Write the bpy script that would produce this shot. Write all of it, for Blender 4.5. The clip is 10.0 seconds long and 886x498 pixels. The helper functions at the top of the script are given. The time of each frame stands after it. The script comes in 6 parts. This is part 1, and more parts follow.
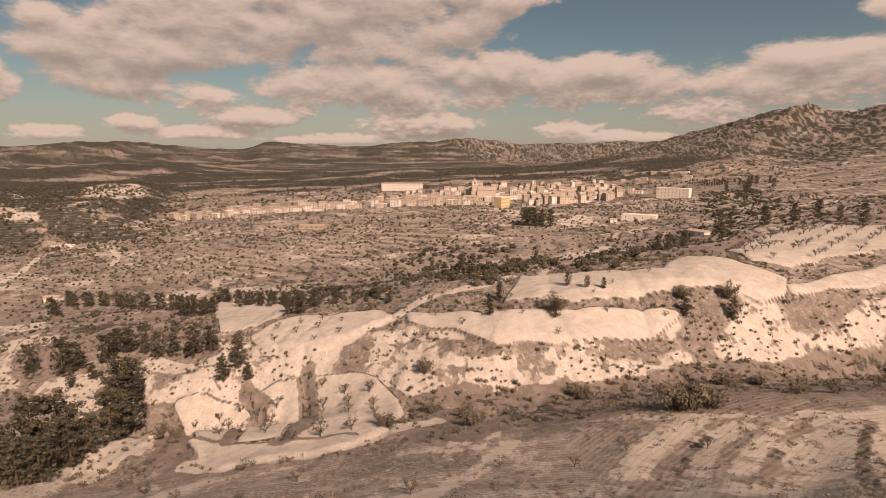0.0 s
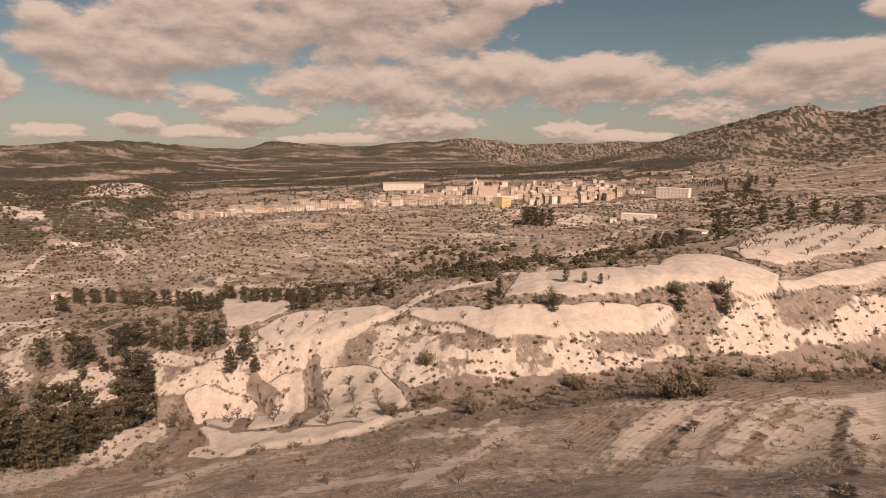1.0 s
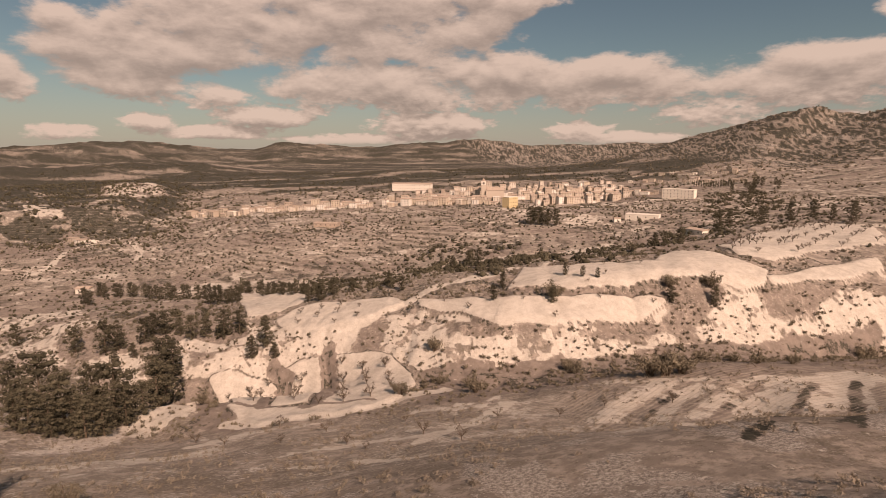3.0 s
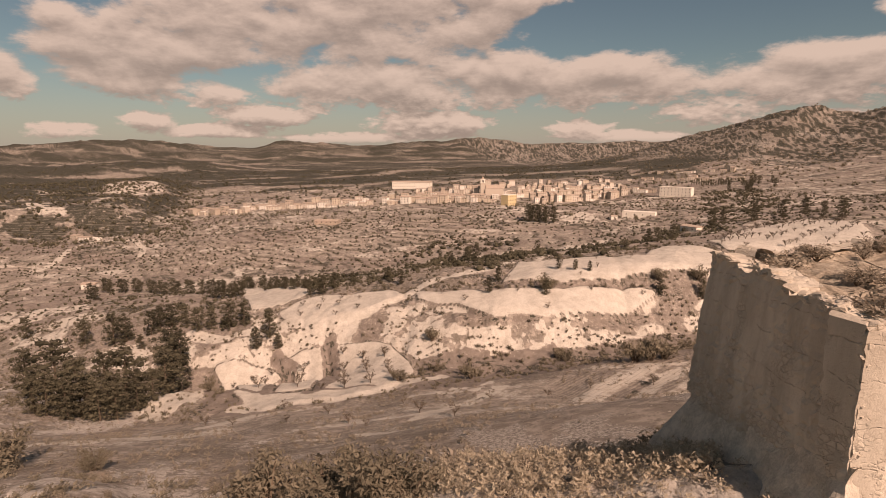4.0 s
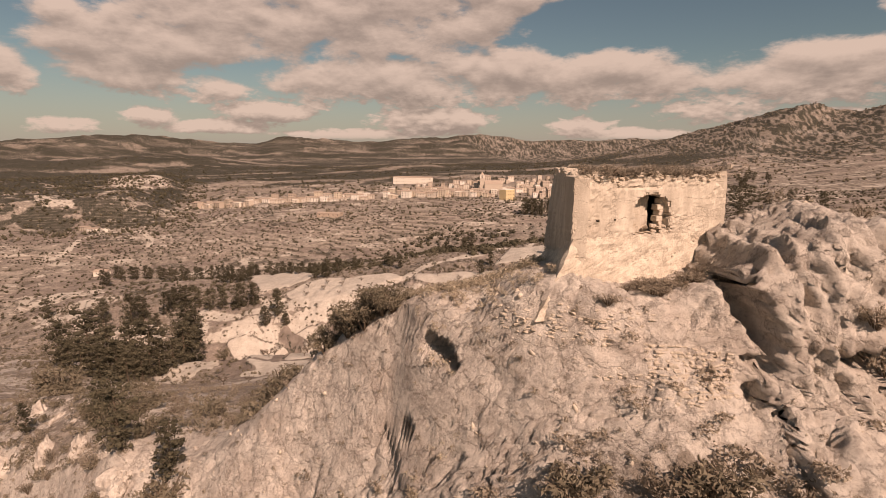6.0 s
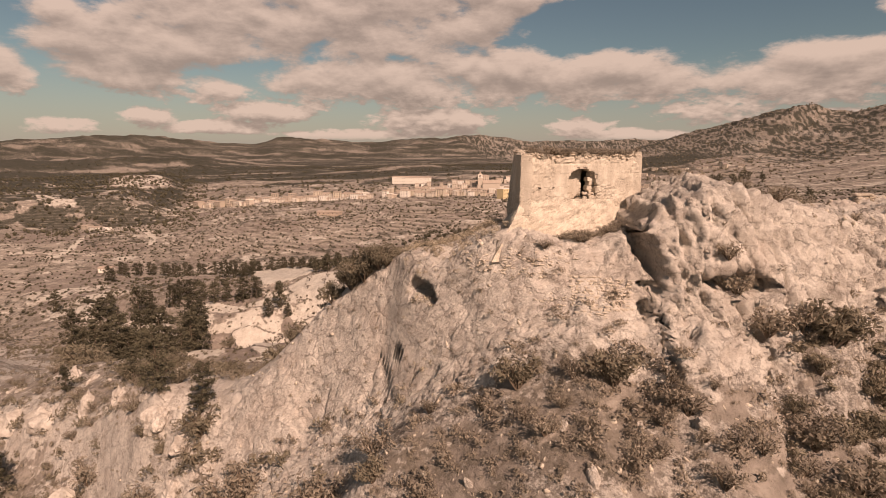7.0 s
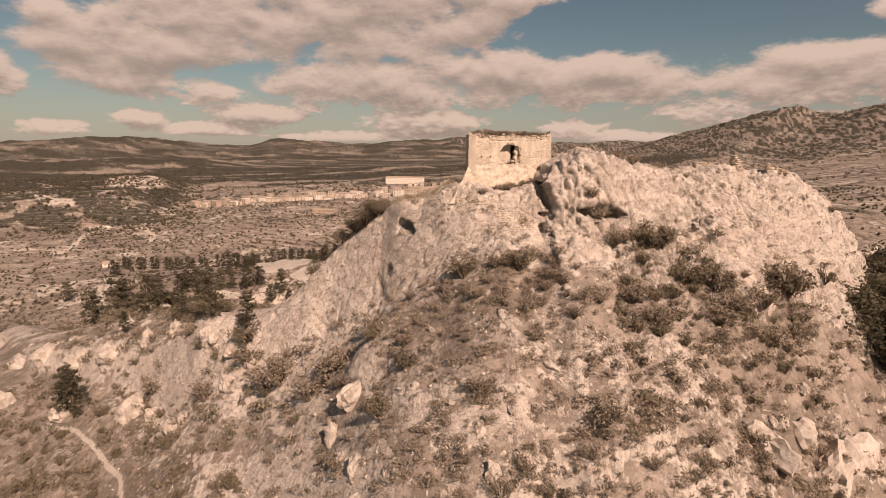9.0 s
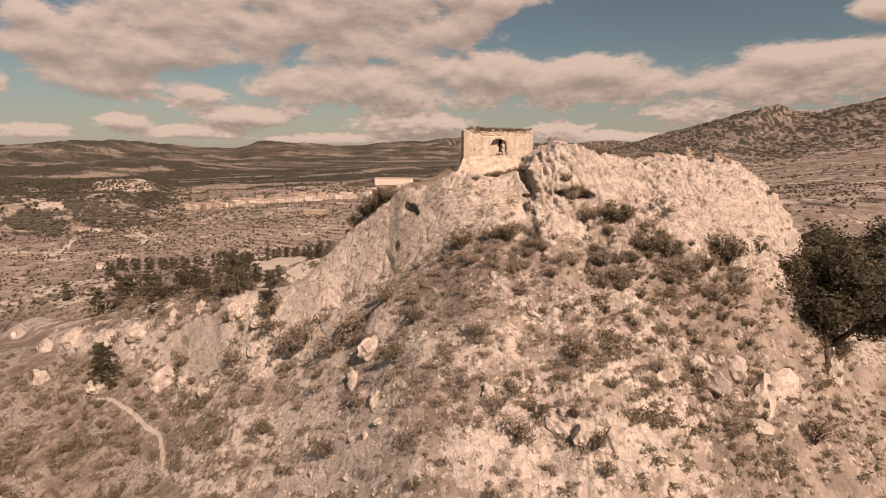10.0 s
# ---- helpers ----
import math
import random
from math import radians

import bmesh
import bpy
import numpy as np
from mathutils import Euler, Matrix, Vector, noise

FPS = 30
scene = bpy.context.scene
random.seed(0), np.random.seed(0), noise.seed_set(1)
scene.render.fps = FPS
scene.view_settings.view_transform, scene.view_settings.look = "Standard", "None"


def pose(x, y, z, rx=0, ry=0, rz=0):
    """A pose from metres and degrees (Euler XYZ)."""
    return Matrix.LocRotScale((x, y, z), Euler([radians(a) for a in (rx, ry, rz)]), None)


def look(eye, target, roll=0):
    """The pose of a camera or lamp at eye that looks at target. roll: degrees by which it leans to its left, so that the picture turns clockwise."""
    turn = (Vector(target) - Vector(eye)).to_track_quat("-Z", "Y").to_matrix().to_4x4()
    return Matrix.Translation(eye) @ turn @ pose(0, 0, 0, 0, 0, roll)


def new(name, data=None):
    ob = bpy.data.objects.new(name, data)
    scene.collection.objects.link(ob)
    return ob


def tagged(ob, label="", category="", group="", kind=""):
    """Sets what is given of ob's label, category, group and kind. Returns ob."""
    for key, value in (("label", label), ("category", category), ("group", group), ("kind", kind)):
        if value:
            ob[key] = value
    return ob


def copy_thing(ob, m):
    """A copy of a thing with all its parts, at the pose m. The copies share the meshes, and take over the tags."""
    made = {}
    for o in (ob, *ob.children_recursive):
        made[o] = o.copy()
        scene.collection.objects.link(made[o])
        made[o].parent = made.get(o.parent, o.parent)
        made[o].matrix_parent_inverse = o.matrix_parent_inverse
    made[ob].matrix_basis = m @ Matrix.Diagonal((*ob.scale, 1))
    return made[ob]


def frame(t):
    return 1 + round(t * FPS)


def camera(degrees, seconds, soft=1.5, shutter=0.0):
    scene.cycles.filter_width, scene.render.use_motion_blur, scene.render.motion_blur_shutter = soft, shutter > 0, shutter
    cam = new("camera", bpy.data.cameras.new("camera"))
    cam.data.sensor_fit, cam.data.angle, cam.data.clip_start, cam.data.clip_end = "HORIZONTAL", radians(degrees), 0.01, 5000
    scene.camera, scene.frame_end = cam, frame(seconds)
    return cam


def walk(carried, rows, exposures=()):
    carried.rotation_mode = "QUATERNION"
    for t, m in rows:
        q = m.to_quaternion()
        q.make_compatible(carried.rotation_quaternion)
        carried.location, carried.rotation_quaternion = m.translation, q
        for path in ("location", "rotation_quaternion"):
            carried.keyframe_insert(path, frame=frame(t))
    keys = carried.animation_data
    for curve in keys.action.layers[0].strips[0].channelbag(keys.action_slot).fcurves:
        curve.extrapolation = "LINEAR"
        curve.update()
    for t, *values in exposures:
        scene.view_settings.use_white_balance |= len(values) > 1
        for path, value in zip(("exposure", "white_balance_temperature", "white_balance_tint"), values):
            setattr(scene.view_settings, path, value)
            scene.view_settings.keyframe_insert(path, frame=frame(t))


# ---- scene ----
cam = camera(78.9, 10.0, soft=0.35)

PATH = [
    (0, (-9.964, 14.21, 12.673), (-9.959, 16.178, 12.314), -0.3),
    (0.5, (-10.023, 11.553, 12.621), (-10.021, 13.52, 12.263), -0.2),
    (1, (-10.14, 8.677, 12.571), (-10.139, 10.644, 12.212), -0.2),
    (1.5, (-10.282, 5.792, 12.545), (-10.283, 7.76, 12.186), -0.2),
    (2, (-10.199, 2.576, 12.65), (-10.213, 4.544, 12.293), -0.2),
    (2.5, (-10.146, -0.694, 12.743), (-10.174, 1.274, 12.388), -0.1),
    (4, (-8.654, -11.416, 12.401), (-8.684, -9.449, 12.04), -0.1),
    (4.5, (-8.244, -14.919, 11.925), (-8.275, -12.952, 11.561), -0.0),
    (5, (-7.61, -18.904, 11.354), (-7.643, -16.938, 10.985), 0.1),
    (6.5, (-5.678, -32.435, 9.89), (-5.711, -30.471, 9.518), 0.2),
    (7, (-4.942, -37.135, 9.387), (-4.972, -35.17, 9.017), 0.2),
    (7.5, (-4.327, -41.727, 8.971), (-4.348, -39.761, 8.601), 0.3),
    (8, (-3.668, -46.774, 8.494), (-3.684, -44.809, 8.125), 0.3),
    (8.5, (-3.133, -51.75, 8.022), (-3.147, -49.784, 7.655), 0.2),
    (9, (-2.754, -57.299, 7.438), (-2.761, -55.332, 7.074), 0.2),
    (9.5, (-3.023, -62.543, 6.884), (-3.007, -60.575, 6.525), -0.0),
    (10, (-4.148, -68.216, 6.529), (-4.113, -66.249, 6.17), -0.2),
]
walk(cam, [(t, look(eye, target, roll)) for t, eye, target, roll in PATH], exposures=[(0, 0.1, 8700, 36)])

# ---------------------------------------------------------------- sky, sun
SUN = Vector((0.38, -0.66, 0.64)).normalized()


class Nodes:
    """Small helper to wire shader nodes."""

    def __init__(self, tree):
        self.tree, self.n, self.l = tree, tree.nodes, tree.links

    def put(self, socket, value):
        if isinstance(value, bpy.types.NodeSocket):
            self.l.new(value, socket)
        else:
            socket.default_value = value

    def math(self, op, a, b=0.0, c=0.0, clamp=False):
        m = self.n.new("ShaderNodeMath")
        m.operation, m.use_clamp = op, clamp
        for s, v in zip(m.inputs, (a, b, c)):
            self.put(s, v)
        return m.outputs[0]

    def vmath(self, op, a, b=(0, 0, 0)):
        m = self.n.new("ShaderNodeVectorMath")
        m.operation = op
        self.put(m.inputs[0], a)
        self.put(m.inputs[1], b)
        return m.outputs[0]

    def noise(self, vec, scale, detail=4.0, rough=0.55, distort=0.0):
        m = self.n.new("ShaderNodeTexNoise")
        self.put(m.inputs["Vector"], vec)
        m.inputs["Scale"].default_value, m.inputs["Detail"].default_value = scale, detail
        m.inputs["Roughness"].default_value, m.inputs["Distortion"].default_value = rough, distort
        return m.outputs["Fac"]

    def voronoi(self, vec, scale, feature="DISTANCE_TO_EDGE"):
        m = self.n.new("ShaderNodeTexVoronoi")
        m.feature = feature
        self.put(m.inputs["Vector"], vec)
        m.inputs["Scale"].default_value = scale
        return m.outputs["Distance"]

    def step(self, v, lo, hi):
        m = self.n.new("ShaderNodeMapRange")
        m.interpolation_type = "SMOOTHSTEP"
        self.put(m.inputs["Value"], v)
        m.inputs["From Min"].default_value, m.inputs["From Max"].default_value = lo, hi
        return m.outputs[0]

    def mix(self, f, a, b):
        m = self.n.new("ShaderNodeMix")
        m.data_type = "RGBA"
        self.put(m.inputs[0], f)
        self.put(m.inputs[6], a if not isinstance(a, tuple) else (*a[:3], 1))
        self.put(m.inputs[7], b if not isinstance(b, tuple) else (*b[:3], 1))
        return m.outputs[2]

    def attr(self, name):
        m = self.n.new("ShaderNodeAttribute")
        m.attribute_name = name
        return m.outputs["Fac"]

    def coord(self, which="Object"):
        return self.n.new("ShaderNodeTexCoord").outputs[which]

    def split(self, vec):
        m = self.n.new("ShaderNodeSeparateXYZ")
        self.put(m.inputs[0], vec)
        return m.outputs

    def join(self, x, y, z):
        m = self.n.new("ShaderNodeCombineXYZ")
        for s, v in zip(m.inputs, (x, y, z)):
            self.put(s, v)
        return m.outputs[0]


# clouds: bearing, height, half width, half height, all in degrees
CLOUDS = [
    (-30, 8.8, 10, 3.4), (-20, 11.5, 12, 3.6), (-8, 12.4, 15, 4.0), (5, 14.2, 6, 2.0),
    (-6, 6.3, 12.5, 2.7), (14, 6.8, 12, 3.0), (-27, 5.6, 6, 1.7), (4, 7.6, 9, 2.6),
    (33, 6.3, 9, 2.9), (40, 6.6, 7, 3.0), (-35.7, 1.7, 3, 0.8), (-29, 2.6, 3, 1.1), (-23, 1.9, 6, 0.7),
    (-19, 3.3, 5, 1.0), (-2.6, 2.6, 7, 1.5), (-8.6, 1.3, 10, 0.6), (13, 2.2, 3.4, 1.0), (18.4, 1.3, 6, 0.7),
    (25.6, 3.2, 5.5, 1.8), (34, 2.7, 3.2, 0.9), (-39, 6.2, 2.4, 2.2), (38.8, 10.8, 2.6, 1.5),
]
world = bpy.data.worlds.new("sky")
scene.world = world
world.use_nodes = True
W = Nodes(world.node_tree)
W.n.clear()
sky = W.n.new("ShaderNodeTexSky")
sky.sky_type, sky.sun_disc = "NISHITA", False
sky.sun_elevation, sky.sun_rotation = math.asin(SUN.z), math.atan2(SUN.x, SUN.y)
sky.altitude, sky.air_density, sky.dust_density, sky.ozone_density = 600, 1.0, 0.6, 1.5
ray = W.coord("Generated")
rx, ry, rz = W.split(ray)
bearing = W.math("MULTIPLY", W.math("ARCTAN2", rx, ry), 57.2958)
height = W.math("MULTIPLY", W.math("ARCSINE", rz), 57.2958)


def ragged(up):
    """Billows and wisps, looked up some degrees higher."""
    h = W.math("ADD", height, up)
    puff = W.join(W.math("MULTIPLY", bearing, 0.11), W.math("MULTIPLY", h, 0.25), 0.37)
    billow = W.math("SUBTRACT", 0.26, W.voronoi(W.vmath("ADD", puff, W.vmath("MULTIPLY", W.join(W.noise(puff, 3.0, 3.0), W.noise(puff, 3.4, 3.0), 0.0), (0.5, 0.5, 0.0))), 1.5, "F1"))
    wisp = W.math("SUBTRACT", W.noise(puff, 1.7, 8.0, 0.57, 0.1), 0.5)
    frill = W.math("SUBTRACT", W.noise(puff, 6.5, 5.0, 0.6, 0.2), 0.5)
    return W.math("ADD", W.math("ADD", W.math("MULTIPLY", billow, 1.0), W.math("MULTIPLY", wisp, 2.8)), W.math("MULTIPLY", frill, W.math("ADD", 0.7, W.math("MULTIPLY", W.math("SUBTRACT", 1.0, W.step(height, 4.0, 6.5)), 1.6))))


def cloud_field(lift):
    """The largest of the soft cloud bodies, looked up some degrees higher; flat below, heaped above."""
    out = None
    for b, h, w, t in CLOUDS:
        a = W.math("DIVIDE", W.math("SUBTRACT", bearing, b), w)
        e = W.math("DIVIDE", W.math("SUBTRACT", height, h - lift), t)
        v = W.math("SUBTRACT", 1.0, W.math("ADD", W.math("MULTIPLY", a, a), W.math("MULTIPLY", e, e)))
        out = v if out is None else W.math("SMOOTH_MAX", out, v, 0.2)
    return W.math("MAXIMUM", out, -3.0)


body = W.math("ADD", cloud_field(0.0), ragged(0.0))
over = W.math("ADD", cloud_field(1.0), ragged(1.0))
overhead = W.math("MULTIPLY", W.step(height, 19.0, 26.0), W.step(W.noise(W.vmath("DIVIDE", ray, W.join(W.math("ADD", rz, 0.3), W.math("ADD", rz, 0.3), 1.0)), 2.2, 6.0, 0.55), 0.56, 0.68))
cover = W.math("MAXIMUM", W.step(body, -0.45, 0.25), overhead)
lit = W.math("ADD", W.step(W.math("SUBTRACT", body, over), -1.0, 1.25), W.math("MULTIPLY", W.math("SUBTRACT", 1.0, W.step(body, 0.0, 1.5)), 0.18), clamp=True)
cloud_colour = W.mix(lit, (3.0, 2.95, 2.8), (7.5, 7.3, 6.7))
low = W.math("MULTIPLY", cover, W.step(height, 0.3, 1.3))
bg = W.n.new("ShaderNodeBackground")
air = W.mix(1.0, sky.outputs[0], (0.56, 0.74, 0.66))
air.node.blend_type = "MULTIPLY"
haze = W.math("MULTIPLY", W.math("SUBTRACT", 1.0, W.step(height, -2.0, 9.0)), 0.75)
air = W.mix(haze, air, (4.0, 4.25, 4.5))
W.put(bg.inputs["Color"], W.mix(W.math("MULTIPLY", low, 0.93), air, cloud_colour))
bg.inputs["Strength"].default_value = 0.072
W.l.new(bg.outputs[0], W.n.new("ShaderNodeOutputWorld").inputs[0])

sun = new("sun", bpy.data.lights.new("sun", "SUN"))
sun.data.energy, sun.data.angle, sun.data.color = 5.0, radians(0.6), (1.0, 0.93, 0.84)
sun.matrix_world = look(SUN * 100, (0, 0, 0))


# ---------------------------------------------------------------- materials
def material(name, rough=0.9):
    m = bpy.data.materials.new(name)
    m.use_nodes = True
    N = Nodes(m.node_tree)
    b = m.node_tree.nodes["Principled BSDF"]
    b.inputs["Roughness"].default_value = rough
    b.inputs["Specular IOR Level"].default_value = 0.2
    return m, N, b


def bump(N, b, h, strength, distance=0.1):
    m = N.n.new("ShaderNodeBump")
    m.inputs["Strength"].default_value, m.inputs["Distance"].default_value = strength, distance
    N.put(m.inputs["Height"], h)
    N.l.new(m.outputs[0], b.inputs["Normal"])


def plain(name, a, b2, scale=2.0, rough=0.9, relief=0.3, detail=5.0, distance=0.05):
    """Two tones mixed by noise at two scales, with fine relief."""
    m, N, b = material(name, rough)
    c = N.coord()
    f = N.math("ADD", N.math("MULTIPLY", N.noise(c, scale, detail, 0.6), 0.65), N.math("MULTIPLY", N.noise(c, scale * 7, detail, 0.6), 0.35))
    N.put(b.inputs["Base Color"], N.mix(N.step(f, 0.36, 0.64), a, b2))
    bump(N, b, N.noise(c, scale * 6, 6.0, 0.65), relief, distance)
    return m


def ground_material():
    m, N, b = material("earth_and_rock", 0.95)
    c = N.coord()
    big, mid, small = N.noise(c, 0.05, 5.0, 0.6), N.noise(c, 0.35, 6.0, 0.62), N.noise(c, 2.6, 6.0, 0.65)
    speck = N.noise(c, 0.9, 4.0, 0.7)
    ragged_edge = N.math("MULTIPLY", N.math("SUBTRACT", N.math("ADD", N.math("MULTIPLY", speck, 0.5), N.math("MULTIPLY", N.noise(c, 1.7, 6.0, 0.75), 0.5)), 0.5), 2.5)

    def cover(name, lo=0.32, hi=0.62):
        return N.step(N.math("ADD", N.attr(name), ragged_edge), lo, hi)

    # dry scrub and brown soil
    soil = N.mix(N.step(mid, 0.4, 0.62), (0.24, 0.2, 0.166), (0.39, 0.327, 0.272))
    herb = N.mix(N.step(small, 0.35, 0.65), (0.115, 0.096, 0.074), (0.215, 0.176, 0.137))
    scrub = N.mix(N.math("MULTIPLY", N.step(N.math("ADD", N.math("MULTIPLY", speck, 0.6), N.math("MULTIPLY", big, 0.4)), 0.45, 0.58), 0.8), soil, herb)
    # pale marl
    marl = N.mix(N.step(N.math("ADD", N.math("MULTIPLY", mid, 0.5), N.math("MULTIPLY", small, 0.5)), 0.35, 0.62), (0.43, 0.375, 0.31), (0.6, 0.54, 0.463))
    # limestone with darker stains and cracks
    stretch = N.vmath("MULTIPLY", c, (0.8, 0.8, 1.15))
    streak = N.noise(stretch, 0.8, 8.0, 0.65, 0.6)
    rock = N.mix(N.step(N.math("ADD", N.math("MULTIPLY", streak, 0.7), N.math("MULTIPLY", small, 0.3)), 0.34, 0.62), (0.4, 0.345, 0.296), (0.66, 0.592, 0.515))
    grit = N.noise(c, 8.5, 5.0, 0.75)
    rock = N.mix(N.math("MULTIPLY", N.step(grit, 0.52, 0.68), 0.42), rock, (0.24, 0.2, 0.168))
    rock = N.mix(N.math("MULTIPLY", N.math("SUBTRACT", 1.0, N.step(grit, 0.34, 0.46)), 0.4), rock, (0.66, 0.6, 0.53))
    rock = N.mix(N.math("MULTIPLY", N.step(N.noise(c, 0.22, 4.0, 0.6), 0.5, 0.68), 0.5), rock, (0.5, 0.414, 0.347))
    crack = N.math("SUBTRACT", 1.0, N.step(N.math("ADD", N.voronoi(N.vmath("ADD", stretch, N.vmath("MULTIPLY", N.join(mid, small, speck), (1.6, 1.6, 1.6))), 0.55), N.math("MULTIPLY", small, 0.05)), 0.02, 0.075))
    rock = N.mix(N.math("MULTIPLY", crack, 0.4), rock, (0.124, 0.101, 0.0851))
    pit = N.math("MULTIPLY", N.step(N.noise(c, 3.4, 3.0, 0.6), 0.58, 0.68), 0.36)
    rock = N.mix(pit, rock, (0.2, 0.16, 0.125))
    # gravel between the bushes
    stones = N.mix(N.step(N.math("ADD", N.math("MULTIPLY", small, 0.5), N.math("MULTIPLY", grit, 0.5)), 0.42, 0.6), (0.17, 0.143, 0.12), (0.52, 0.462, 0.4))
    col = N.mix(cover("gravel"), scrub, stones)
    col = N.mix(cover("pale"), col, marl)
    col = N.mix(cover("dark"), col, N.mix(N.step(mid, 0.35, 0.65), (0.19, 0.153, 0.127), (0.26, 0.212, 0.176)))
    col = N.mix(cover("wood"), col, N.mix(N.step(speck, 0.4, 0.6), (0.034, 0.0332, 0.0238), (0.0721, 0.0651, 0.0487)))
    # scrubby risers and worn edges of the terraces
    ox, oy, oz = N.split(c)
    level = N.math("FRACT", N.math("DIVIDE", oz, 1.6))
    riser = N.math("MULTIPLY", N.step(level, 0.3, 0.45), N.math("SUBTRACT", 1.0, N.step(level, 0.8, 0.95)))
    broken = N.math("MULTIPLY", N.attr("terrace"), N.step(N.noise(c, 0.1, 4.0, 0.65), 0.43, 0.56))
    col = N.mix(N.math("MULTIPLY", N.math("MULTIPLY", riser, broken), 0.62), col, (0.085, 0.072, 0.054))
    edge = N.math("MULTIPLY", N.step(level, 0.02, 0.08), N.math("SUBTRACT", 1.0, N.step(level, 0.2, 0.3)))
    col = N.mix(N.math("MULTIPLY", N.math("MULTIPLY", edge, broken), 0.36), col, (0.5, 0.435, 0.36))
    # plough lines in the fallow fields: paler rows, with furrow shade put into the colour
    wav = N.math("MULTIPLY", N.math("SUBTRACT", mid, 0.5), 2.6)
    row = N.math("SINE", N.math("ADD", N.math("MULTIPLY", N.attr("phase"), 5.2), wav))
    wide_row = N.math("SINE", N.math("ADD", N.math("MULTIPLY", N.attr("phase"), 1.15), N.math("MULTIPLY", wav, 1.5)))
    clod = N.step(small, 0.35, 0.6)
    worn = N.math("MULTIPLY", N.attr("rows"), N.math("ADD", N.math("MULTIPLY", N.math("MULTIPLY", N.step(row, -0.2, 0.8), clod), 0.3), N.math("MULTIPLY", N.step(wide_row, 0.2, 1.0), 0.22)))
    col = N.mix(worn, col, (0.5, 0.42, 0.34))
    # shade of the furrow troughs, painted in as darker brown bands
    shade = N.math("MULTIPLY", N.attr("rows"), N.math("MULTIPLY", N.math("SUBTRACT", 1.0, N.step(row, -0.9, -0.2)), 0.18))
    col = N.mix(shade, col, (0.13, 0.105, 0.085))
    rk = N.step(N.math("ADD", N.attr("rock"), N.math("MULTIPLY", ragged_edge, 1.5)), 0.28, 0.56)
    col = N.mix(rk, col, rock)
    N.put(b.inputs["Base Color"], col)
    h = N.math("ADD", N.math("MULTIPLY", N.noise(c, 1.1, 10.0, 0.68), 0.7), N.math("MULTIPLY", N.math("MULTIPLY", crack, rk), -0.12))
    h = N.math("ADD", h, N.math("MULTIPLY", N.noise(c, 4.0, 8.0, 0.75), 0.55))
    bump(N, b, h, 0.8, 0.5)
    return m


from mathutils.bvhtree import BVHTree

M_GROUND = ground_material()

# ---------------------------------------------------------------- relief
# TERRAIN BEGIN
def hash2(ix, iy, seed):
    h = (ix * 374761393 + iy * 668265263 + seed * 1442695041) & 0xFFFFFFFF
    h = ((h ^ (h >> 13)) * 1274126177) & 0xFFFFFFFF
    return (h ^ (h >> 16)) & 0xFFFF


def perlin(x, y, seed=0):
    """Gradient noise, about -0.7 to 0.7, on arrays."""
    x, y = np.asarray(x, float), np.asarray(y, float)
    ix, iy = np.floor(x).astype(np.int64), np.floor(y).astype(np.int64)
    fx, fy = x - ix, y - iy
    u, v = fx * fx * fx * (fx * (fx * 6 - 15) + 10), fy * fy * fy * (fy * (fy * 6 - 15) + 10)

    def corner(dx, dy):
        a = hash2(ix + dx, iy + dy, seed) * (2 * math.pi / 65536)
        return np.cos(a) * (fx - dx) + np.sin(a) * (fy - dy)

    return (corner(0, 0) * (1 - u) + corner(1, 0) * u) * (1 - v) + (corner(0, 1) * (1 - u) + corner(1, 1) * u) * v


def fbm(x, y, octaves=4, seed=0, gain=0.5):
    out, amp = 0.0, 1.0
    for k in range(octaves):
        out = out + amp * perlin(x * 2**k + 17.3 * k, y * 2**k - 9.1 * k, seed + k)
        amp *= gain
    return out


def ridged(x, y, octaves=4, seed=0, gain=0.5):
    out, amp = 0.0, 1.0
    for k in range(octaves):
        out = out + amp * (0.35 - np.abs(perlin(x * 2**k + 31.7 * k, y * 2**k + 5.3 * k, seed + k)))
        amp *= gain
    return out


def smooth(v, lo, hi):
    t = np.clip((np.asarray(v, float) - lo) / (hi - lo), 0, 1)
    return t * t * (3 - 2 * t)


def soft_interp(x, xs, ys):
    """Smooth curve through a few stations."""
    x = np.asarray(x, float)
    k = np.clip(np.searchsorted(xs, x) - 1, 0, len(xs) - 2)
    xs, ys = np.array(xs, float), np.array(ys, float)
    slope = np.gradient(ys, xs)
    h = xs[k + 1] - xs[k]
    t = np.clip((x - xs[k]) / h, 0, 1)
    return ((2 * t**3 - 3 * t**2 + 1) * ys[k] + (t**3 - 2 * t**2 + t) * h * slope[k]
            + (-2 * t**3 + 3 * t**2) * ys[k + 1] + (t**3 - t**2) * h * slope[k + 1])


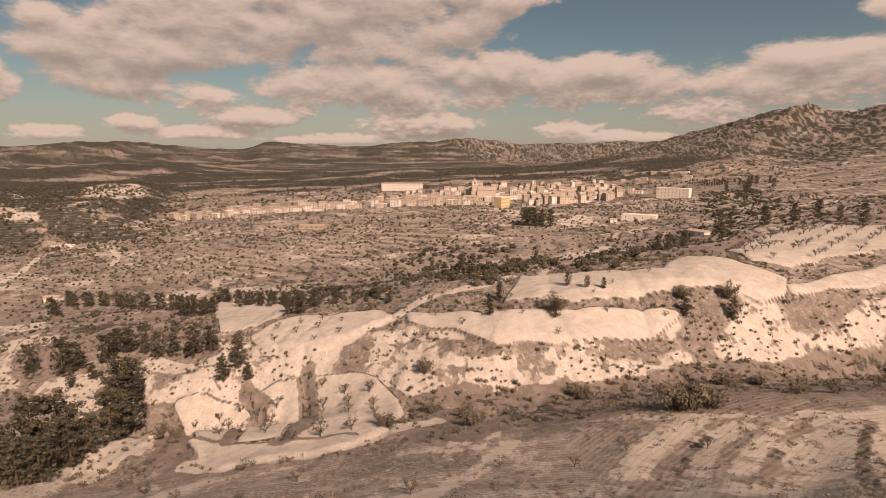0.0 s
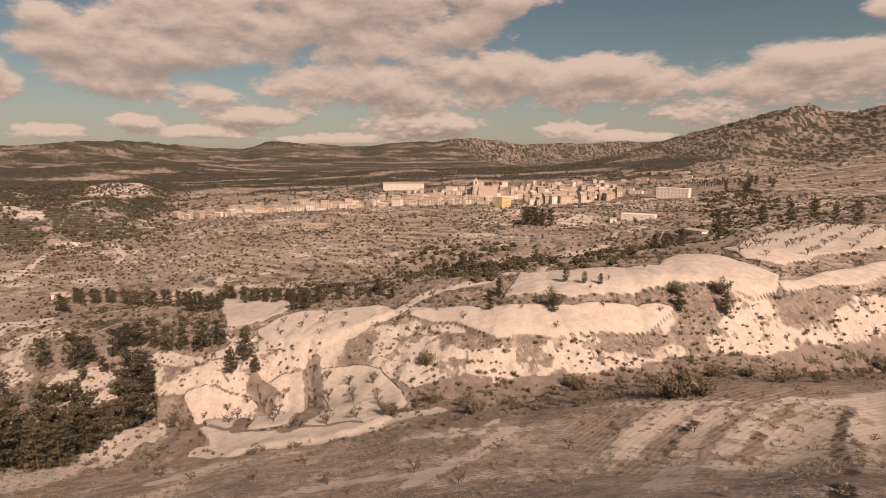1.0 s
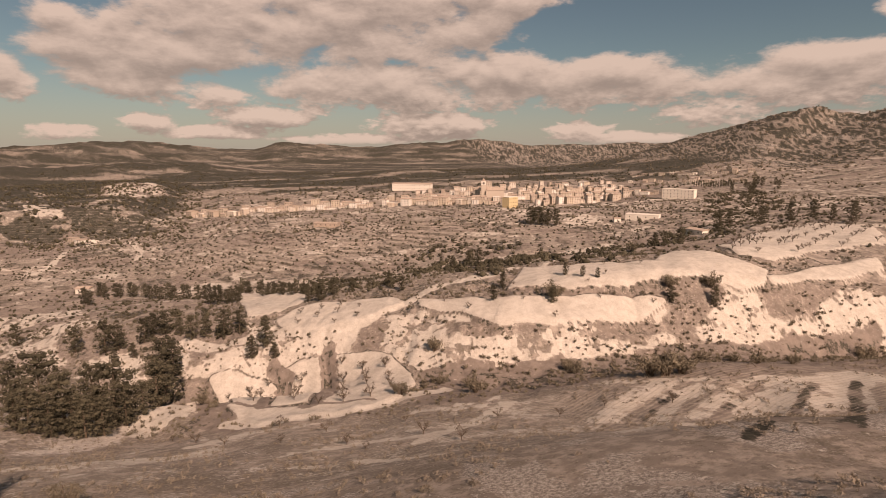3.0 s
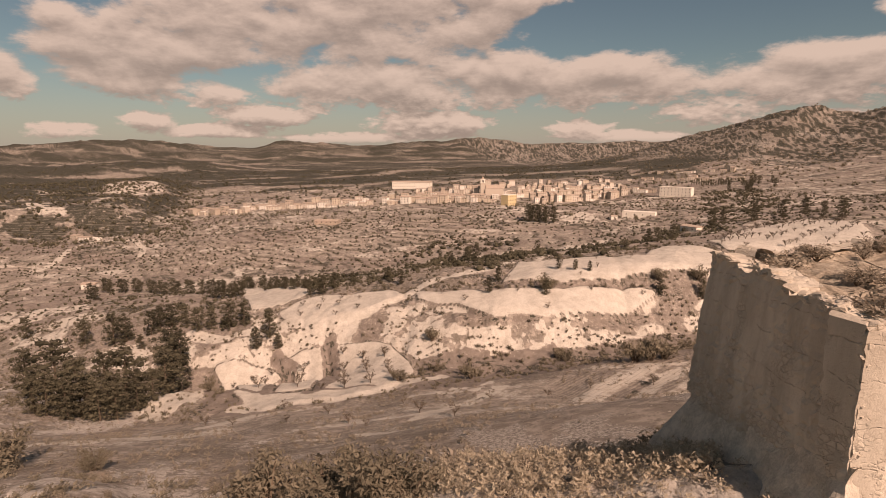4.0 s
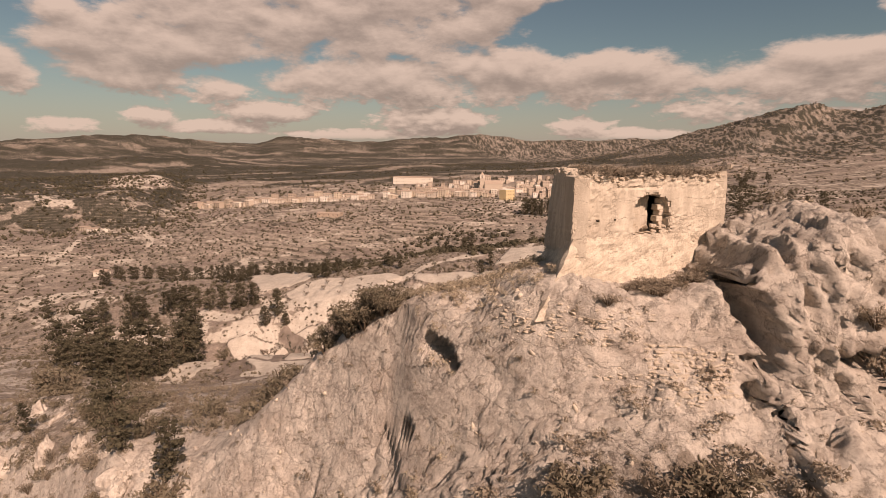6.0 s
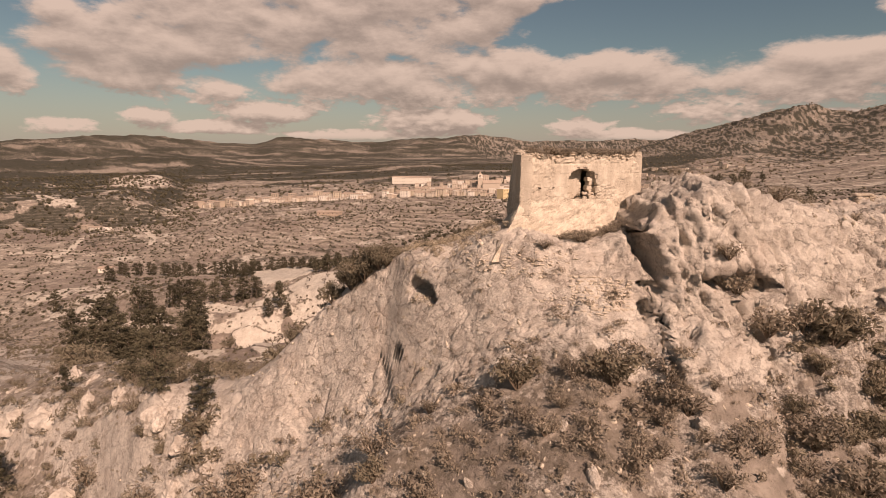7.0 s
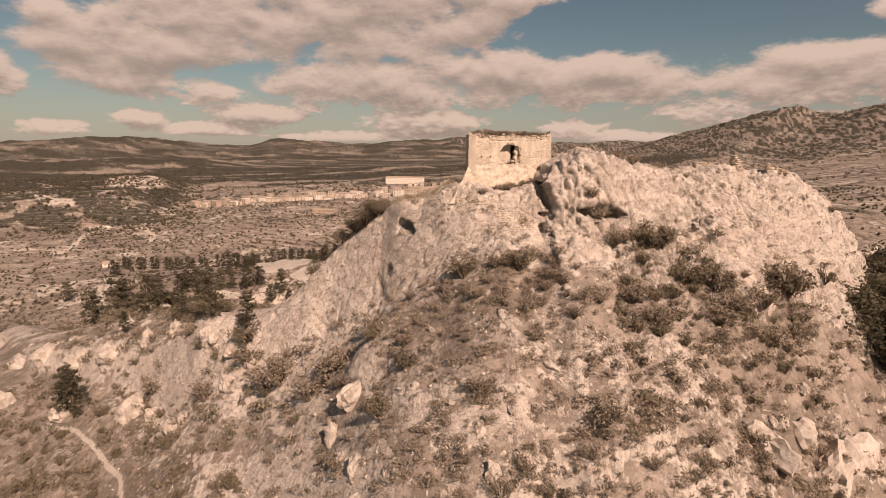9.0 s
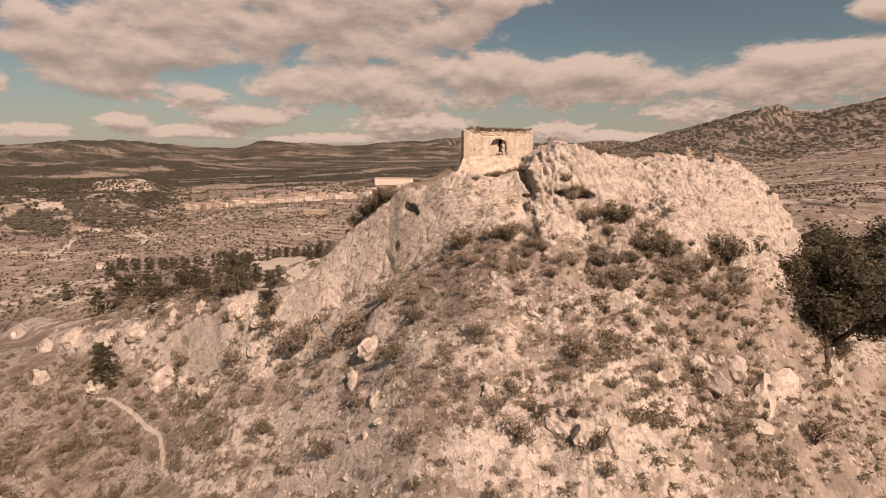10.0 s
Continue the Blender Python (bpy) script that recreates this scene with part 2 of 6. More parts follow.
# the wide relief: heights along lines of distance (rows) and bearing (columns)
FAR = [-60, 40, 85, 120, 148, 166, 188, 240, 360, 520, 850, 1400, 2500, 5000]
SIDE = [-1.0, -0.6, -0.3, 0.0, 0.3, 0.6, 1.0]
RELIEF = [
    (-57.7, -43.9, -40.3, -33.8, -33.7, -35.2, -41.5),
    (-37.6, -30.5, -26.5, -18.8, -13.6, -16.6, -20.5),
    (-49.1, -43.9, -43.1, -36.6, -33.4, -29.3, -30.1),
    (-62.0, -62.4, -54.5, -47.2, -38.2, -37.2, -34.0),
    (-72.3, -64.9, -61.0, -52.6, -48.3, -45.9, -38.1),
    (-75.9, -72.3, -72.3, -42.3, -45.3, -56.0, -39.7),
    (-76.2, -72.0, -55.9, -39.0, -30.0, -37.5, -31.7),
    (-95.9, -67.9, -55.9, -41.1, -32.3, -26.6, -24.2),
    (-91.7, -86.7, -76.3, -62.2, -48.3, -29.8, -20.1),
    (-93.7, -86.7, -64.6, -53.9, -51.5, -35.9, -10.0),
    (-102.0, -98.0, -74.1, -61.9, -57.7, -35.0, 0.0),
    (-98.0, -90.0, -74.0, -56.0, -46.0, -20.0, 20.0),
    (-88.0, -80.0, -72.0, -62.0, -50.0, -20.0, 20.0),
    (-80.0, -75.0, -70.0, -66.0, -60.0, -40.0, -20.0),
]


def wide_relief(x, y):
    row = np.interp(y, FAR, np.arange(len(FAR)))
    col = soft_interp(np.clip(x / (np.maximum(y, -20) + 60), -1, 1), SIDE, list(range(len(SIDE))))
    r0, c0 = np.clip(row.astype(int), 0, len(FAR) - 2), np.clip(col.astype(int), 0, len(SIDE) - 2)
    fr, fc = row - r0, col - c0
    z = np.array(RELIEF, float)

    def cubic(p0, p1, p2, p3, t):
        return p1 + 0.5 * t * (p2 - p0 + t * (2 * p0 - 5 * p1 + 4 * p2 - p3 + t * (3 * (p1 - p2) + p3 - p0)))

    def at(dr):
        r = np.clip(r0 + dr, 0, len(FAR) - 1)
        c = [np.clip(c0 + k, 0, len(SIDE) - 1) for k in (-1, 0, 1, 2)]
        return cubic(*(z[r, k] for k in c), fc)

    return cubic(at(-1), at(0), at(1), at(2), fr)


# the crest of the castle rock, from the low left end to the right
CREST_X = [-240.0, -170.0, -118.0, -90.0, -64.0, -46.0, -34.0, -25.0, -14.0, -6.0, 0.0, 6.0, 12.0, 20.0, 30.0, 40.0, 52.0, 70.0, 120.0]
CREST_Y = [185.0, 130.0, 81.9, 55.9, 42.6, 33.0, 21.2, 13.7, 9.5, 3.3, 1.4, 2.0, 1.2, 3.2, 4.6, 7.3, 9.9, 13.8, 40.0]
CREST_Z = [-78.0, -62.0, -40.0, -33.0, -24.8, -19.6, -16.5, -13.3, -2.9, 2.6, 4.3, 4.2, 6.7, 5.0, 5.2, 2.6, -9.0, -14.0, -22.0]
# height of the cliff under the crest, its breadth, and how far the flat top reaches forward
CLIFF_X = [-120.0, -60.0, -42.0, -30.0, -18.0, -10.0, -3.0, 3.0, 8.0, 13.0, 18.0, 24.0, 30.0, 38.0, 50.0, 70.0]
CLIFF_H = [6.1, 8.2, 10.7, 8.2, 8.6, 10.4, 8.8, 5.0, 6.3, 8.9, 6.4, 4.9, 7.3, 9.5, 7.6, 4.0]
CLIFF_W = [7.0, 7.0, 6.1, 5.9, 5.8, 4.9, 4.0, 3.2, 3.6, 3.1, 4.2, 4.6, 4.9, 5.5, 5.5, 8.0]
CLIFF_F = [2.0, 8.0, 7.2, 3.5, 1.2, 0.1, 2.7, 3.5, 4.9, 4.6, 4.2, 3.2, 2.5, 1.5, -0.4, -0.0]
# how far from the crest the naked rock ends in scrub
FOOT_X = [-34.0, -26.0, -16.0, -12.5, -10.0, -5.0, -2.0, 0.7, 3.3, 6.7, 8.7, 12.6, 15.0, 16.0, 19.0, 22.0, 24.5, 26.0, 30.0, 32.0, 37.0, 40.0]
FOOT_D = [7.2, 6.0, 6.0, 5.7, 4.8, 6.8, 7.0, 7.4, 8.8, 10.5, 11.7, 9.8, 9.6, 7.6, 8.2, 9.6, 12.0, 13.2, 9.4, 8.3, 6.4, 7.9]
SCREE = [0.55, 0.71, 0.77, 0.73, 0.74, 0.5, 0.56, 0.58, 0.68, 0.66, 0.87, 1.04, 1.34, 1.24, 0.99, 0.7]


BACK = 0.5
# swellings and hollows of the rock: x, y, reach, height
BULGES = [(4.2, -5.2, 3.2, 3.2), (-0.8, -3.6, 2.6, 1.6), (3.0, -12.5, 5.5, 1.9), (9.2, -8.4, 2.6, 1.3), (-9.8, -6.8, 3.0, 2.6), (-36.0, 15.0, 3.5, 2.4),
          (-16.6, 5.5, 2.6, -1.8), (23.0, -15.5, 4.0, -1.8), (30.6, 2.0, 2.2, -2.0), (17.0, -6.6, 2.0, 1.0), (-5.2, 1.0, 2.2, -1.4), (-30.5, 5.5, 4.0, 1.0)]


def crag(x, y):
    """The castle rock: (height, distance in front of the crest, share of bare rock)."""
    wob = 0.8 * fbm(x * 0.11, y * 0.11, 3, 5)
    yc, zc = soft_interp(x, CREST_X, CREST_Y) + wob, soft_interp(x, CREST_X, CREST_Z)
    tilt = np.gradient(np.array(CREST_Y, float), np.array(CREST_X, float))
    lean = np.sqrt(1 + np.interp(x, CREST_X, tilt) ** 2)
    d = (yc - y) / lean
    h, w, f, s = (np.interp(x, CLIFF_X, v) for v in (CLIFF_H, CLIFF_W, CLIFF_F, SCREE))
    lip = np.clip(d, 0, None)
    top = (0.16 + 0.5 * np.exp(-(((x - 2.5) / 3.6) ** 2))) * np.minimum(lip, f)
    fall = h * smooth(lip, f - 0.2, f + w)
    past = np.clip(lip - f - w, 0, None)
    slope = s * past + 0.010 * np.clip(past - 4, 0, 30) ** 2
    back = np.clip(-d, 0, None)
    behind = BACK * back + 1.6 * smooth(back, 4, 9)
    calm = soft_interp(x, [-240, -118, -60, -25, 0, 30, 60, 120], [-78, -40, -25, -13, 1.5, 3.0, -9, -22])
    zc = zc + (calm - zc) * smooth(back, 3, 22)
    z = zc - top - fall - slope - behind
    # the block that stands right of the tower
    z = z + 0.8 * smooth(x, 6.7, 7.7) * (1 - smooth(x, 11, 14)) * smooth(d, -2.5, 0.3) * (1 - smooth(lip, f + 0.3, f + w))
    for cx, cy, r, up in BULGES:
        z = z + up * np.exp(-(((x - cx) ** 2 + (y - cy) ** 2) / (r * r)))
    bare = smooth(lip, f - 1.5, f + 0.8) * (1 - smooth(past, 0.5, 4.0))
    return z, d, bare


# where the far skyline stands: bearing in degrees and height in metres
SKYLINE_A = [-60, -40, -36, -33, -30, -27, -22, -20.5, -17, -13, -8, -4, 4, 9, 13, 18, 24, 60]
SKYLINE_Z = [50, 42, 62, 76, 70, 52, 26, 24, 66, 50, 40, 62, 72, 44, 42, 50, 50, 60]


def far_hills(x, y):
    r = np.hypot(x + 10, y - 10)
    a = np.degrees(np.arctan2(x + 10, y - 10))
    top = soft_interp(a, SKYLINE_A, SKYLINE_Z) + 66
    rough = ridged(a * 0.16, r * 0.0016, 5, 40)
    ridge = top * smooth(r, 3100, 4450) * (1 + 0.55 * rough * (1 - smooth(r, 4150, 4450))) * (1 - 0.6 * smooth(r, 4500, 4800))
    ridge = ridge + smooth(r, 3000, 3600) * (1 - smooth(r, 4250, 4450)) * 16 * ridged(x * 0.0045, y * 0.0045, 4, 45)
    # low folds before them
    folds = 34 * smooth(r, 2000, 2600) * (1 - smooth(r, 2700, 3200)) * smooth(-a, 16, 28) * (0.9 + rough)
    # wooded plateau on the left and its broken edge
    shelf = 34 * smooth(-x - 0.42 * y, 80, 200) * smooth(y, 640, 760) * (1 - smooth(r, 1500, 1900))
    # a knoll behind the town
    knoll = 20 * np.exp(-(((x + 160) / 150) ** 2 + ((y - 1700) / 110) ** 2))
    # the mountain on the right
    s, t = (x - 330) * 0.707 - (y - 2450) * 0.707, (x - 330) * 0.707 + (y - 2450) * 0.707
    spine = soft_interp(s, [-500, 0, 300, 509, 735, 899, 1000, 1081, 1148, 1297, 1600, 1900], [0, 0, 10, 42, 94, 122, 142, 146, 118, 130, 160, 165])
    mount = spine * np.exp(-np.abs((t - 60) / np.where(t > 60, 600.0, 480.0)) ** 1.7)
    mount = mount * (1 + 0.2 * ridged(x * 0.006, y * 0.006, 5, 60) + 0.1 * ridged(x * 0.02, y * 0.02, 3, 62))
    return ridge + folds + shelf + knoll + mount


# pale marl fields and bluffs: outlines in plan
FIELDS = {
    "left_wedge": [(-79, 204), (-72, 213), (-33, 204), (-29, 194), (-40, 187), (-54, 188), (-69, 192)],
    "corner_field": [(-145, 333), (-83, 248), (-74, 224), (-81, 213), (-95, 215), (-109, 243)],
    "lobe_west": [(-96, 177), (-87, 178), (-75, 174), (-72, 172), (-63, 138), (-72, 141), (-90, 171)],
    "lobe_mid": [(-71, 177), (-64, 178), (-56, 177), (-55, 171), (-51, 138), (-60, 137), (-65, 174)],
    "lobe_east": [(-51, 177), (-40, 172), (-31, 166), (-23, 153), (-22, 144), (-25, 137), (-32, 134), (-40, 134), (-47, 133), (-49, 166)],
    "lobe_foot": [(-75, 141), (-61, 135), (-48, 132), (-30, 133), (-25, 136), (-33, 128), (-48, 124), (-58, 124), (-66, 130)],
    "field_rows": [(13, 190), (22, 221), (38, 208), (69, 205), (65, 184), (50, 183), (33, 181)],
    "field_wedge": [(68, 201), (93, 235), (95, 218), (103, 203), (109, 195), (103, 186), (92, 183), (79, 185), (67, 185)],
    "strip": [(107, 188), (136, 204), (165, 214), (157, 203), (130, 194), (107, 186)],
    "terrace_long": [(-21, 191), (5, 178), (31, 175), (54, 177), (64, 176), (54, 170), (41, 167), (23, 164), (7, 164), (-21, 185)],
    "orchard_top": [(112, 238), (154, 285), (200, 311), (208, 275), (182, 233), (147, 224), (120, 209), (108, 214)],
}
BLUFFS = {
    "bluff_left": [(-263, 285), (-266, 306), (-261, 336), (-213, 284), (-179, 240), (-179, 228), (-189, 225), (-197, 219), (-209, 228), (-209, 221)],
    "bluff_end": [(-328, 363), (-326, 377), (-292, 355), (-286, 329), (-301, 330)],
    "bluff_low": [(-189, 219), (-174, 214), (-167, 203), (-171, 200)],
    "bluff_pines": [(-155, 191), (-156, 204), (-142, 205), (-130, 193), (-123, 184), (-128, 181), (-145, 189)],
    "track_slope": [(-118, 203), (-94, 204), (-83, 201), (-75, 193), (-83, 193), (-86, 182), (-90, 179), (-105, 180), (-112, 188)],
    "rill_slope": [(-75, 192), (-51, 186), (-38, 178), (-43, 176), (-52, 177), (-64, 178), (-70, 178), (-78, 178), (-85, 180), (-83, 182)],
    "lobe_north": [(-37, 174), (-31, 182), (-24, 181), (-26, 175), (-33, 170)],
    "lobe_upper": [(-29, 166), (-21, 174), (-12, 173), (-12, 155), (-18, 157)],
    "spur": [(-99, 126), (-99, 141), (-102, 174), (-81, 145), (-77, 136), (-85, 142), (-89, 133), (-91, 127)],
    "low_end": [(-125, 124), (-115, 118), (-107, 111), (-105, 101)],
    "second_bank": [(-21, 182), (7, 164), (27, 164), (43, 167), (57, 170), (64, 174), (68, 173), (56, 167), (35, 163), (11, 163), (-21, 177)],
    "bluff_mid": [(-11, 159), (-7, 164), (9, 161), (18, 163), (26, 161), (40, 159), (54, 162), (61, 167), (67, 170), (66, 167), (57, 159), (42, 155), (22, 153), (12, 151), (-1, 153), (-10, 156)],
    "bluff_right": [(66, 163), (75, 173), (84, 178), (86, 181), (96, 182), (99, 181), (101, 178), (106, 176), (109, 173), (97, 170), (81, 165)],
    "bluff_far": [(116, 180), (129, 187), (137, 187), (143, 184), (142, 181), (128, 177), (114, 174)],
    "tree_bluff": [(29, 219), (70, 357), (108, 384), (72, 287), (45, 249)],
    "town_cut": [(99, 521), (131, 553), (132, 496), (104, 486)],
    "white_cut": [(-7, 120), (3, 137), (5, 131), (1, 120), (-7, 117)],
    "far_bluff": [(-804, 1241), (-770, 1270), (-687, 1238), (-604, 1097), (-579, 958), (-649, 982)],
    "plateau_cut": [(-685, 838), (-636, 808), (-547, 733), (-540, 713), (-585, 731), (-605, 737)],
}
DARK = {
    "dark_field": [(-17, 154), (-6, 153), (12, 151), (24, 152), (35, 151), (58, 159), (80, 162), (106, 170), (139, 177), (86, 112), (66, 110), (52, 109), (39, 113), (27, 120), (16, 122), (7, 130), (-3, 119), (-18, 126)],
    "spur_shade": [(-94, 169), (-74, 138), (-65, 128), (-56, 122), (-66, 122), (-78, 130)],
    "vine_plot": [(-238, 317), (-259, 357), (-223, 340), (-182, 272), (-204, 276)],
    "brown_strip": [(-241, 312), (-150, 290), (-140, 296), (-150, 318), (-259, 345)],
    "green_plot": [(-259, 557), (-199, 520), (-161, 496), (-155, 466), (-205, 481)],
    "low_plot": [(-386, 494), (-357, 508), (-304, 484), (-292, 459), (-366, 471)],
    "shadow_wood": [(-520, 520), (-380, 500), (-420, 600), (-560, 640)],
    "mid_fallow": [(-142, 410), (-105, 412), (-68, 396), (-41, 363), (-98, 382)],
}
SCRUB = {
    "pocket": [(-44, 177), (-41, 182), (-37, 188), (-34, 177), (-37, 173)],
    "thicket": [(-186, 227), (-173, 236), (-154, 223), (-143, 206), (-155, 204), (-169, 206), (-179, 214)],
    "pine_foot": [(-109, 180), (-96, 177), (-78, 145), (-94, 169), (-105, 174)],
    "bank_upper": [(0, 200), (13, 189), (33, 181), (65, 183), (67, 178), (64, 176), (31, 178), (7, 184)],
    "gully_right": [(66, 184), (78, 185), (86, 182), (83, 178), (74, 172), (65, 163), (61, 168), (68, 175), (64, 177)],
    "slope_right": [(101, 183), (119, 188), (130, 188), (117, 181), (106, 176), (101, 178)],
    "bank_mid": [(-10, 167), (-2, 168), (17, 163), (18, 163), (9, 161), (-5, 164)],
    "patch_low": [(38, 165), (56, 168), (60, 166), (52, 162), (38, 160)],
    "bank_left": [(-157, 239), (-137, 238), (-103, 227), (-94, 203), (-105, 201), (-134, 209)],
    "wood_edge": [(-227, 298), (-125, 268), (-87, 190), (-106, 187), (-144, 244), (-185, 250)],
}
TRACKS = {
    "field_track": [(-118, 202), (-101, 192), (-88, 193), (-75, 193), (-51, 186), (-39, 187), (-31, 192), (-13, 209)],
    "lower_track": [(-69, 128), (-58, 123), (-47, 124), (-33, 127), (-24, 135), (-12, 138)],
    "track_far": [(-13, 210), (-4, 212), (7, 215), (17, 224)],
    "valley_track": [(-365, 437), (-373, 471), (-406, 535), (-422, 600), (-381, 604), (-326, 532), (-303, 484)],
    "town_road": [(60, 560), (90, 640), (110, 720), (260, 730), (350, 760)],
    "foot_path": [(-64, 20.5), (-58.5, 17.7), (-51.8, 12.3), (-45.1, 6), (-41.5, 0), (-36, -7), (-33, -16), (-32, -30)],
}


def inside(x, y, pts, soft=1.5):
    """1 inside the outline, falling to 0 over soft metres outside."""
    p = np.array(pts, float)
    x, y = np.broadcast_arrays(np.asarray(x, float), np.asarray(y, float))
    out = np.zeros(x.shape)
    near = (x > p[:, 0].min() - soft) & (x < p[:, 0].max() + soft) & (y > p[:, 1].min() - soft) & (y < p[:, 1].max() + soft)
    if not near.any():
        return out
    u, v = x[near], y[near]
    within, far = np.zeros(u.shape, bool), np.full(u.shape, 1e9)
    for (ax, ay), (bx, by) in zip(p, np.roll(p, -1, 0)):
        within ^= ((ay > v) != (by > v)) & (u < (bx - ax) * (v - ay) / (by - ay + 1e-12) + ax)
        t = np.clip(((u - ax) * (bx - ax) + (v - ay) * (by - ay)) / ((bx - ax) ** 2 + (by - ay) ** 2 + 1e-9), 0, 1)
        far = np.minimum(far, np.hypot(u - ax - t * (bx - ax), v - ay - t * (by - ay)))
    out[near] = np.where(within, 1.0, 1 - smooth(far, 0, soft))
    return out


def along(x, y, pts, width):
    """1 on a line of that half width, falling to 0 beside it."""
    p = np.array(pts, float)
    out = np.zeros(np.shape(x))
    near = (x > p[:, 0].min() - 3 * width) & (x < p[:, 0].max() + 3 * width) & (y > p[:, 1].min() - 3 * width) & (y < p[:, 1].max() + 3 * width)
    u, v = x[near], y[near]
    far = np.full(u.shape, 1e9)
    for (ax, ay), (bx, by) in zip(p[:-1], p[1:]):
        t = np.clip(((u - ax) * (bx - ax) + (v - ay) * (by - ay)) / ((bx - ax) ** 2 + (by - ay) ** 2 + 1e-9), 0, 1)
        far = np.minimum(far, np.hypot(u - ax - t * (bx - ax), v - ay - t * (by - ay)))
    out[near] = 1 - smooth(far, width, width * 2)
    return out


def lifted_fields(x, y):
    """How far the levelled fields stand above the slope."""
    u, v = x + 2.2 * perlin(x * 0.07, y * 0.07, 7), y + 2.2 * perlin(x * 0.07, y * 0.07, 8)
    out = np.zeros(np.shape(x))
    for pts in FIELDS.values():
        out = np.maximum(out, inside(u, v, pts, 2.6))
    return 0.8 * out


def height_parts(x, y):
    x, y = np.asarray(x, float), np.asarray(y, float)
    base = wide_relief(x, y)
    out = smooth(y, 40, 90)
    base = base + out * 1.2 * fbm(x * 0.03, y * 0.03, 4, 11) + smooth(y, 300, 500) * 5 * fbm(x * 0.006, y * 0.006, 4, 21)
    # gullies in the marl
    gully = smooth(y, 95, 130) * (1 - smooth(y, 240, 300))
    base = base - smooth(y, 215, 260) * (1 - smooth(y, 560, 680)) * 9.0 * np.clip(ridged(x * 0.012, y * 0.009, 4, 37) - 0.33, 0, None)
    base = base - gully * 2.6 * np.clip(ridged(x * 0.035, y * 0.02, 3, 31) - 0.28, 0, None)
    # rills and small slips in the bare banks
    lift = lifted_fields(x, y)
    rill = gully * smooth(y, 128, 140) * (1 - smooth(y, 200, 225)) * (1 - smooth(lift, 0.0, 0.3))
    base = base - rill * (1.5 * np.clip(ridged(x * 0.07 + 0.6 * perlin(x * 0.05, y * 0.05, 33), y * 0.03, 3, 34) - 0.2, 0, None) - 0.5 * fbm(x * 0.16, y * 0.16, 3, 36))
    base = base + lift
    ledge = rill * 0.55 * smooth(fbm(x * 0.02, y * 0.02, 3, 39), -0.25, 0.15)
    level = (base + 0.8 * perlin(x * 0.04, y * 0.04, 41)) / 2.3
    base = base + ledge * 2.3 * (smooth(level - np.floor(level), 0.55, 0.97) - (level - np.floor(level)))
    furrow = smooth(x, 14, 22) * smooth(y, 48, 60) * (1 - smooth(y, 100, 112))
    base = base + furrow * 0.35 * np.sin(0.42 * (0.8 * x - 0.6 * y) + 2.0 * perlin(x * 0.03, y * 0.03, 38))
    # old terraces on the open slopes
    step = 1.6
    k = base / step
    fk = k - np.floor(k)
    terraced = step * (np.floor(k) + smooth(fk, 0.62, 0.98))
    share = smooth(y, 205, 260) * (1 - smooth(y, 900, 1300)) * 0.75 * (1 - smooth(lift, 0.0, 0.4))
    base = base + share * (terraced - base)
    z, d, bare = crag(x, y)
    base = base + far_hills(x, y) * smooth(y, 500, 800)
    k = 2.5
    m = np.maximum(z, base)
    near = np.exp(-np.abs(z - base) / k)
    zz = m + 0.4 * k * near * near
    on = smooth(z - base, -1.0, 2.0)
    return zz, d, bare * on, on


def height_at(x, y):
    return height_parts(x, y)[0]
# TERRAIN END

# ---------------------------------------------------------------- ground
# hollows in the cliff: x, z, half length, half height, turn in degrees, depth
CAVES = [(-7.1, -0.95, 1.1, 0.58, -25, 2.0), (-9.0, -6.0, 0.4, 0.35, 0, 0.8), (-10.0, -8.0, 0.22, 1.4, 28, 0.4), (6.9, 3.2, 1.95, 0.55, -66, 3.2),
         (12.3, 1.45, 2.4, 0.55, -5, 2.4), (7.1, 1.15, 0.8, 0.32, -15, 1.4), (6.6, -0.2, 0.35, 0.6, 0, 1.0), (7.3, -2.4, 0.2, 2.2, 6, 0.9)]


def ground_grid():
    rows = np.concatenate([[1.0, 8, 16, 24, 32, 40, 46, 52], np.arange(57, 84, 0.36), np.arange(84, 88, 0.13), np.arange(88, 100.5, 0.075), np.arange(100.5, 106, 0.14), np.arange(106, 118, 0.24), np.arange(118, 126, 0.34), np.arange(126, 190, 0.95), np.arange(190, 330, 1.05),
                           np.geomspace(330, 700, 120), np.geomspace(706, 1500, 90), np.geomspace(1515, 4950, 100)])
    cols = np.radians(np.concatenate([np.linspace(-46, -17, 175, endpoint=False), np.linspace(-17, 27, 410, endpoint=False), np.linspace(27, 46, 105), np.linspace(50, 310, 45)]))
    r, a = np.meshgrid(rows, cols, indexing="ij")
    return -6 + r * np.sin(a), -95 + r * np.cos(a)


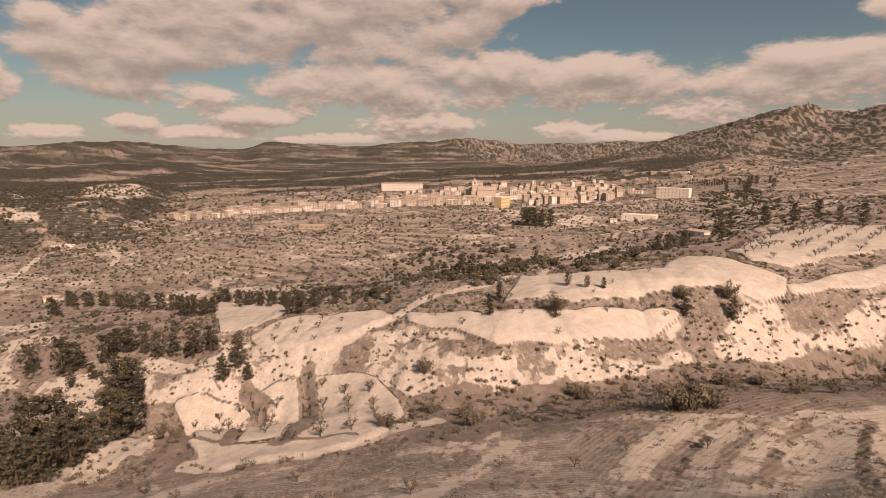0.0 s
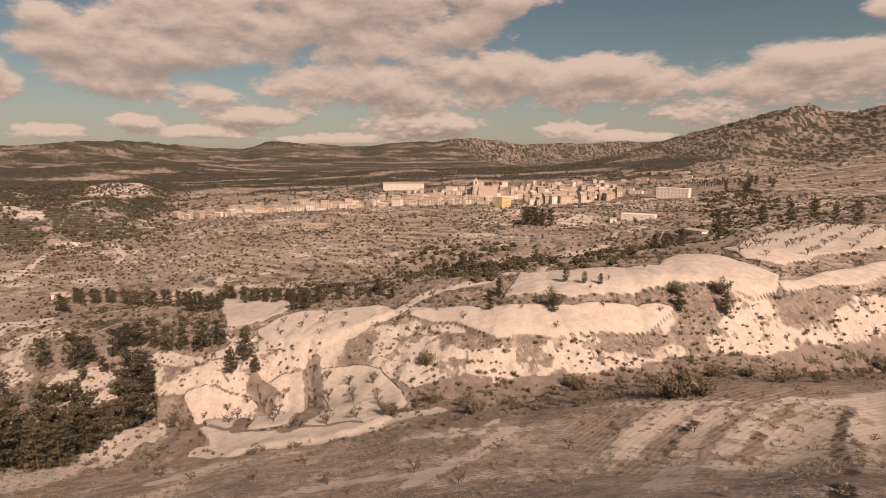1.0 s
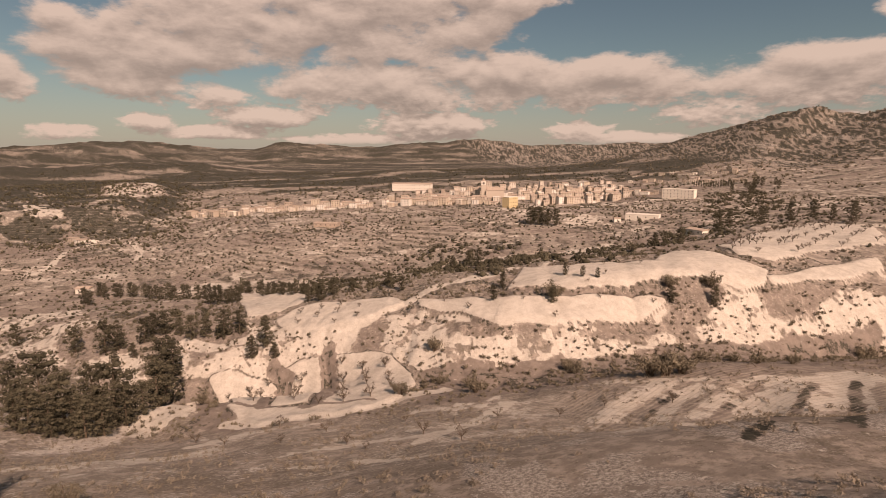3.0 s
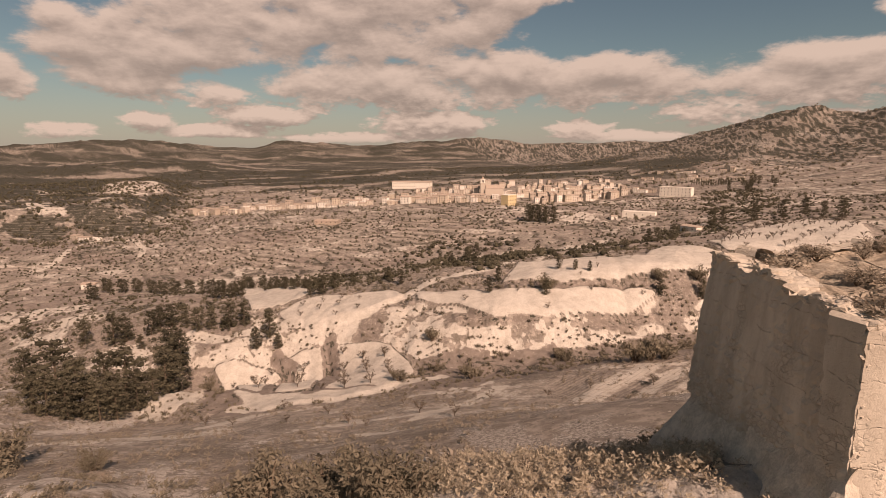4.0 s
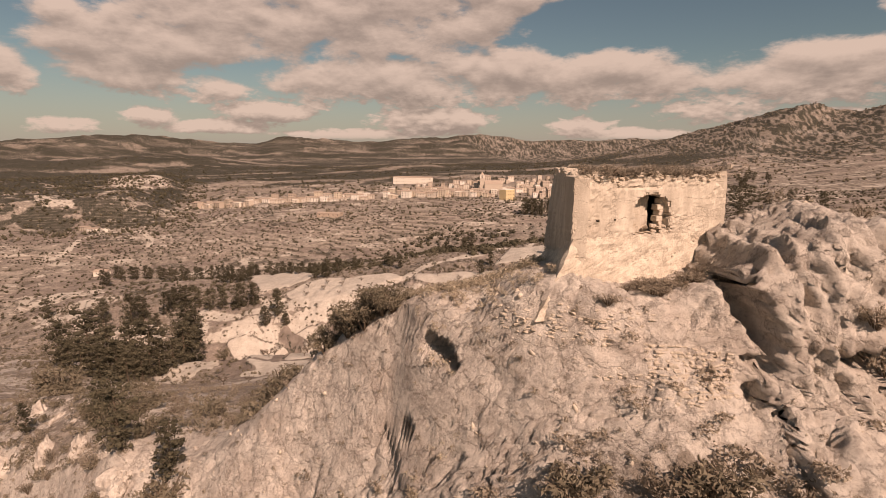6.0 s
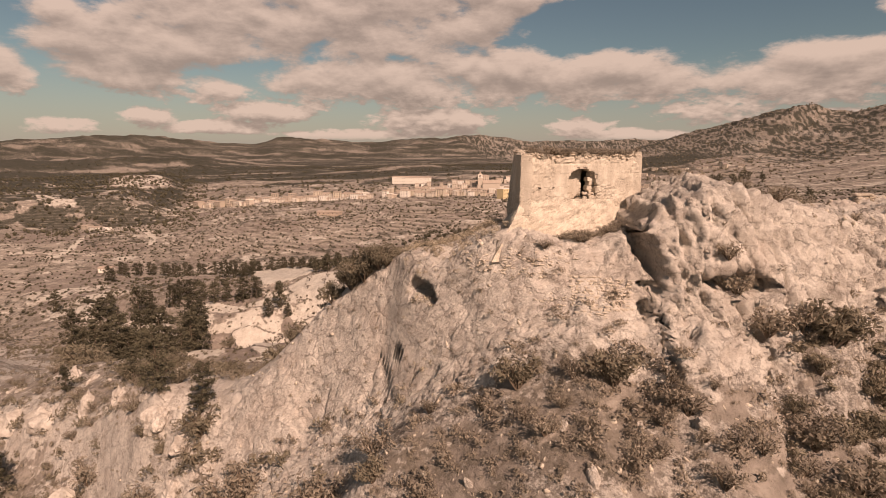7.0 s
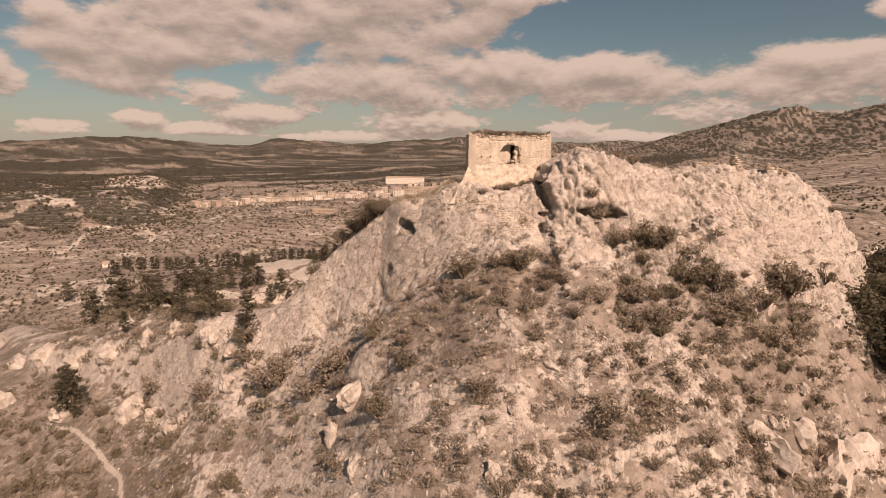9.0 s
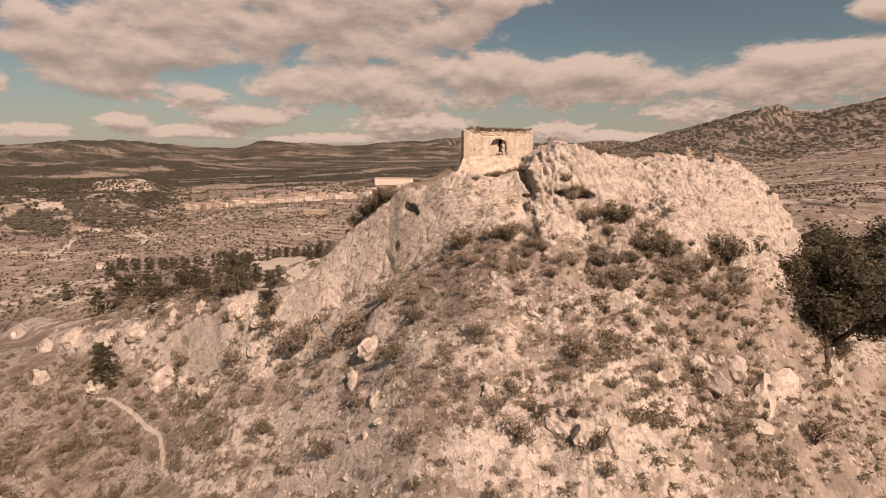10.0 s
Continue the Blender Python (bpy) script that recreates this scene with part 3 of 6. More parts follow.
# pale worn strips and dark scrubby banks in the fallow fields: half width, then the line
PALE_STRIPS = {
    "crest": (1.4, [(23, 118), (29, 116), (38, 111), (51, 108)]),
    "first": (2.0, [(37, 108), (30, 104), (23, 97), (19, 90)]),
    "second": (1.7, [(44, 104), (37, 101), (30, 92), (11, 55), (9, 53)]),
    "third": (2.4, [(60, 106), (51, 101), (42, 93), (30, 78)]),
    "broad": (4.2, [(76, 104), (64, 100), (54, 93), (24, 53), (20, 48)]),
    "last": (3.0, [(72, 105), (67, 95), (58, 82), (27, 45)]),
    "low_arc": (1.4, [(-15, 84), (-11, 90), (-5, 98), (4, 114)]),
    "left_bar": (1.7, [(-17, 118), (-12, 116), (-7, 115), (-3, 114)]),
    "left_bar_far": (1.3, [(-69, 106), (-59, 114), (-47, 116), (-29, 126), (-12, 117)]),
    "near_arc": (1.4, [(-88, 83), (-78, 83), (-75, 92), (-66, 92), (-61, 101)]),
    "near_pale": (2.4, [(-70, 90), (-65, 94), (-61, 98)]),
    "long_mid": (1.0, [(-47, 75), (-39, 86), (-27, 92), (-11, 88)]),
    "long_low": (0.9, [(-35, 74), (-24, 75), (-11, 66)]),
    "foot_pale": (1.4, [(-11, 58), (-6, 59), (0, 59)]),
    "foot_long": (1.0, [(-3, 47), (4, 48), (9, 47), (16, 44)]),
    "spur_fold": (1.0, [(-94, 121), (-85, 126), (-70, 116)]),
}
FURROW_BANKS = {
    "lobe_cut": (2.0, [(-54, 178), (-52, 172), (-46, 148), (-48, 137), (-49, 134)]),
    "lobe_bay": (1.6, [(-74, 179), (-67, 174), (-69, 171), (-63, 137)]),
    "lobe_rim": (0.6, [(-76, 142), (-61, 136), (-48, 134), (-31, 134)]),
    "deep": (0.65, [(66, 102), (57, 93), (31, 58), (20, 46)]),
    "edge": (0.75, [(74, 102), (64, 88), (30, 46)]),
    "short": (0.7, [(45, 95), (35, 82)]),
    "upper": (0.6, [(56, 104), (51, 100)]),
    "thin": (0.5, [(37, 102), (33, 99), (26, 89)]),
}
PLOUGH_RIGHT = [(95, 108), (75, 105), (64, 103), (51, 98), (36, 86), (16, 56), (8, 44)]


def beside(x, y, pts):
    """Distance from a line."""
    out = np.full(np.shape(x), 1e9)
    for (ax, ay), (bx, by) in zip(pts[:-1], pts[1:]):
        t = np.clip(((x - ax) * (bx - ax) + (y - ay) * (by - ay)) / ((bx - ax) ** 2 + (by - ay) ** 2), 0, 1)
        side = np.sign((bx - ax) * (y - ay) - (by - ay) * (x - ax))
        dist = np.hypot(x - ax - t * (bx - ax), y - ay - t * (by - ay)) * side
        out = np.where(np.abs(dist) < np.abs(out), dist, out)
    return out


def parcels(x, y, size, seed):
    """A random tone for each patch of a patchwork of plots."""
    u = x + 0.35 * size * perlin(x / size / 1.3, y / size / 1.3, seed)
    v = y * 1.5 + 0.35 * size * perlin(x / size / 1.3, y / size / 1.3, seed + 1)
    best, tone = np.full(np.shape(x), 1e9), np.zeros(np.shape(x))
    ix, iy = np.floor(u / size).astype(np.int64), np.floor(v / size).astype(np.int64)
    for dx in (-1, 0, 1):
        for dy in (-1, 0, 1):
            cx, cy = ix + dx, iy + dy
            px = (cx + hash2(cx, cy, seed) / 65536) * size
            py = (cy + hash2(cx, cy, seed + 5) / 65536) * size
            dist = np.abs(u - px) + np.abs(v - py)
            hit = dist < best
            best, tone = np.where(hit, dist, best), np.where(hit, hash2(cx, cy, seed + 9) / 65536, tone)
    return tone


def ground_masks(x, y, z, d, bare, on, steep):
    yz = y + 1.5 * (z + 45) * smooth(y, 100, 130) * (1 - smooth(y, 600, 900)) + 1.3 * z * (1 - smooth(y, 50, 75))
    n1, n2, n3 = fbm(x * 0.02, y * 0.02, 4, 71), fbm(x * 0.09, yz * 0.09, 4, 81), fbm(x * 0.35, yz * 0.35, 3, 85)
    u, v = x + 2.2 * n2 + 1.0 * n3, y + 2.2 * fbm(x * 0.09, yz * 0.09, 3, 83) + 1.0 * n3
    open_land = 1 - on
    # plots of the valley, paler and browner, with scrubby banks
    plot = parcels(x, y, 34.0, 140)
    valley = smooth(y, 210, 250) * (1 - smooth(y, 1200, 1700)) * open_land
    streaks = 0.7 * fbm(x * 0.02, z * 0.6 + y * 0.02, 3, 145)
    pale = valley * np.clip(0.1 + 0.5 * smooth(plot + streaks + 0.5 * n2 + 0.4 * n3, 0.62, 0.95) + 0.2 * smooth(n2 + n3, 0.1, 0.4), 0, 0.58)
    banks = valley * smooth(steep, 0.35, 0.8)
    # bare marl on the steep banks of the near slopes
    near = smooth(y, 118, 130) * (1 - smooth(y, 225, 260)) * open_land
    pale = np.maximum(pale, near * smooth(0.8 * (steep - 0.75) + 0.5 * n1 + 0.8 * n2 + 0.6 * n3, -0.05, 0.35) * 0.75)
    front = smooth(y, 50, 70) * (1 - smooth(y, 112, 124)) * open_land
    furrow = smooth(x - 14 + 4 * n1, 0, 8) * front
    phase = np.where(x > 14, beside(x, y, PLOUGH_RIGHT), y - 0.06 * x + 5.0 * n1)
    pale = np.maximum(pale, front * (0.06 + 0.22 * (1 - furrow) + 0.22 * smooth(n2 + 0.6 * n3, 0.0, 0.45)))
    for wide, pts in PALE_STRIPS.values():
        k = along(x + 1.6 * n2 + 0.8 * n3, y + 1.2 * n2, pts, wide)
        pale = np.maximum(pale, front * k * np.clip(0.85 - 0.1 * furrow + 0.7 * n2 + 0.6 * n3, 0.15, 1.0))
    dark = np.zeros_like(x)
    for pts in DARK.values():
        dark = np.maximum(dark, inside(u, v, pts, 3.0))
    fallow = parcels(x, y, 52.0, 170)
    dark = np.maximum(dark, valley * 0.75 * smooth(fallow + 0.4 * n2, 0.6, 0.8))
    pale = pale * (1 - dark)
    dark = np.maximum(dark * 0.9, 0.38 * furrow * (1 - pale))
    for pts in BLUFFS.values():
        k = inside(u, v, pts, 4.0)
        pale = np.maximum(pale, k * smooth(n2 + 0.9 * n3 + 0.75 * k, 0.25, 0.8))
    for pts in FIELDS.values():
        k = inside(x + 2.2 * perlin(x * 0.07, y * 0.07, 7), y + 2.2 * perlin(x * 0.07, y * 0.07, 8), pts, 1.4)
        pale, dark = np.maximum(pale, k), dark * (1 - k)
    # scrubby rims of the fields
    lift = lifted_fields(x, y)
    rim = smooth(lift, 0.03, 0.25) * (1 - smooth(lift, 0.55, 0.85)) * open_land
    for pts in SCRUB.values():
        k = inside(u, v, pts, 3.0) * (1 - smooth(lift, 0.4, 0.8))
        pale = pale * (1 - 0.8 * k * smooth(n2 + 0.8 * n3, -0.35, 0.1))
        dark = np.maximum(dark, 0.55 * k)
    pale = pale * (1 - 0.75 * rim) * (1 - 0.6 * banks)
    for name, pts in TRACKS.items():
        k = along(x + 0.5 * n2, y, pts, 0.2 if name == "foot_path" else 2.0 if name != "town_road" else 4.0)
        pale, dark = np.maximum(pale, 0.9 * k), dark * (1 - k)
    for wide, pts in FURROW_BANKS.values():
        k = along(x + 0.8 * n3, y + 0.8 * n2, pts, wide)
        pale, dark = pale * (1 - k), np.maximum(dark, 0.9 * k)
        banks = np.maximum(banks, k * (y < 125))
    far = smooth(y, 900, 1300)
    wood = far * np.maximum(smooth(fbm(x * 0.0028, y * 0.006, 4, 151) + 0.3 * n1, -0.2, 0.2), 0.42 * smooth(y, 2000, 2600)) * (1 - 0.22 * smooth(y, 2700, 3300) * smooth(fbm(x * 0.003, z * 0.03, 4, 153), -0.1, 0.2))
    wood = np.maximum(wood, smooth(-x - 0.42 * y, 60, 140) * smooth(y, 560, 700) * (1 - smooth(y, 1500, 1900)) * smooth(n1 + 0.5 * n2, -0.5, -0.1))
    wood = np.maximum(wood, banks * 0.75 * smooth(n2 + 0.5 * n3, -0.3, 0.1))
    wood = np.maximum(wood, valley * 0.6 * smooth(n1 + 0.8 * n2 + 0.4 * n3, 0.12, 0.3))
    wood = np.maximum(wood, 0.7 * rim * smooth(n3, -0.3, 0.1))
    wood = np.maximum(wood, near * 0.55 * smooth(n2 + 0.8 * n3, 0.05, 0.25) * (1 - pale))
    wood = np.maximum(np.minimum(wood, 1 - 0.45 * smooth(y, 1900, 2600)), np.clip(0.62 + 0.9 * fbm(x * 0.003, y * 0.009, 5, 155) - 0.25 * n2, 0.15, 0.95) * smooth(y, 1150, 1400))
    mountain = smooth(x + 0.2 * y, 800, 960) * smooth(y, 950, 1150)
    wood = wood * (1 - mountain) + mountain * (0.35 + 0.55 * smooth(n2 + 0.6 * n3 + 0.4 * n1, -0.1, 0.2))
    tilled = smooth(lift, 0.35, 0.65)
    pale = np.maximum(pale, 0.97 * tilled)
    wood = wood * (1 - pale * (y < 900)) * (1 - inside(x, y, BLUFFS["far_bluff"], 20))
    pale = np.maximum(pale, far * 0.16 * smooth(fbm(x * 0.006, y * 0.002, 4, 161), 0.2, 0.35) * (1 - wood) * (1 - mountain) * (1 - smooth(y, 2100, 2700)))
    edge = d - np.interp(x, FOOT_X, FOOT_D) + 1.5 * n2 + 1.0 * n3
    dome = smooth(d, -0.6, 0.6) * (1 - smooth(edge, -0.5, 0.6)) * smooth(x, -40, -31) * (1 - smooth(x, 41, 46)) * on
    band = smooth(edge, -0.4, 0.6) * (1 - smooth(edge + 3 * n1, 6.0, 12.0)) * smooth(x, -13, -6) * (1 - smooth(x, 28, 36)) * on
    core = 0.35 + 0.65 * np.exp(-(((x - 6) / 26) ** 2))
    bare = bare * np.clip(core + 0.7 * (n2 + n3), 0, 1)
    rock = np.clip(bare + 0.8 * smooth(fbm(x * 0.13, yz * 0.13, 4, 91) + 0.5 * (steep - 0.8), 0.12, 0.3) * on, 0, 1)
    rock = np.maximum(rock, 0.14 * smooth(y, 2600, 3200) * smooth(fbm(x * 0.004, z * 0.03, 4, 96), -0.1, 0.3))
    rock = np.maximum(rock, mountain * smooth(fbm(x * 0.012, z * 0.03, 4, 95), 0.1, 0.35) * 0.45)
    rock = np.maximum(rock, (0.2 - 0.08 * smooth(x, 12, 24)) * on)
    rock = rock * (1 - 0.6 * smooth(x, 16, 27) * smooth(d, 9, 14))
    rock = rock * (1 - 0.4 * smooth(x, 12, 20))
    rock = np.maximum(rock, on * np.maximum(0.85 * np.exp(-(((x + 4.5) / 6) ** 2)) * smooth(d, -1.5, 0.3) * (1 - smooth(d, 6, 9)), smooth(-x, 16, 26) * (0.28 + 0.5 * smooth(n2 + 0.7 * n3, -0.05, 0.3))) * (1 - 0.5 * (n2 < -0.15)))
    rock = np.maximum(rock * (1 - 0.7 * band), dome * np.clip(1.0 - 0.55 * smooth(n2 + 0.5 * n3, 0.05, 0.4) * smooth(x, 10, 18), 0, 1))
    rock = np.maximum(rock, on * smooth(d, 15, 20) * smooth(n2 + 0.8 * n3, -0.12, 0.25) * (0.62 - 0.3 * smooth(x, 12, 24)))
    path = along(x + 0.5 * n2, y, TRACKS["foot_path"], 0.2)
    gravel = on * np.maximum(smooth(n2 + 0.5 * n3, -0.3, 0.15) * np.where(d > 0, 1.0 - 0.35 * smooth(d, 9, 14), 0.7), 0.9 * smooth(d, -1, 0.5) * (1 - smooth(d, 7, 10)) * (np.abs(x - 3) < 14)) * (1 - path)
    gravel = np.maximum(gravel, (0.42 + 0.3 * n2) * on * (1 - path))
    gravel = gravel * (1 - 0.55 * smooth(x, 14, 25) * smooth(d, 9, 14))
    gravel = gravel * (1 - band * np.clip(0.3 - 0.9 * n3 - 0.5 * n2, 0.0, 0.75))
    gravel = np.maximum(gravel, 0.8 * (y < 60) * (1 - on) * smooth(n2, -0.1, 0.3))
    return {"pale": np.maximum(pale * (1 - on), 0.22 * path), "dark": dark, "wood": wood * (1 - on), "rock": rock * (1 - path), "gravel": gravel,
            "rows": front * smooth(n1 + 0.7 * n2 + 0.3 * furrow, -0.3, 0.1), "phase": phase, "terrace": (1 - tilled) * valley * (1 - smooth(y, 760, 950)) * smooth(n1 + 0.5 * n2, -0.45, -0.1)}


def build_ground():
    x, y = ground_grid()
    z, d, bare, on = height_parts(x, y)
    flat = np.stack([x, y, z], -1)
    nrm = np.cross(np.gradient(flat, axis=1), np.gradient(flat, axis=0))
    nrm = nrm / np.linalg.norm(nrm, axis=-1, keepdims=True)
    nrm = nrm * np.sign(nrm[..., 2:3] + 1e-9)
    nx, ny, nz = nrm[..., 0], nrm[..., 1], nrm[..., 2]
    steep = np.sqrt(np.clip(1 - nz**2, 0, 1)) / np.clip(nz, 0.05, 1)
    masks = ground_masks(x, y, z, d, bare, on, steep)
    # broken limestone relief, across the slope
    amount = on * (0.16 + 0.5 * bare + 0.5 * masks["rock"]) * smooth(y, -60, -45)
    jump = np.maximum(np.abs(np.gradient(z, axis=0)), np.abs(np.gradient(z, axis=1)))
    fine, finer, finest = 1 - smooth(jump, 0.5, 1.1), 1 - smooth(jump, 0.32, 0.65), 1 - smooth(jump, 0.2, 0.42)
    right = smooth(x, 6.4, 8.0)
    warp = 0.5 * perlin(x * 0.35, z * 0.35, 127) + 0.2 * perlin(x * 0.9, z * 0.9, 126)

    def crevice(u, v, seed, wide):
        """Narrow grooves along the zero lines of a noise."""
        return -np.clip(1 - np.abs(perlin(u, v, seed)) / wide, 0, 1)

    flute = right * (0.55 * fine * ridged(x * 0.95 + 0.16 * z + warp, z * 0.16 + y * 0.05, 3, 128) + 0.8 * finer * ridged(x * 2.1 - 0.2 * z + warp, z * 0.4, 3, 129) + 0.42 * fine * crevice(x * 0.6 + 0.22 * z + warp, z * 0.12, 130, 0.07) + 0.3 * finer * crevice(x * 1.1 - 0.3 * z + warp, z * 0.3, 135, 0.08))
    lump = 0.22 * finest * ridged(x * 2.3 + warp, z * 2.0 + y, 3, 125) + 0.9 * ridged(x * 0.13 - z * 0.07, z * 0.13 + y * 0.05, 3, 99) * smooth(x, 13, 20)
    lump = lump + (0.22 + 0.12 * right) * ridged(x * 0.16 + z * 0.06, z * 0.2 + 3, 3, 101) + (0.2 + 0.2 * right) * fine * ridged(x * 0.55 + z * 0.25, z * 0.6 + y * 0.1, 3, 111)
    lump = lump + (0.16 + 0.18 * right) * finer * ridged(x * 1.25 - z * 0.4, z * 1.4 + y * 0.3, 3, 121) + flute
    lump = lump + 0.2 * finer * crevice(x * 0.42 - 0.3 * z + warp, z * 0.3 + y * 0.1, 133, 0.05) + 0.16 * finest * crevice(x * 1.3 + warp, z * 1.1 + y * 0.4, 134, 0.08)
    px, py, pz = x + amount * lump * nx, y + amount * lump * ny, z + amount * lump * nz
    for cx, cz, rl, rh, turn, depth in CAVES:
        c, s = math.cos(radians(turn)), math.sin(radians(turn))
        u, v = (px - cx) * c + (pz - cz) * s, -(px - cx) * s + (pz - cz) * c
        u = u + 0.25 * perlin(px * 1.3, pz * 1.3, 131)
        v = v + 0.2 * perlin(px * 1.7, pz * 1.7, 132)
        k = (1 - smooth(np.hypot(u / rl, v / rh), 0.82, 1.08)) * (d > -0.5) * (d < 16) * on
        if cx < 0:
            flat_n = np.hypot(nx, ny) + 1e-6
            px, py = px - depth * k * nx / flat_n, py - depth * k * ny / flat_n
        else:
            py = py + depth * k
        masks["rock"] = np.maximum(masks["rock"], np.minimum(k * 2, 1))
    n, w = x.shape
    co = np.stack([px, py, pz], -1).reshape(-1, 3)
    i = np.arange(n * w).reshape(n, w)
    j = np.roll(i, -1, 1)
    quads = np.stack([i[:-1], j[:-1], j[1:], i[1:]], -1).reshape(-1, 4)[:, ::-1]
    me = bpy.data.meshes.new("ground")
    me.vertices.add(len(co))
    me.vertices.foreach_set("co", co.astype(np.float32).ravel())
    me.loops.add(quads.size)
    me.loops.foreach_set("vertex_index", quads.astype(np.int32).ravel())
    me.polygons.add(len(quads))
    me.polygons.foreach_set("loop_start", np.arange(0, quads.size, 4, dtype=np.int32))
    me.polygons.foreach_set("use_smooth", np.ones(len(quads), bool))
    me.update(calc_edges=True)
    for name, v in masks.items():
        me.attributes.new(name, "FLOAT", "POINT").data.foreach_set("value", v.astype(np.float32).ravel())
    me.materials.append(M_GROUND)
    return tagged(new("ground", me), "dry hill country of pale marl, scrub and limestone crag", "ground", kind="structure")


build_ground()


# ---------------------------------------------------------------- helpers for things
class NearGround:
    """Height of the finished ground, by rays on the castle rock and by the relief elsewhere."""

    def __init__(self, ob):
        me = ob.data
        co = np.empty(len(me.vertices) * 3, np.float32)
        me.vertices.foreach_get("co", co)
        co = co.reshape(-1, 3)
        idx = np.empty(len(me.loops), np.int32)
        me.loops.foreach_get("vertex_index", idx)
        idx = idx.reshape(-1, 4)
        c = co[idx[:, 0]]
        keep = idx[(c[:, 0] > -95) & (c[:, 0] < 75) & (c[:, 1] > -52) & (c[:, 1] < 60)]
        used, flat = np.unique(keep, return_inverse=True)
        self.tree = BVHTree.FromPolygons(co[used].tolist(), flat.reshape(-1, 4).tolist())

    def at(self, x, y):
        if -94 < x < 74 and -50 < y < 58:
            place, normal, _, _ = self.tree.ray_cast(Vector((x, y, 60)), Vector((0, 0, -1)))
            if place:
                return place.z, normal
        return float(height_at(np.array([x]), np.array([y]))[0]), Vector((0, 0, 1))

    def face(self, x, z):
        """The cliff met from the front at that breadth and height."""
        place, normal, _, _ = self.tree.ray_cast(Vector((x, -45, z)), Vector((0, 1, 0)))
        return place, normal


GROUND = NearGround(bpy.data.objects["ground"])


def mesh_of(name, verts, faces, mat, smooth_faces=False):
    me = bpy.data.meshes.new(name)
    me.from_pydata(np.asarray(verts).tolist(), [], np.asarray(faces).tolist() if not isinstance(faces, list) else faces)
    me.materials.append(mat)
    if smooth_faces:
        me.polygons.foreach_set("use_smooth", np.ones(len(me.polygons), bool))
    return me


def part(name, bm_or_mesh, mat, parent, label=""):
    """One mesh object under a thing or a part."""
    if isinstance(bm_or_mesh, bmesh.types.BMesh):
        me = bpy.data.meshes.new(name)
        bm_or_mesh.normal_update()
        bm_or_mesh.to_mesh(me)
        bm_or_mesh.free()
        me.materials.append(mat)
    else:
        me = bm_or_mesh
    ob = new(name, me)
    ob.parent = parent
    if label:
        tagged(ob, label)
    return ob


def box(bm, lo, hi):
    vs = [bm.verts.new((x, y, z)) for z in (lo[2], hi[2]) for y in (lo[1], hi[1]) for x in (lo[0], hi[0])]
    for f in ((0, 2, 3, 1), (4, 5, 7, 6), (0, 1, 5, 4), (2, 6, 7, 3), (0, 4, 6, 2), (1, 3, 7, 5)):
        bm.faces.new([vs[k] for k in f])
    return vs


def stone_mesh(name, seed, mat, flat=0.7, corners=16):
    """A rough block with rounded corners."""
    r = random.Random(seed)
    bm = bmesh.new()
    for _ in range(corners):
        p = Vector((r.uniform(-1, 1), r.uniform(-1, 1), r.uniform(-1, 1)))
        m = max(abs(p.x), abs(p.y), abs(p.z))
        p = p / m * 0.5 * 0.75 + p.normalized() * 0.5 * 0.3
        bm.verts.new((p.x, p.y * 0.9, p.z * flat))
    bmesh.ops.convex_hull(bm, input=bm.verts)
    for v in [v for v in bm.verts if not v.link_faces]:
        bm.verts.remove(v)
    me = bpy.data.meshes.new(name)
    bm.to_mesh(me)
    bm.free()
    me.materials.append(mat)
    return me


def leaves(rng, centres, radii, count, size, squash=1.0, shell=0.55, slim=1.0):
    """Small leaf tufts scattered through round lumps: corners and triangles."""
    k = rng.integers(0, len(centres), count)
    d = rng.normal(size=(count, 3))
    d /= np.linalg.norm(d, axis=1, keepdims=True)
    rad = radii[k] * (shell + (1 - shell) * rng.random(count) ** 0.5)
    c = centres[k] + d * rad[:, None] * np.array([1, 1, squash])
    a = rng.normal(size=(count, 3))
    a /= np.linalg.norm(a, axis=1, keepdims=True)
    b = np.cross(a, d + 0.3 * rng.normal(size=(count, 3)))
    b /= np.linalg.norm(b, axis=1, keepdims=True) + 1e-9
    s = size * (0.6 + 0.8 * rng.random(count))[:, None]
    v = np.stack([c - a * s / slim**0.5, c + (a * 0.9 / slim**0.5 + b * 0.3 * slim) * s, c + b * s * 1.25 * slim], 1).reshape(-1, 3)
    return v, np.arange(count * 3).reshape(-1, 3)


def cores(rng, centres, radii, squash=0.8, share=0.74):
    """Rough inner lumps that close a crown: corners and triangles."""
    g = (1 + 5**0.5) / 2
    ico = np.array([(-1, g, 0), (1, g, 0), (-1, -g, 0), (1, -g, 0), (0, -1, g), (0, 1, g), (0, -1, -g), (0, 1, -g), (g, 0, -1), (g, 0, 1), (-g, 0, -1), (-g, 0, 1)]) / 1.902
    tri = np.array([(0, 11, 5), (0, 5, 1), (0, 1, 7), (0, 7, 10), (0, 10, 11), (1, 5, 9), (5, 11, 4), (11, 10, 2), (10, 7, 6), (7, 1, 8),
                    (3, 9, 4), (3, 4, 2), (3, 2, 6), (3, 6, 8), (3, 8, 9), (4, 9, 5), (2, 4, 11), (6, 2, 10), (8, 6, 7), (9, 8, 1)])
    n = len(centres)
    v = ico[None] * (radii * share)[:, None, None] * (0.75 + 0.5 * rng.random((n, 12, 1))) * np.array([1, 1, squash])
    v = (v + np.asarray(centres)[:, None]).reshape(-1, 3)
    return v, (tri[None] + 12 * np.arange(n)[:, None, None]).reshape(-1, 3)


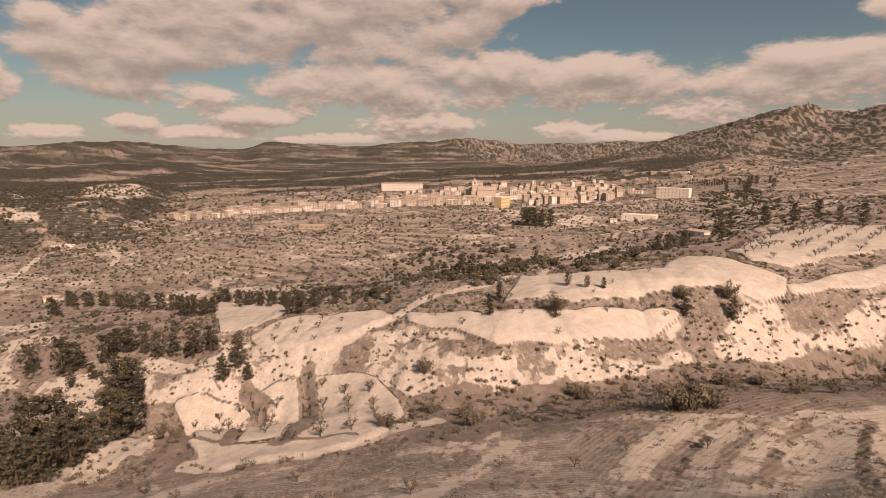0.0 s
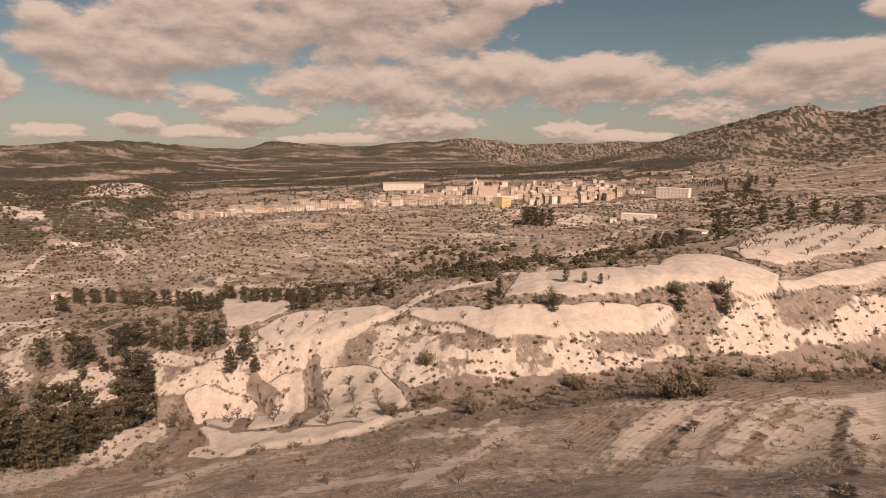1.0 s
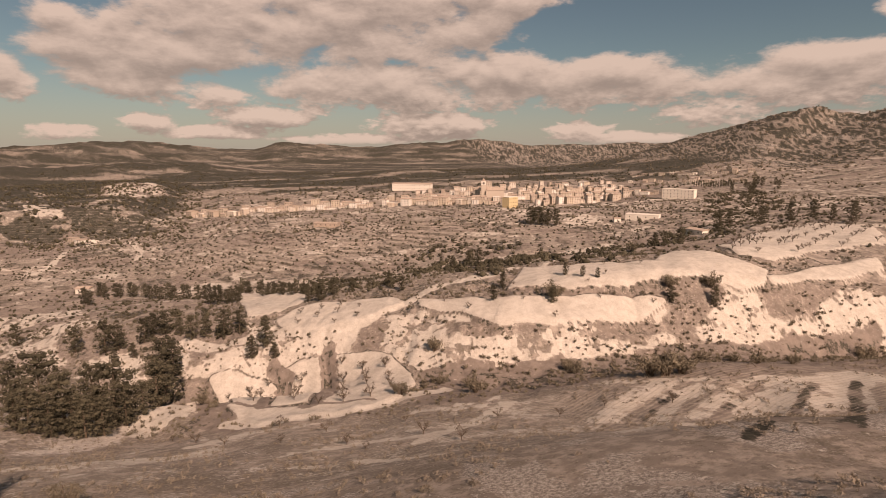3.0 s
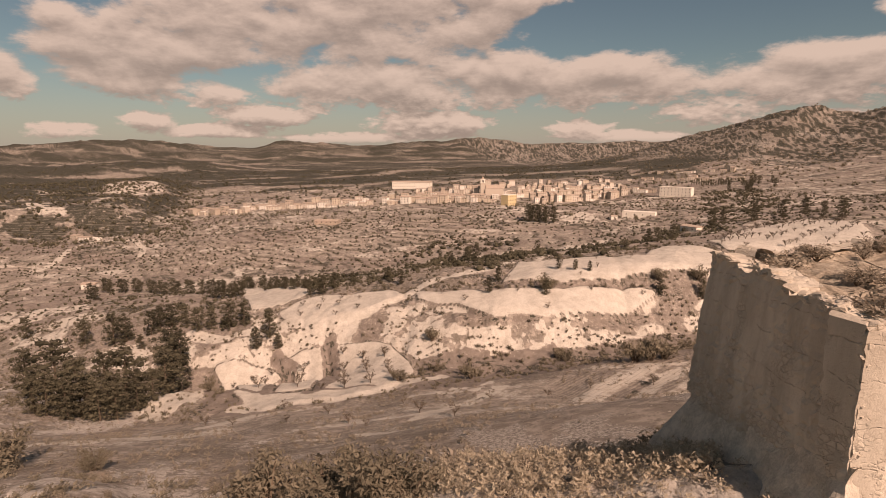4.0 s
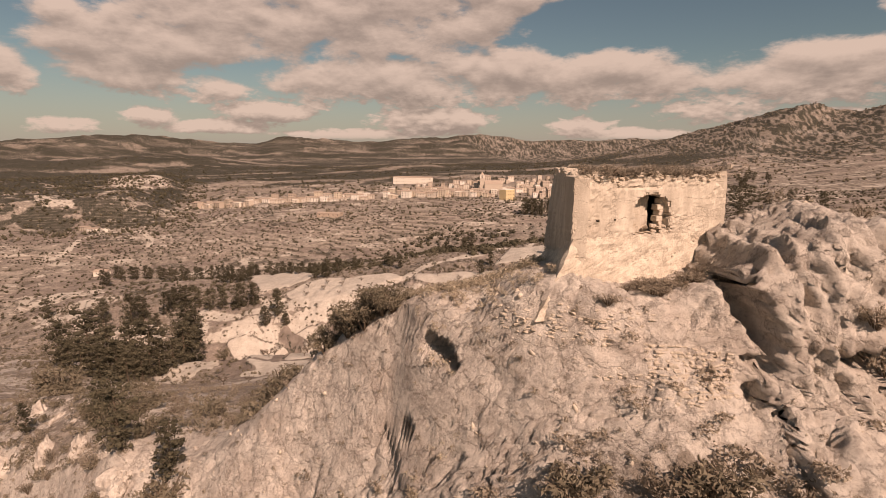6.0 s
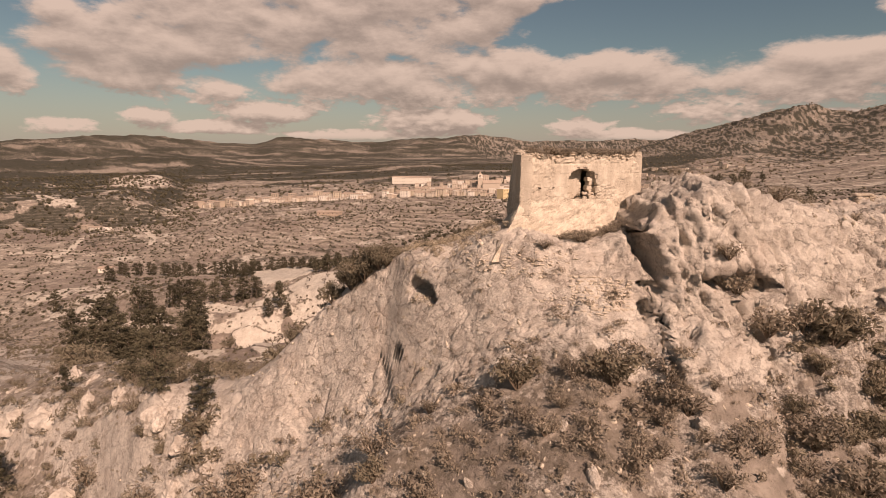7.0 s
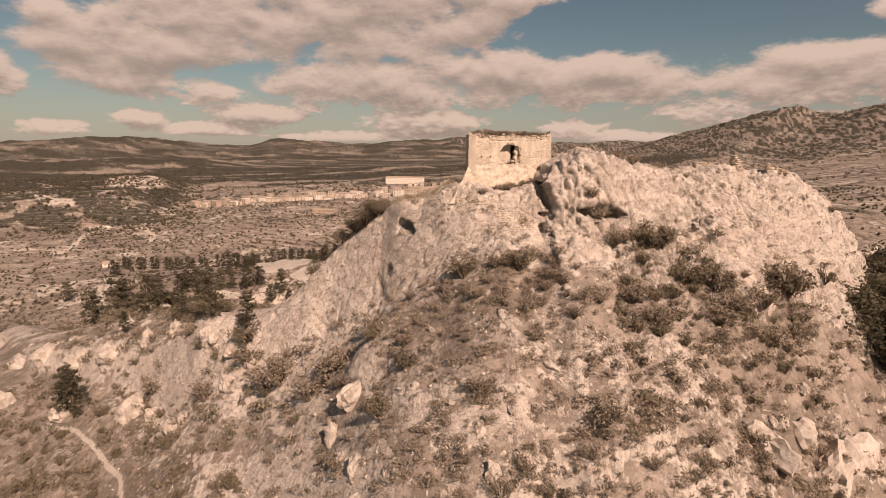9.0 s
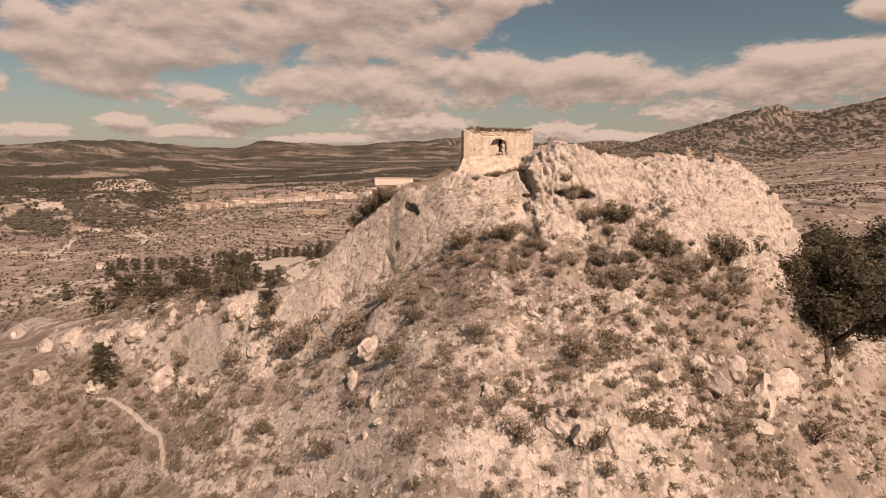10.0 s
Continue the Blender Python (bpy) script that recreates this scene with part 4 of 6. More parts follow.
def merged(a, b):
    return np.concatenate([a[0], b[0]]), np.concatenate([a[1], b[1] + len(a[0])])


def tube(points, radii, sides=6):
    """A tapered limb along a few points: corners and quads."""
    vs, fs = [], []
    for i, (p, r) in enumerate(zip(points, radii)):
        q = points[min(i + 1, len(points) - 1)]
        o = points[max(i - 1, 0)]
        t = (Vector(q) - Vector(o)).normalized()
        side = t.orthogonal().normalized()
        up = t.cross(side)
        for s in range(sides):
            a = 2 * math.pi * s / sides
            vs.append(Vector(p) + (side * math.cos(a) + up * math.sin(a)) * r)
    for i in range(len(points) - 1):
        for s in range(sides):
            fs.append((i * sides + s, i * sides + (s + 1) % sides, (i + 1) * sides + (s + 1) % sides, (i + 1) * sides + s))
    fs.append(tuple((len(points) - 1) * sides + s for s in range(sides)))
    return vs, fs


def joined(chunks):
    vs, fs, n = [], [], 0
    for v, f in chunks:
        vs += [tuple(p) for p in v]
        fs += [tuple(i + n for i in q) for q in f]
        n += len(v)
    return vs, fs


def scatter_stuff(name, proto_v, proto_f, places, scales, turns, mat, label, category, heights=None):
    """Many small like pieces in one mesh."""
    v = np.asarray(proto_v, float)
    f = np.asarray(proto_f)
    c, s = np.cos(turns)[:, None], np.sin(turns)[:, None]
    hs = scales if heights is None else heights
    x = (v[None, :, 0] * c - v[None, :, 1] * s) * scales[:, None] + places[:, 0:1]
    y = (v[None, :, 0] * s + v[None, :, 1] * c) * scales[:, None] + places[:, 1:2]
    z = v[None, :, 2] * hs[:, None] + places[:, 2:3]
    co = np.stack([x, y, z], -1).reshape(-1, 3)
    faces = (f[None] + (np.arange(len(places)) * len(v))[:, None, None]).reshape(-1, f.shape[1])
    me = bpy.data.meshes.new(name)
    me.vertices.add(len(co))
    me.vertices.foreach_set("co", co.astype(np.float32).ravel())
    me.loops.add(faces.size)
    me.loops.foreach_set("vertex_index", faces.astype(np.int32).ravel())
    me.polygons.add(len(faces))
    me.polygons.foreach_set("loop_start", np.arange(0, faces.size, f.shape[1], dtype=np.int32))
    me.update(calc_edges=True)
    me.materials.append(mat)
    return tagged(new(name, me), label, category, kind="stuff")


def foliage(name, a, b2, rough=0.8):
    m, N, b = material(name, rough)
    f = N.noise(N.coord(), 1.3, 4.0, 0.6)
    r = N.n.new("ShaderNodeObjectInfo").outputs["Random"]
    isl = N.n.new("ShaderNodeNewGeometry").outputs["Random Per Island"]
    k = N.math("ADD", N.math("MULTIPLY", f, 0.5), N.math("ADD", N.math("MULTIPLY", r, 0.25), N.math("MULTIPLY", isl, 0.35)))
    tone = N.mix(N.step(k, 0.25, 0.85), a, b2)
    N.put(b.inputs["Base Color"], tone)
    # thin leaves let some light through
    thin, both = N.n.new("ShaderNodeBsdfTranslucent"), N.n.new("ShaderNodeMixShader")
    N.put(thin.inputs["Color"], tone)
    both.inputs[0].default_value = 0.35
    N.l.new(b.outputs[0], both.inputs[1])
    N.l.new(thin.outputs[0], both.inputs[2])
    N.l.new(both.outputs[0], N.n["Material Output"].inputs["Surface"])
    return m


M_PINE = foliage("pine_needles", (0.06, 0.054, 0.036), (0.155, 0.136, 0.09))
M_BUSH = foliage("dry_shrub_leaves", (0.22, 0.182, 0.139), (0.4, 0.335, 0.26))
M_GREENBUSH = foliage("juniper_leaves", (0.14, 0.119, 0.084), (0.29, 0.243, 0.175))
M_STRAW = foliage("straw_grass", (0.38, 0.315, 0.232), (0.6, 0.51, 0.392))
M_TWIG = foliage("bare_twigs", (0.09, 0.068, 0.05), (0.2, 0.155, 0.115))
M_BARK = plain("bark", (0.09, 0.065, 0.045), (0.17, 0.125, 0.09), 6.0)
M_STONE = plain("limestone_block", (0.42, 0.35, 0.275), (0.63, 0.54, 0.44), 2.5, relief=0.6)
M_BOULDER = plain("weathered_limestone", (0.33, 0.285, 0.242), (0.58, 0.515, 0.445), 1.2, relief=0.8, distance=0.15)


def masonry_material():
    """Lime render worn off over rubble, with courses and rain streaks."""
    m, N, b = material("worn_masonry", 0.95)
    c = N.coord()
    x, y, z = N.split(c)
    stretch = N.vmath("MULTIPLY", c, (1.0, 1.0, 0.25))
    streak, patch, grain = N.noise(stretch, 1.1, 6.0, 0.6), N.noise(c, 0.55, 5.0, 0.6), N.noise(c, 7.0, 7.0, 0.7)
    col = N.mix(N.step(streak, 0.36, 0.66), (0.43, 0.366, 0.295), (0.585, 0.508, 0.415))
    col = N.mix(N.math("MULTIPLY", N.step(patch, 0.5, 0.66), 0.7), col, (0.6, 0.51, 0.41))
    course = N.math("ABSOLUTE", N.math("SINE", N.math("ADD", N.math("MULTIPLY", z, 3.5), N.math("MULTIPLY", patch, 3.0))))
    line = N.math("MULTIPLY", N.math("SUBTRACT", 1.0, N.step(course, 0.0, 0.09)), N.step(grain, 0.45, 0.6))
    cell = N.voronoi(N.vmath("ADD", N.vmath("MULTIPLY", c, (1.0, 1.0, 1.5)), N.vmath("MULTIPLY", N.join(grain, patch, grain), (0.3, 0.3, 0.3))), 5.5)
    joint = N.math("MULTIPLY", N.math("SUBTRACT", 1.0, N.step(cell, 0.02, 0.14)), N.step(patch, 0.5, 0.6))
    col = N.mix(N.math("MULTIPLY", line, 0.25), col, (0.2, 0.15, 0.1))
    col = N.mix(N.math("MULTIPLY", joint, 0.22), col, (0.26, 0.2, 0.15))
    N.put(b.inputs["Base Color"], col)
    h = N.math("SUBTRACT", N.math("MULTIPLY", grain, 0.5), N.math("MULTIPLY", N.math("ADD", joint, line), 0.5))
    bump(N, b, h, 0.7, 0.12)
    return m


M_WALL = masonry_material()

# ---------------------------------------------------------------- the ruined tower
TOWER_AT, TOWER_TURN = (-0.33, -1.1, 0.0), radians(20)
TOWER_L, TOWER_D, TOWER_FOOT, TOWER_TOP = 9.7, 6.7, 5.85, 9.05
# the plan is askew: front left, front right, back right, back left
TOWER_PLAN = [(0.0, 0.0), (TOWER_L, 0.0), (11.1, TOWER_D), (2.75, TOWER_D)]
ARCH_A, ARCH_B, ARCH_SILL, ARCH_SPRING, ARCH_TOP = 3.65, 5.95, 5.9, 7.3, 8.05


def in_arch(a, z):
    mid, half = (ARCH_A + ARCH_B) / 2, (ARCH_B - ARCH_A) / 2
    if (a - 1.43) ** 2 + (z - 6.7) ** 2 < 0.008 or (a - 2.45) ** 2 + (z - 6.7) ** 2 < 0.008:
        return True
    if z < ARCH_SPRING:
        return ARCH_A < a < ARCH_B and z > ARCH_SILL
    return ((a - mid) / half) ** 2 + ((z - ARCH_SPRING) / (ARCH_TOP - ARCH_SPRING)) ** 2 < 1


def ruin_top(a, seed):
    """The broken upper edge of a wall."""
    n = float(fbm(np.array([a * 0.5]), np.array([seed * 3.7]), 4, 201)[0])
    return TOWER_TOP + 0.35 * n - 0.14 * (math.sin(a * 2.3 + seed) > 0.55)


def wall_skin(length, seed, opening=None, cell=0.12, deep=0.75, foot=TOWER_FOOT, batter=None):
    """A weathered wall in its own plane: a along it, outwards to -y; plaster over rubble, broken top, reveal round the opening."""
    bm = bmesh.new()
    na, nz = round(length / cell), round((TOWER_TOP - foot + 0.3) / cell)
    ii, jj = np.meshgrid(np.arange(na + 1), np.arange(nz + 1), indexing="ij")
    ga, gz = ii * length / na, foot - 0.15 + jj * cell
    smooth_coat = smooth(fbm(ga * 0.45 + seed, gz * 0.7, 3, 223) + 0.3, 0.0, 0.3) * smooth(gz, 6.0, 6.3) * (1 - smooth(gz, 8.0, 8.5))
    out = 0.05 * fbm(ga * 1.1, gz * 1.1 + seed, 4, 211) + (0.02 + 0.09 * (1 - smooth_coat)) * fbm(ga * 3.6, gz * 4.4 + seed, 3, 215)
    worn = np.clip(gz - TOWER_TOP + 0.5, 0, None) * 0.35 * np.abs(perlin(ga * 2.0, gz * 2.0, 217))
    wob = 0.05 * perlin(ga * 3.0, gz * 3.0, 219)
    if opening:
        out = out - 0.09 * (np.abs(gz - 8.37) < 0.07) * (ga > 2.6) * (ga < 5.5)
    grid = {}

    def vert(i, j):
        if (i, j) not in grid:
            a, z = float(ga[i, j]), float(gz[i, j])
            top = ruin_top(a, seed)
            z = min(z, top) if j < nz else top
            lean = 0.04 * (z - TOWER_FOOT) if batter is None else -(batter[0] + (batter[1] - batter[0]) * a / length) * (TOWER_TOP - z)
            grid[i, j] = bm.verts.new((a + (wob[i, j] if 0 < i < na else 0), -out[i, j] + worn[i, j] + lean, z + wob[i, j]))
        return grid[i, j]

    for i in range(na):
        for j in range(nz):
            a, z = (i + 0.5) * length / na, foot - 0.15 + (j + 0.5) * cell
            if opening and opening(a + 0.1 * math.sin(z * 9) * (abs(z - 6.7) > 0.2 or a > 3), z + 0.06 * math.sin(a * 11) * (a > 3)):
                continue
            if z > ruin_top(a, seed) + 0.1:
                continue
            bm.faces.new((vert(i, j), vert(i + 1, j), vert(i + 1, j + 1), vert(i, j + 1)))
    edges = [e for e in bm.edges if e.is_boundary]
    got = bmesh.ops.extrude_edge_only(bm, edges=edges)
    for v in [g for g in got["geom"] if isinstance(g, bmesh.types.BMVert)]:
        v.co.y += deep
    bmesh.ops.recalc_face_normals(bm, faces=bm.faces)
    return bm


TOWER_POSE = Matrix.Translation(TOWER_AT) @ Matrix.Rotation(TOWER_TURN, 4, "Z")


def on_tower(a, b, z):
    return TOWER_POSE @ Vector((a, b, z))


def tower_foot():
    """The battered rubble foot, wider below."""
    bm = bmesh.new()
    rows, vs = 22, []
    spread = (0.62, 0.62, 0.5, 1.9)
    for j in range(rows + 1):
        t = j / rows
        flare = [w * (1 - t) ** 1.15 for w in spread]
        mitre = []
        for k in range(4):
            p, q, r = (Vector(TOWER_PLAN[(k + o) % 4]) for o in (-1, 0, 1))
            e0, e1 = (q - p).normalized(), (r - q).normalized()
            n0, n1 = Vector((e0.y, -e0.x)), Vector((e1.y, -e1.x))
            det = n0.x * n1.y - n0.y * n1.x
            f0, f1 = flare[k - 1], flare[k]
            mitre.append(Vector(((f0 * n1.y - f1 * n0.y) / det, (f1 * n0.x - f0 * n1.x) / det)))
        ring = []
        for k in range(4):
            p, q = Vector(TOWER_PLAN[k]), Vector(TOWER_PLAN[(k + 1) % 4])
            m = round((q - p).length / 0.2)
            e = (q - p).normalized()
            for i in range(m):
                u = i / m
                c = p.lerp(q, u) + mitre[k].lerp(mitre[(k + 1) % 4], u)
                top = TOWER_FOOT + 0.05 - (1.25 * (1 - u) if k == 3 else 1.25 * u if k == 2 else 0.0)
                z = 2.0 + t * (top - 2.0)
                rough = 0.16 * float(fbm(np.array([c.x * 1.3 + c.y * 0.9]), np.array([z * 1.4]), 4, 231)[0]) + 0.1 * float(ridged(np.array([c.x * 3.1 + c.y * 2.3]), np.array([z * 3.3]), 2, 233)[0])
                ring.append(bm.verts.new((c.x + e.y * rough, c.y - e.x * rough, z)))
        vs.append(ring)
    n = len(vs[0])
    for j in range(rows):
        for k in range(n):
            bm.faces.new((vs[j][k], vs[j][(k + 1) % n], vs[j + 1][(k + 1) % n], vs[j + 1][k]))
    return bm


def earth_patch(corners, seed):
    """A layer of earth and rubble between four corners, uneven on top."""
    bm = bmesh.new()
    top = {}
    c = [Vector(p) for p in corners]
    for i in range(17):
        for j in range(17):
            p = c[0].lerp(c[1], i / 16).lerp(c[3].lerp(c[2], i / 16), j / 16)
            top[i, j] = bm.verts.new((p.x, p.y, TOWER_TOP - 0.2 + 0.3 * float(fbm(np.array([p.x * 0.7]), np.array([p.y * 0.7]), 4, seed)[0])))
    for i in range(16):
        for j in range(16):
            bm.faces.new((top[i, j], top[i + 1, j], top[i + 1, j + 1], top[i, j + 1]))
    got = bmesh.ops.extrude_face_region(bm, geom=list(bm.faces))
    for v in [g for g in got["geom"] if isinstance(g, bmesh.types.BMVert)]:
        v.co.z = 8.2
    bmesh.ops.recalc_face_normals(bm, faces=bm.faces)
    return bm


def build_tower():
    root = tagged(new("tower_ruin"), "ruined masonry castle tower with a broken arched opening", "tower")
    root.matrix_world = TOWER_POSE
    part("front_wall", wall_skin(TOWER_L, 1, in_arch), M_WALL, root)
    back = part("back_wall", wall_skin(8.35, 2), M_WALL, root)
    back.matrix_local = pose(11.1, TOWER_D, 0, 0, 0, 180)
    left = part("side_wall", wall_skin(7.2, 3, foot=4.4, batter=(0.1, 0.02)), M_WALL, root)
    left.matrix_local = pose(2.75, TOWER_D, 0, 0, 0, math.degrees(math.atan2(-TOWER_D, -2.75)))
    right = part("side_wall", wall_skin(6.8, 4), M_WALL, root)
    right.matrix_local = pose(TOWER_L, 0.02, 0, 0, 0, math.degrees(math.atan2(TOWER_D, 1.4)))
    part("battered_foot", tower_foot(), plain("rubble_footing", (0.46, 0.388, 0.308), (0.7, 0.605, 0.492), 2.0, relief=0.7, distance=0.14), root)
    inner = part("inner_wall", wall_skin(2.1, 6, deep=0.35), M_WALL, root)
    inner.location = (3.15, 0.95, 0)
    bm = bmesh.new()
    box(bm, (3.0, 0.4, TOWER_FOOT - 0.4), (TOWER_L - 0.3, TOWER_D - 0.5, TOWER_FOOT + 0.02))
    part("floor", bm, M_STONE, root)
    # earth-filled vaults round the open middle
    fill = plain("dry_earth", (0.24, 0.19, 0.14), (0.5, 0.415, 0.32), 3.0, relief=0.8)
    for k, corners in enumerate((((0.45, 0.3), (3.1, 0.3), (4.3, TOWER_D - 0.4), (3.0, TOWER_D - 0.4)), ((6.3, 0.3), (TOWER_L - 0.35, 0.3), (10.6, TOWER_D - 0.4), (6.8, TOWER_D - 0.4)),
                                 ((3.1, 1.75), (6.3, 1.75), (6.8, TOWER_D - 0.4), (4.3, TOWER_D - 0.4)))):
        part("earth_roof", earth_patch(corners, 241), fill, root)
    r = random.Random(4)
    blocks = [stone_mesh("stone", 300 + k, M_STONE, 0.85) for k in range(6)]

    def block(name, a, b, z, sx, sy, sz, turn=0.0):
        ob = part(name, r.choice(blocks), None, root)
        ob.matrix_local = pose(a, b, z, r.uniform(-6, 6), turn + r.uniform(-6, 6), r.uniform(-8, 8)) @ Matrix.Diagonal((sx, sy, sz, 1))

    # pier of squared blocks inside the opening
    for k in range(6):
        bm = bmesh.new()
        for v in box(bm, (-0.24, -0.25, -0.15), (0.24, 0.25, 0.15)):
            v.co += Vector((r.uniform(-0.03, 0.03), r.uniform(-0.03, 0.03), r.uniform(-0.012, 0.012)))
        bmesh.ops.bevel(bm, geom=list(bm.edges), offset=0.025, segments=1, affect="EDGES")
        part("pier_block", bm, M_STONE, root).location = (5.72 + r.uniform(-0.05, 0.05) + 0.1 * (k % 2), 0.7, ARCH_SILL + 0.1 + k * 0.31)
    mid, half, rise = (ARCH_A + ARCH_B) / 2, (ARCH_B - ARCH_A) / 2, ARCH_TOP - ARCH_SPRING
    for k in range(15):
        t0, t1 = math.pi * (k + 0.04) / 15, math.pi * (k + 0.96) / 15
        thick = 0.2 + r.uniform(-0.03, 0.05)
        bm = bmesh.new()
        out = []
        for b in (0.16 + r.uniform(-0.03, 0.03), 0.6):
            for t, e in ((t0, -0.06), (t1, -0.06), (t1, thick), (t0, thick)):
                out.append(bm.verts.new((mid + (half + e) * math.cos(t), b, ARCH_SPRING + (rise + e) * math.sin(t))))
        for q4 in ((0, 1, 2, 3), (7, 6, 5, 4), (0, 4, 5, 1), (1, 5, 6, 2), (2, 6, 7, 3), (3, 7, 4, 0)):
            bm.faces.new([out[i] for i in q4])
        bmesh.ops.recalc_face_normals(bm, faces=bm.faces)
        part("arch_stone", bm, M_STONE, root)
    for k in range(4):
        block("jamb_block", ARCH_B + 0.08, 0.2, ARCH_SILL + 0.15 + k * 0.3, 0.34, 0.5, 0.34)
    for k in range(10):
        block("fallen_stone", r.uniform(4.9, ARCH_B), r.uniform(0.1, 0.7), ARCH_SILL + 0.02 + r.uniform(0, 0.35), r.uniform(0.25, 0.42), 0.36, r.uniform(0.22, 0.34))
    # rubble showing in the face, at the broken top and on the foot
    for k in range(110):
        a = r.uniform(0.1, TOWER_L - 0.1)
        block("rubble_stone", a, 0.12 + r.uniform(-0.04, 0.05), ruin_top(a, 1) - abs(r.gauss(0, 0.18)) + 0.03, r.uniform(0.1, 0.3), 0.26, r.uniform(0.08, 0.18))
    for k in range(70):
        a, z = r.uniform(2.7, 6.8), r.uniform(7.4, 8.95)
        if not in_arch(a, z) and not in_arch(a, z - 0.25):
            block("rubble_stone", a, 0.12 + 0.04 * (z - TOWER_FOOT), z, r.uniform(0.12, 0.36), 0.22, r.uniform(0.08, 0.17))
    for k in range(150):
        a, t = r.uniform(0.1, TOWER_L + 0.2), r.random()
        block("rubble_stone", a, -0.62 * (1 - t) ** 1.15 + 0.05, 2.0 + t * 3.85, r.uniform(0.1, 0.3), 0.2, r.uniform(0.08, 0.18))
    for k in range(54):
        b = r.uniform(0.05, TOWER_D)
        block("rubble_stone", 0.41 * b + 0.12 + r.uniform(-0.05, 0.05), b, ruin_top(7.2 * (1 - b / TOWER_D), 3) - abs(r.gauss(0, 0.1)) + 0.02, 0.3, r.uniform(0.2, 0.45), r.uniform(0.12, 0.26))
    for k in range(26):
        block("corner_stone", 0.18 + r.uniform(-0.06, 0.06), 0.14 + r.uniform(-0.03, 0.05), TOWER_FOOT - 0.1 + k * 0.126, r.uniform(0.22, 0.42), r.uniform(0.22, 0.38), 0.15)
    return root


build_tower()


# the remains of the curtain wall: coursed rubble against the cliff
def curtain_wall(name, spans, label, seed):
    r = random.Random(seed)
    root = tagged(new(name), label, "wall")
    kinds = [stone_mesh("stone", 400 + seed * 10 + k, M_STONE, 0.7) for k in range(7)]
    for x0, x1, z0, z1, lean, skip in spans:
        rows = int((z1 - z0) / 0.165)
        for j in range(rows):
            x = x0
            while x < x1:
                w = r.uniform(0.16, 0.4)
                z = z0 + j * 0.165 + lean * (x - x0) + r.uniform(-0.03, 0.03)
                if r.random() > skip:
                    place, normal = GROUND.face(x, z)
                    if place:
                        ob = part("stone", r.choice(kinds), None, root)
                        ob.matrix_local = pose(x, place.y + 0.1 + r.uniform(-0.04, 0.05), z, r.uniform(-8, 8), r.uniform(-7, 7), r.uniform(-12, 12)) @ Matrix.Diagonal((w * 1.1, 0.36, r.uniform(0.16, 0.23), 1))
                x += w
    return root


curtain_wall("curtain_wall", [(2.6, 6.0, 0.0, 1.7, -0.02, 0.06)], "standing stretch of coursed limestone rubble wall against the cliff", 1)
curtain_wall("curtain_wall", [(-4.0, 1.5, 1.3, 2.5, 0.02, 0.3), (-1.0, 3.0, 2.4, 3.2, -0.05, 0.4)], "crumbled rubble wall under the tower, mostly fallen", 2)
curtain_wall("curtain_wall", [(-0.5, 5.5, 0.1, 0.9, -0.12, 0.55)], "lowest broken courses of a rubble wall on the cliff", 3)


def wall_stub(x, y, length, high, turn, label, seed):
    """A worn stump of rubble wall, highest at one end."""
    r = random.Random(seed)
    root = tagged(new("wall_stub"), label, "wall", group="stumps of the outer walls")
    z, _ = GROUND.at(x, y)
    root.matrix_world = pose(x, y, z, 0, 0, turn)
    kinds = [stone_mesh("stone", 600 + seed * 10 + k, M_STONE, 0.75) for k in range(5)]
    for j in range(int(high / 0.2) + 1):
        reach = length * (1 - j * 0.2 / (high + 0.15)) ** 0.8
        a = 0.0
        while a < reach:
            w = r.uniform(0.25, 0.5)
            for b in (-0.2, 0.2):
                ob = part("stone", r.choice(kinds), None, root)
                ob.matrix_local = pose(a + w / 2, b + r.uniform(-0.05, 0.05), j * 0.2 - 0.05 + r.uniform(-0.03, 0.03), r.uniform(-8, 8), r.uniform(-8, 8), r.uniform(-15, 15)) @ Matrix.Diagonal((w * 1.15, 0.45, 0.27, 1))
            a += w
    return root


wall_stub(28.6, 2.6, 1.4, 1.7, 10, "pointed stump of rubble wall on the crest", 1)
wall_stub(24.8, 3.2, 3.2, 0.7, 4, "low ruined stretch of rubble wall on the crest", 2)
wall_stub(33.0, 3.6, 2.2, 1.0, -8, "broken rubble wall above the cliff", 3)

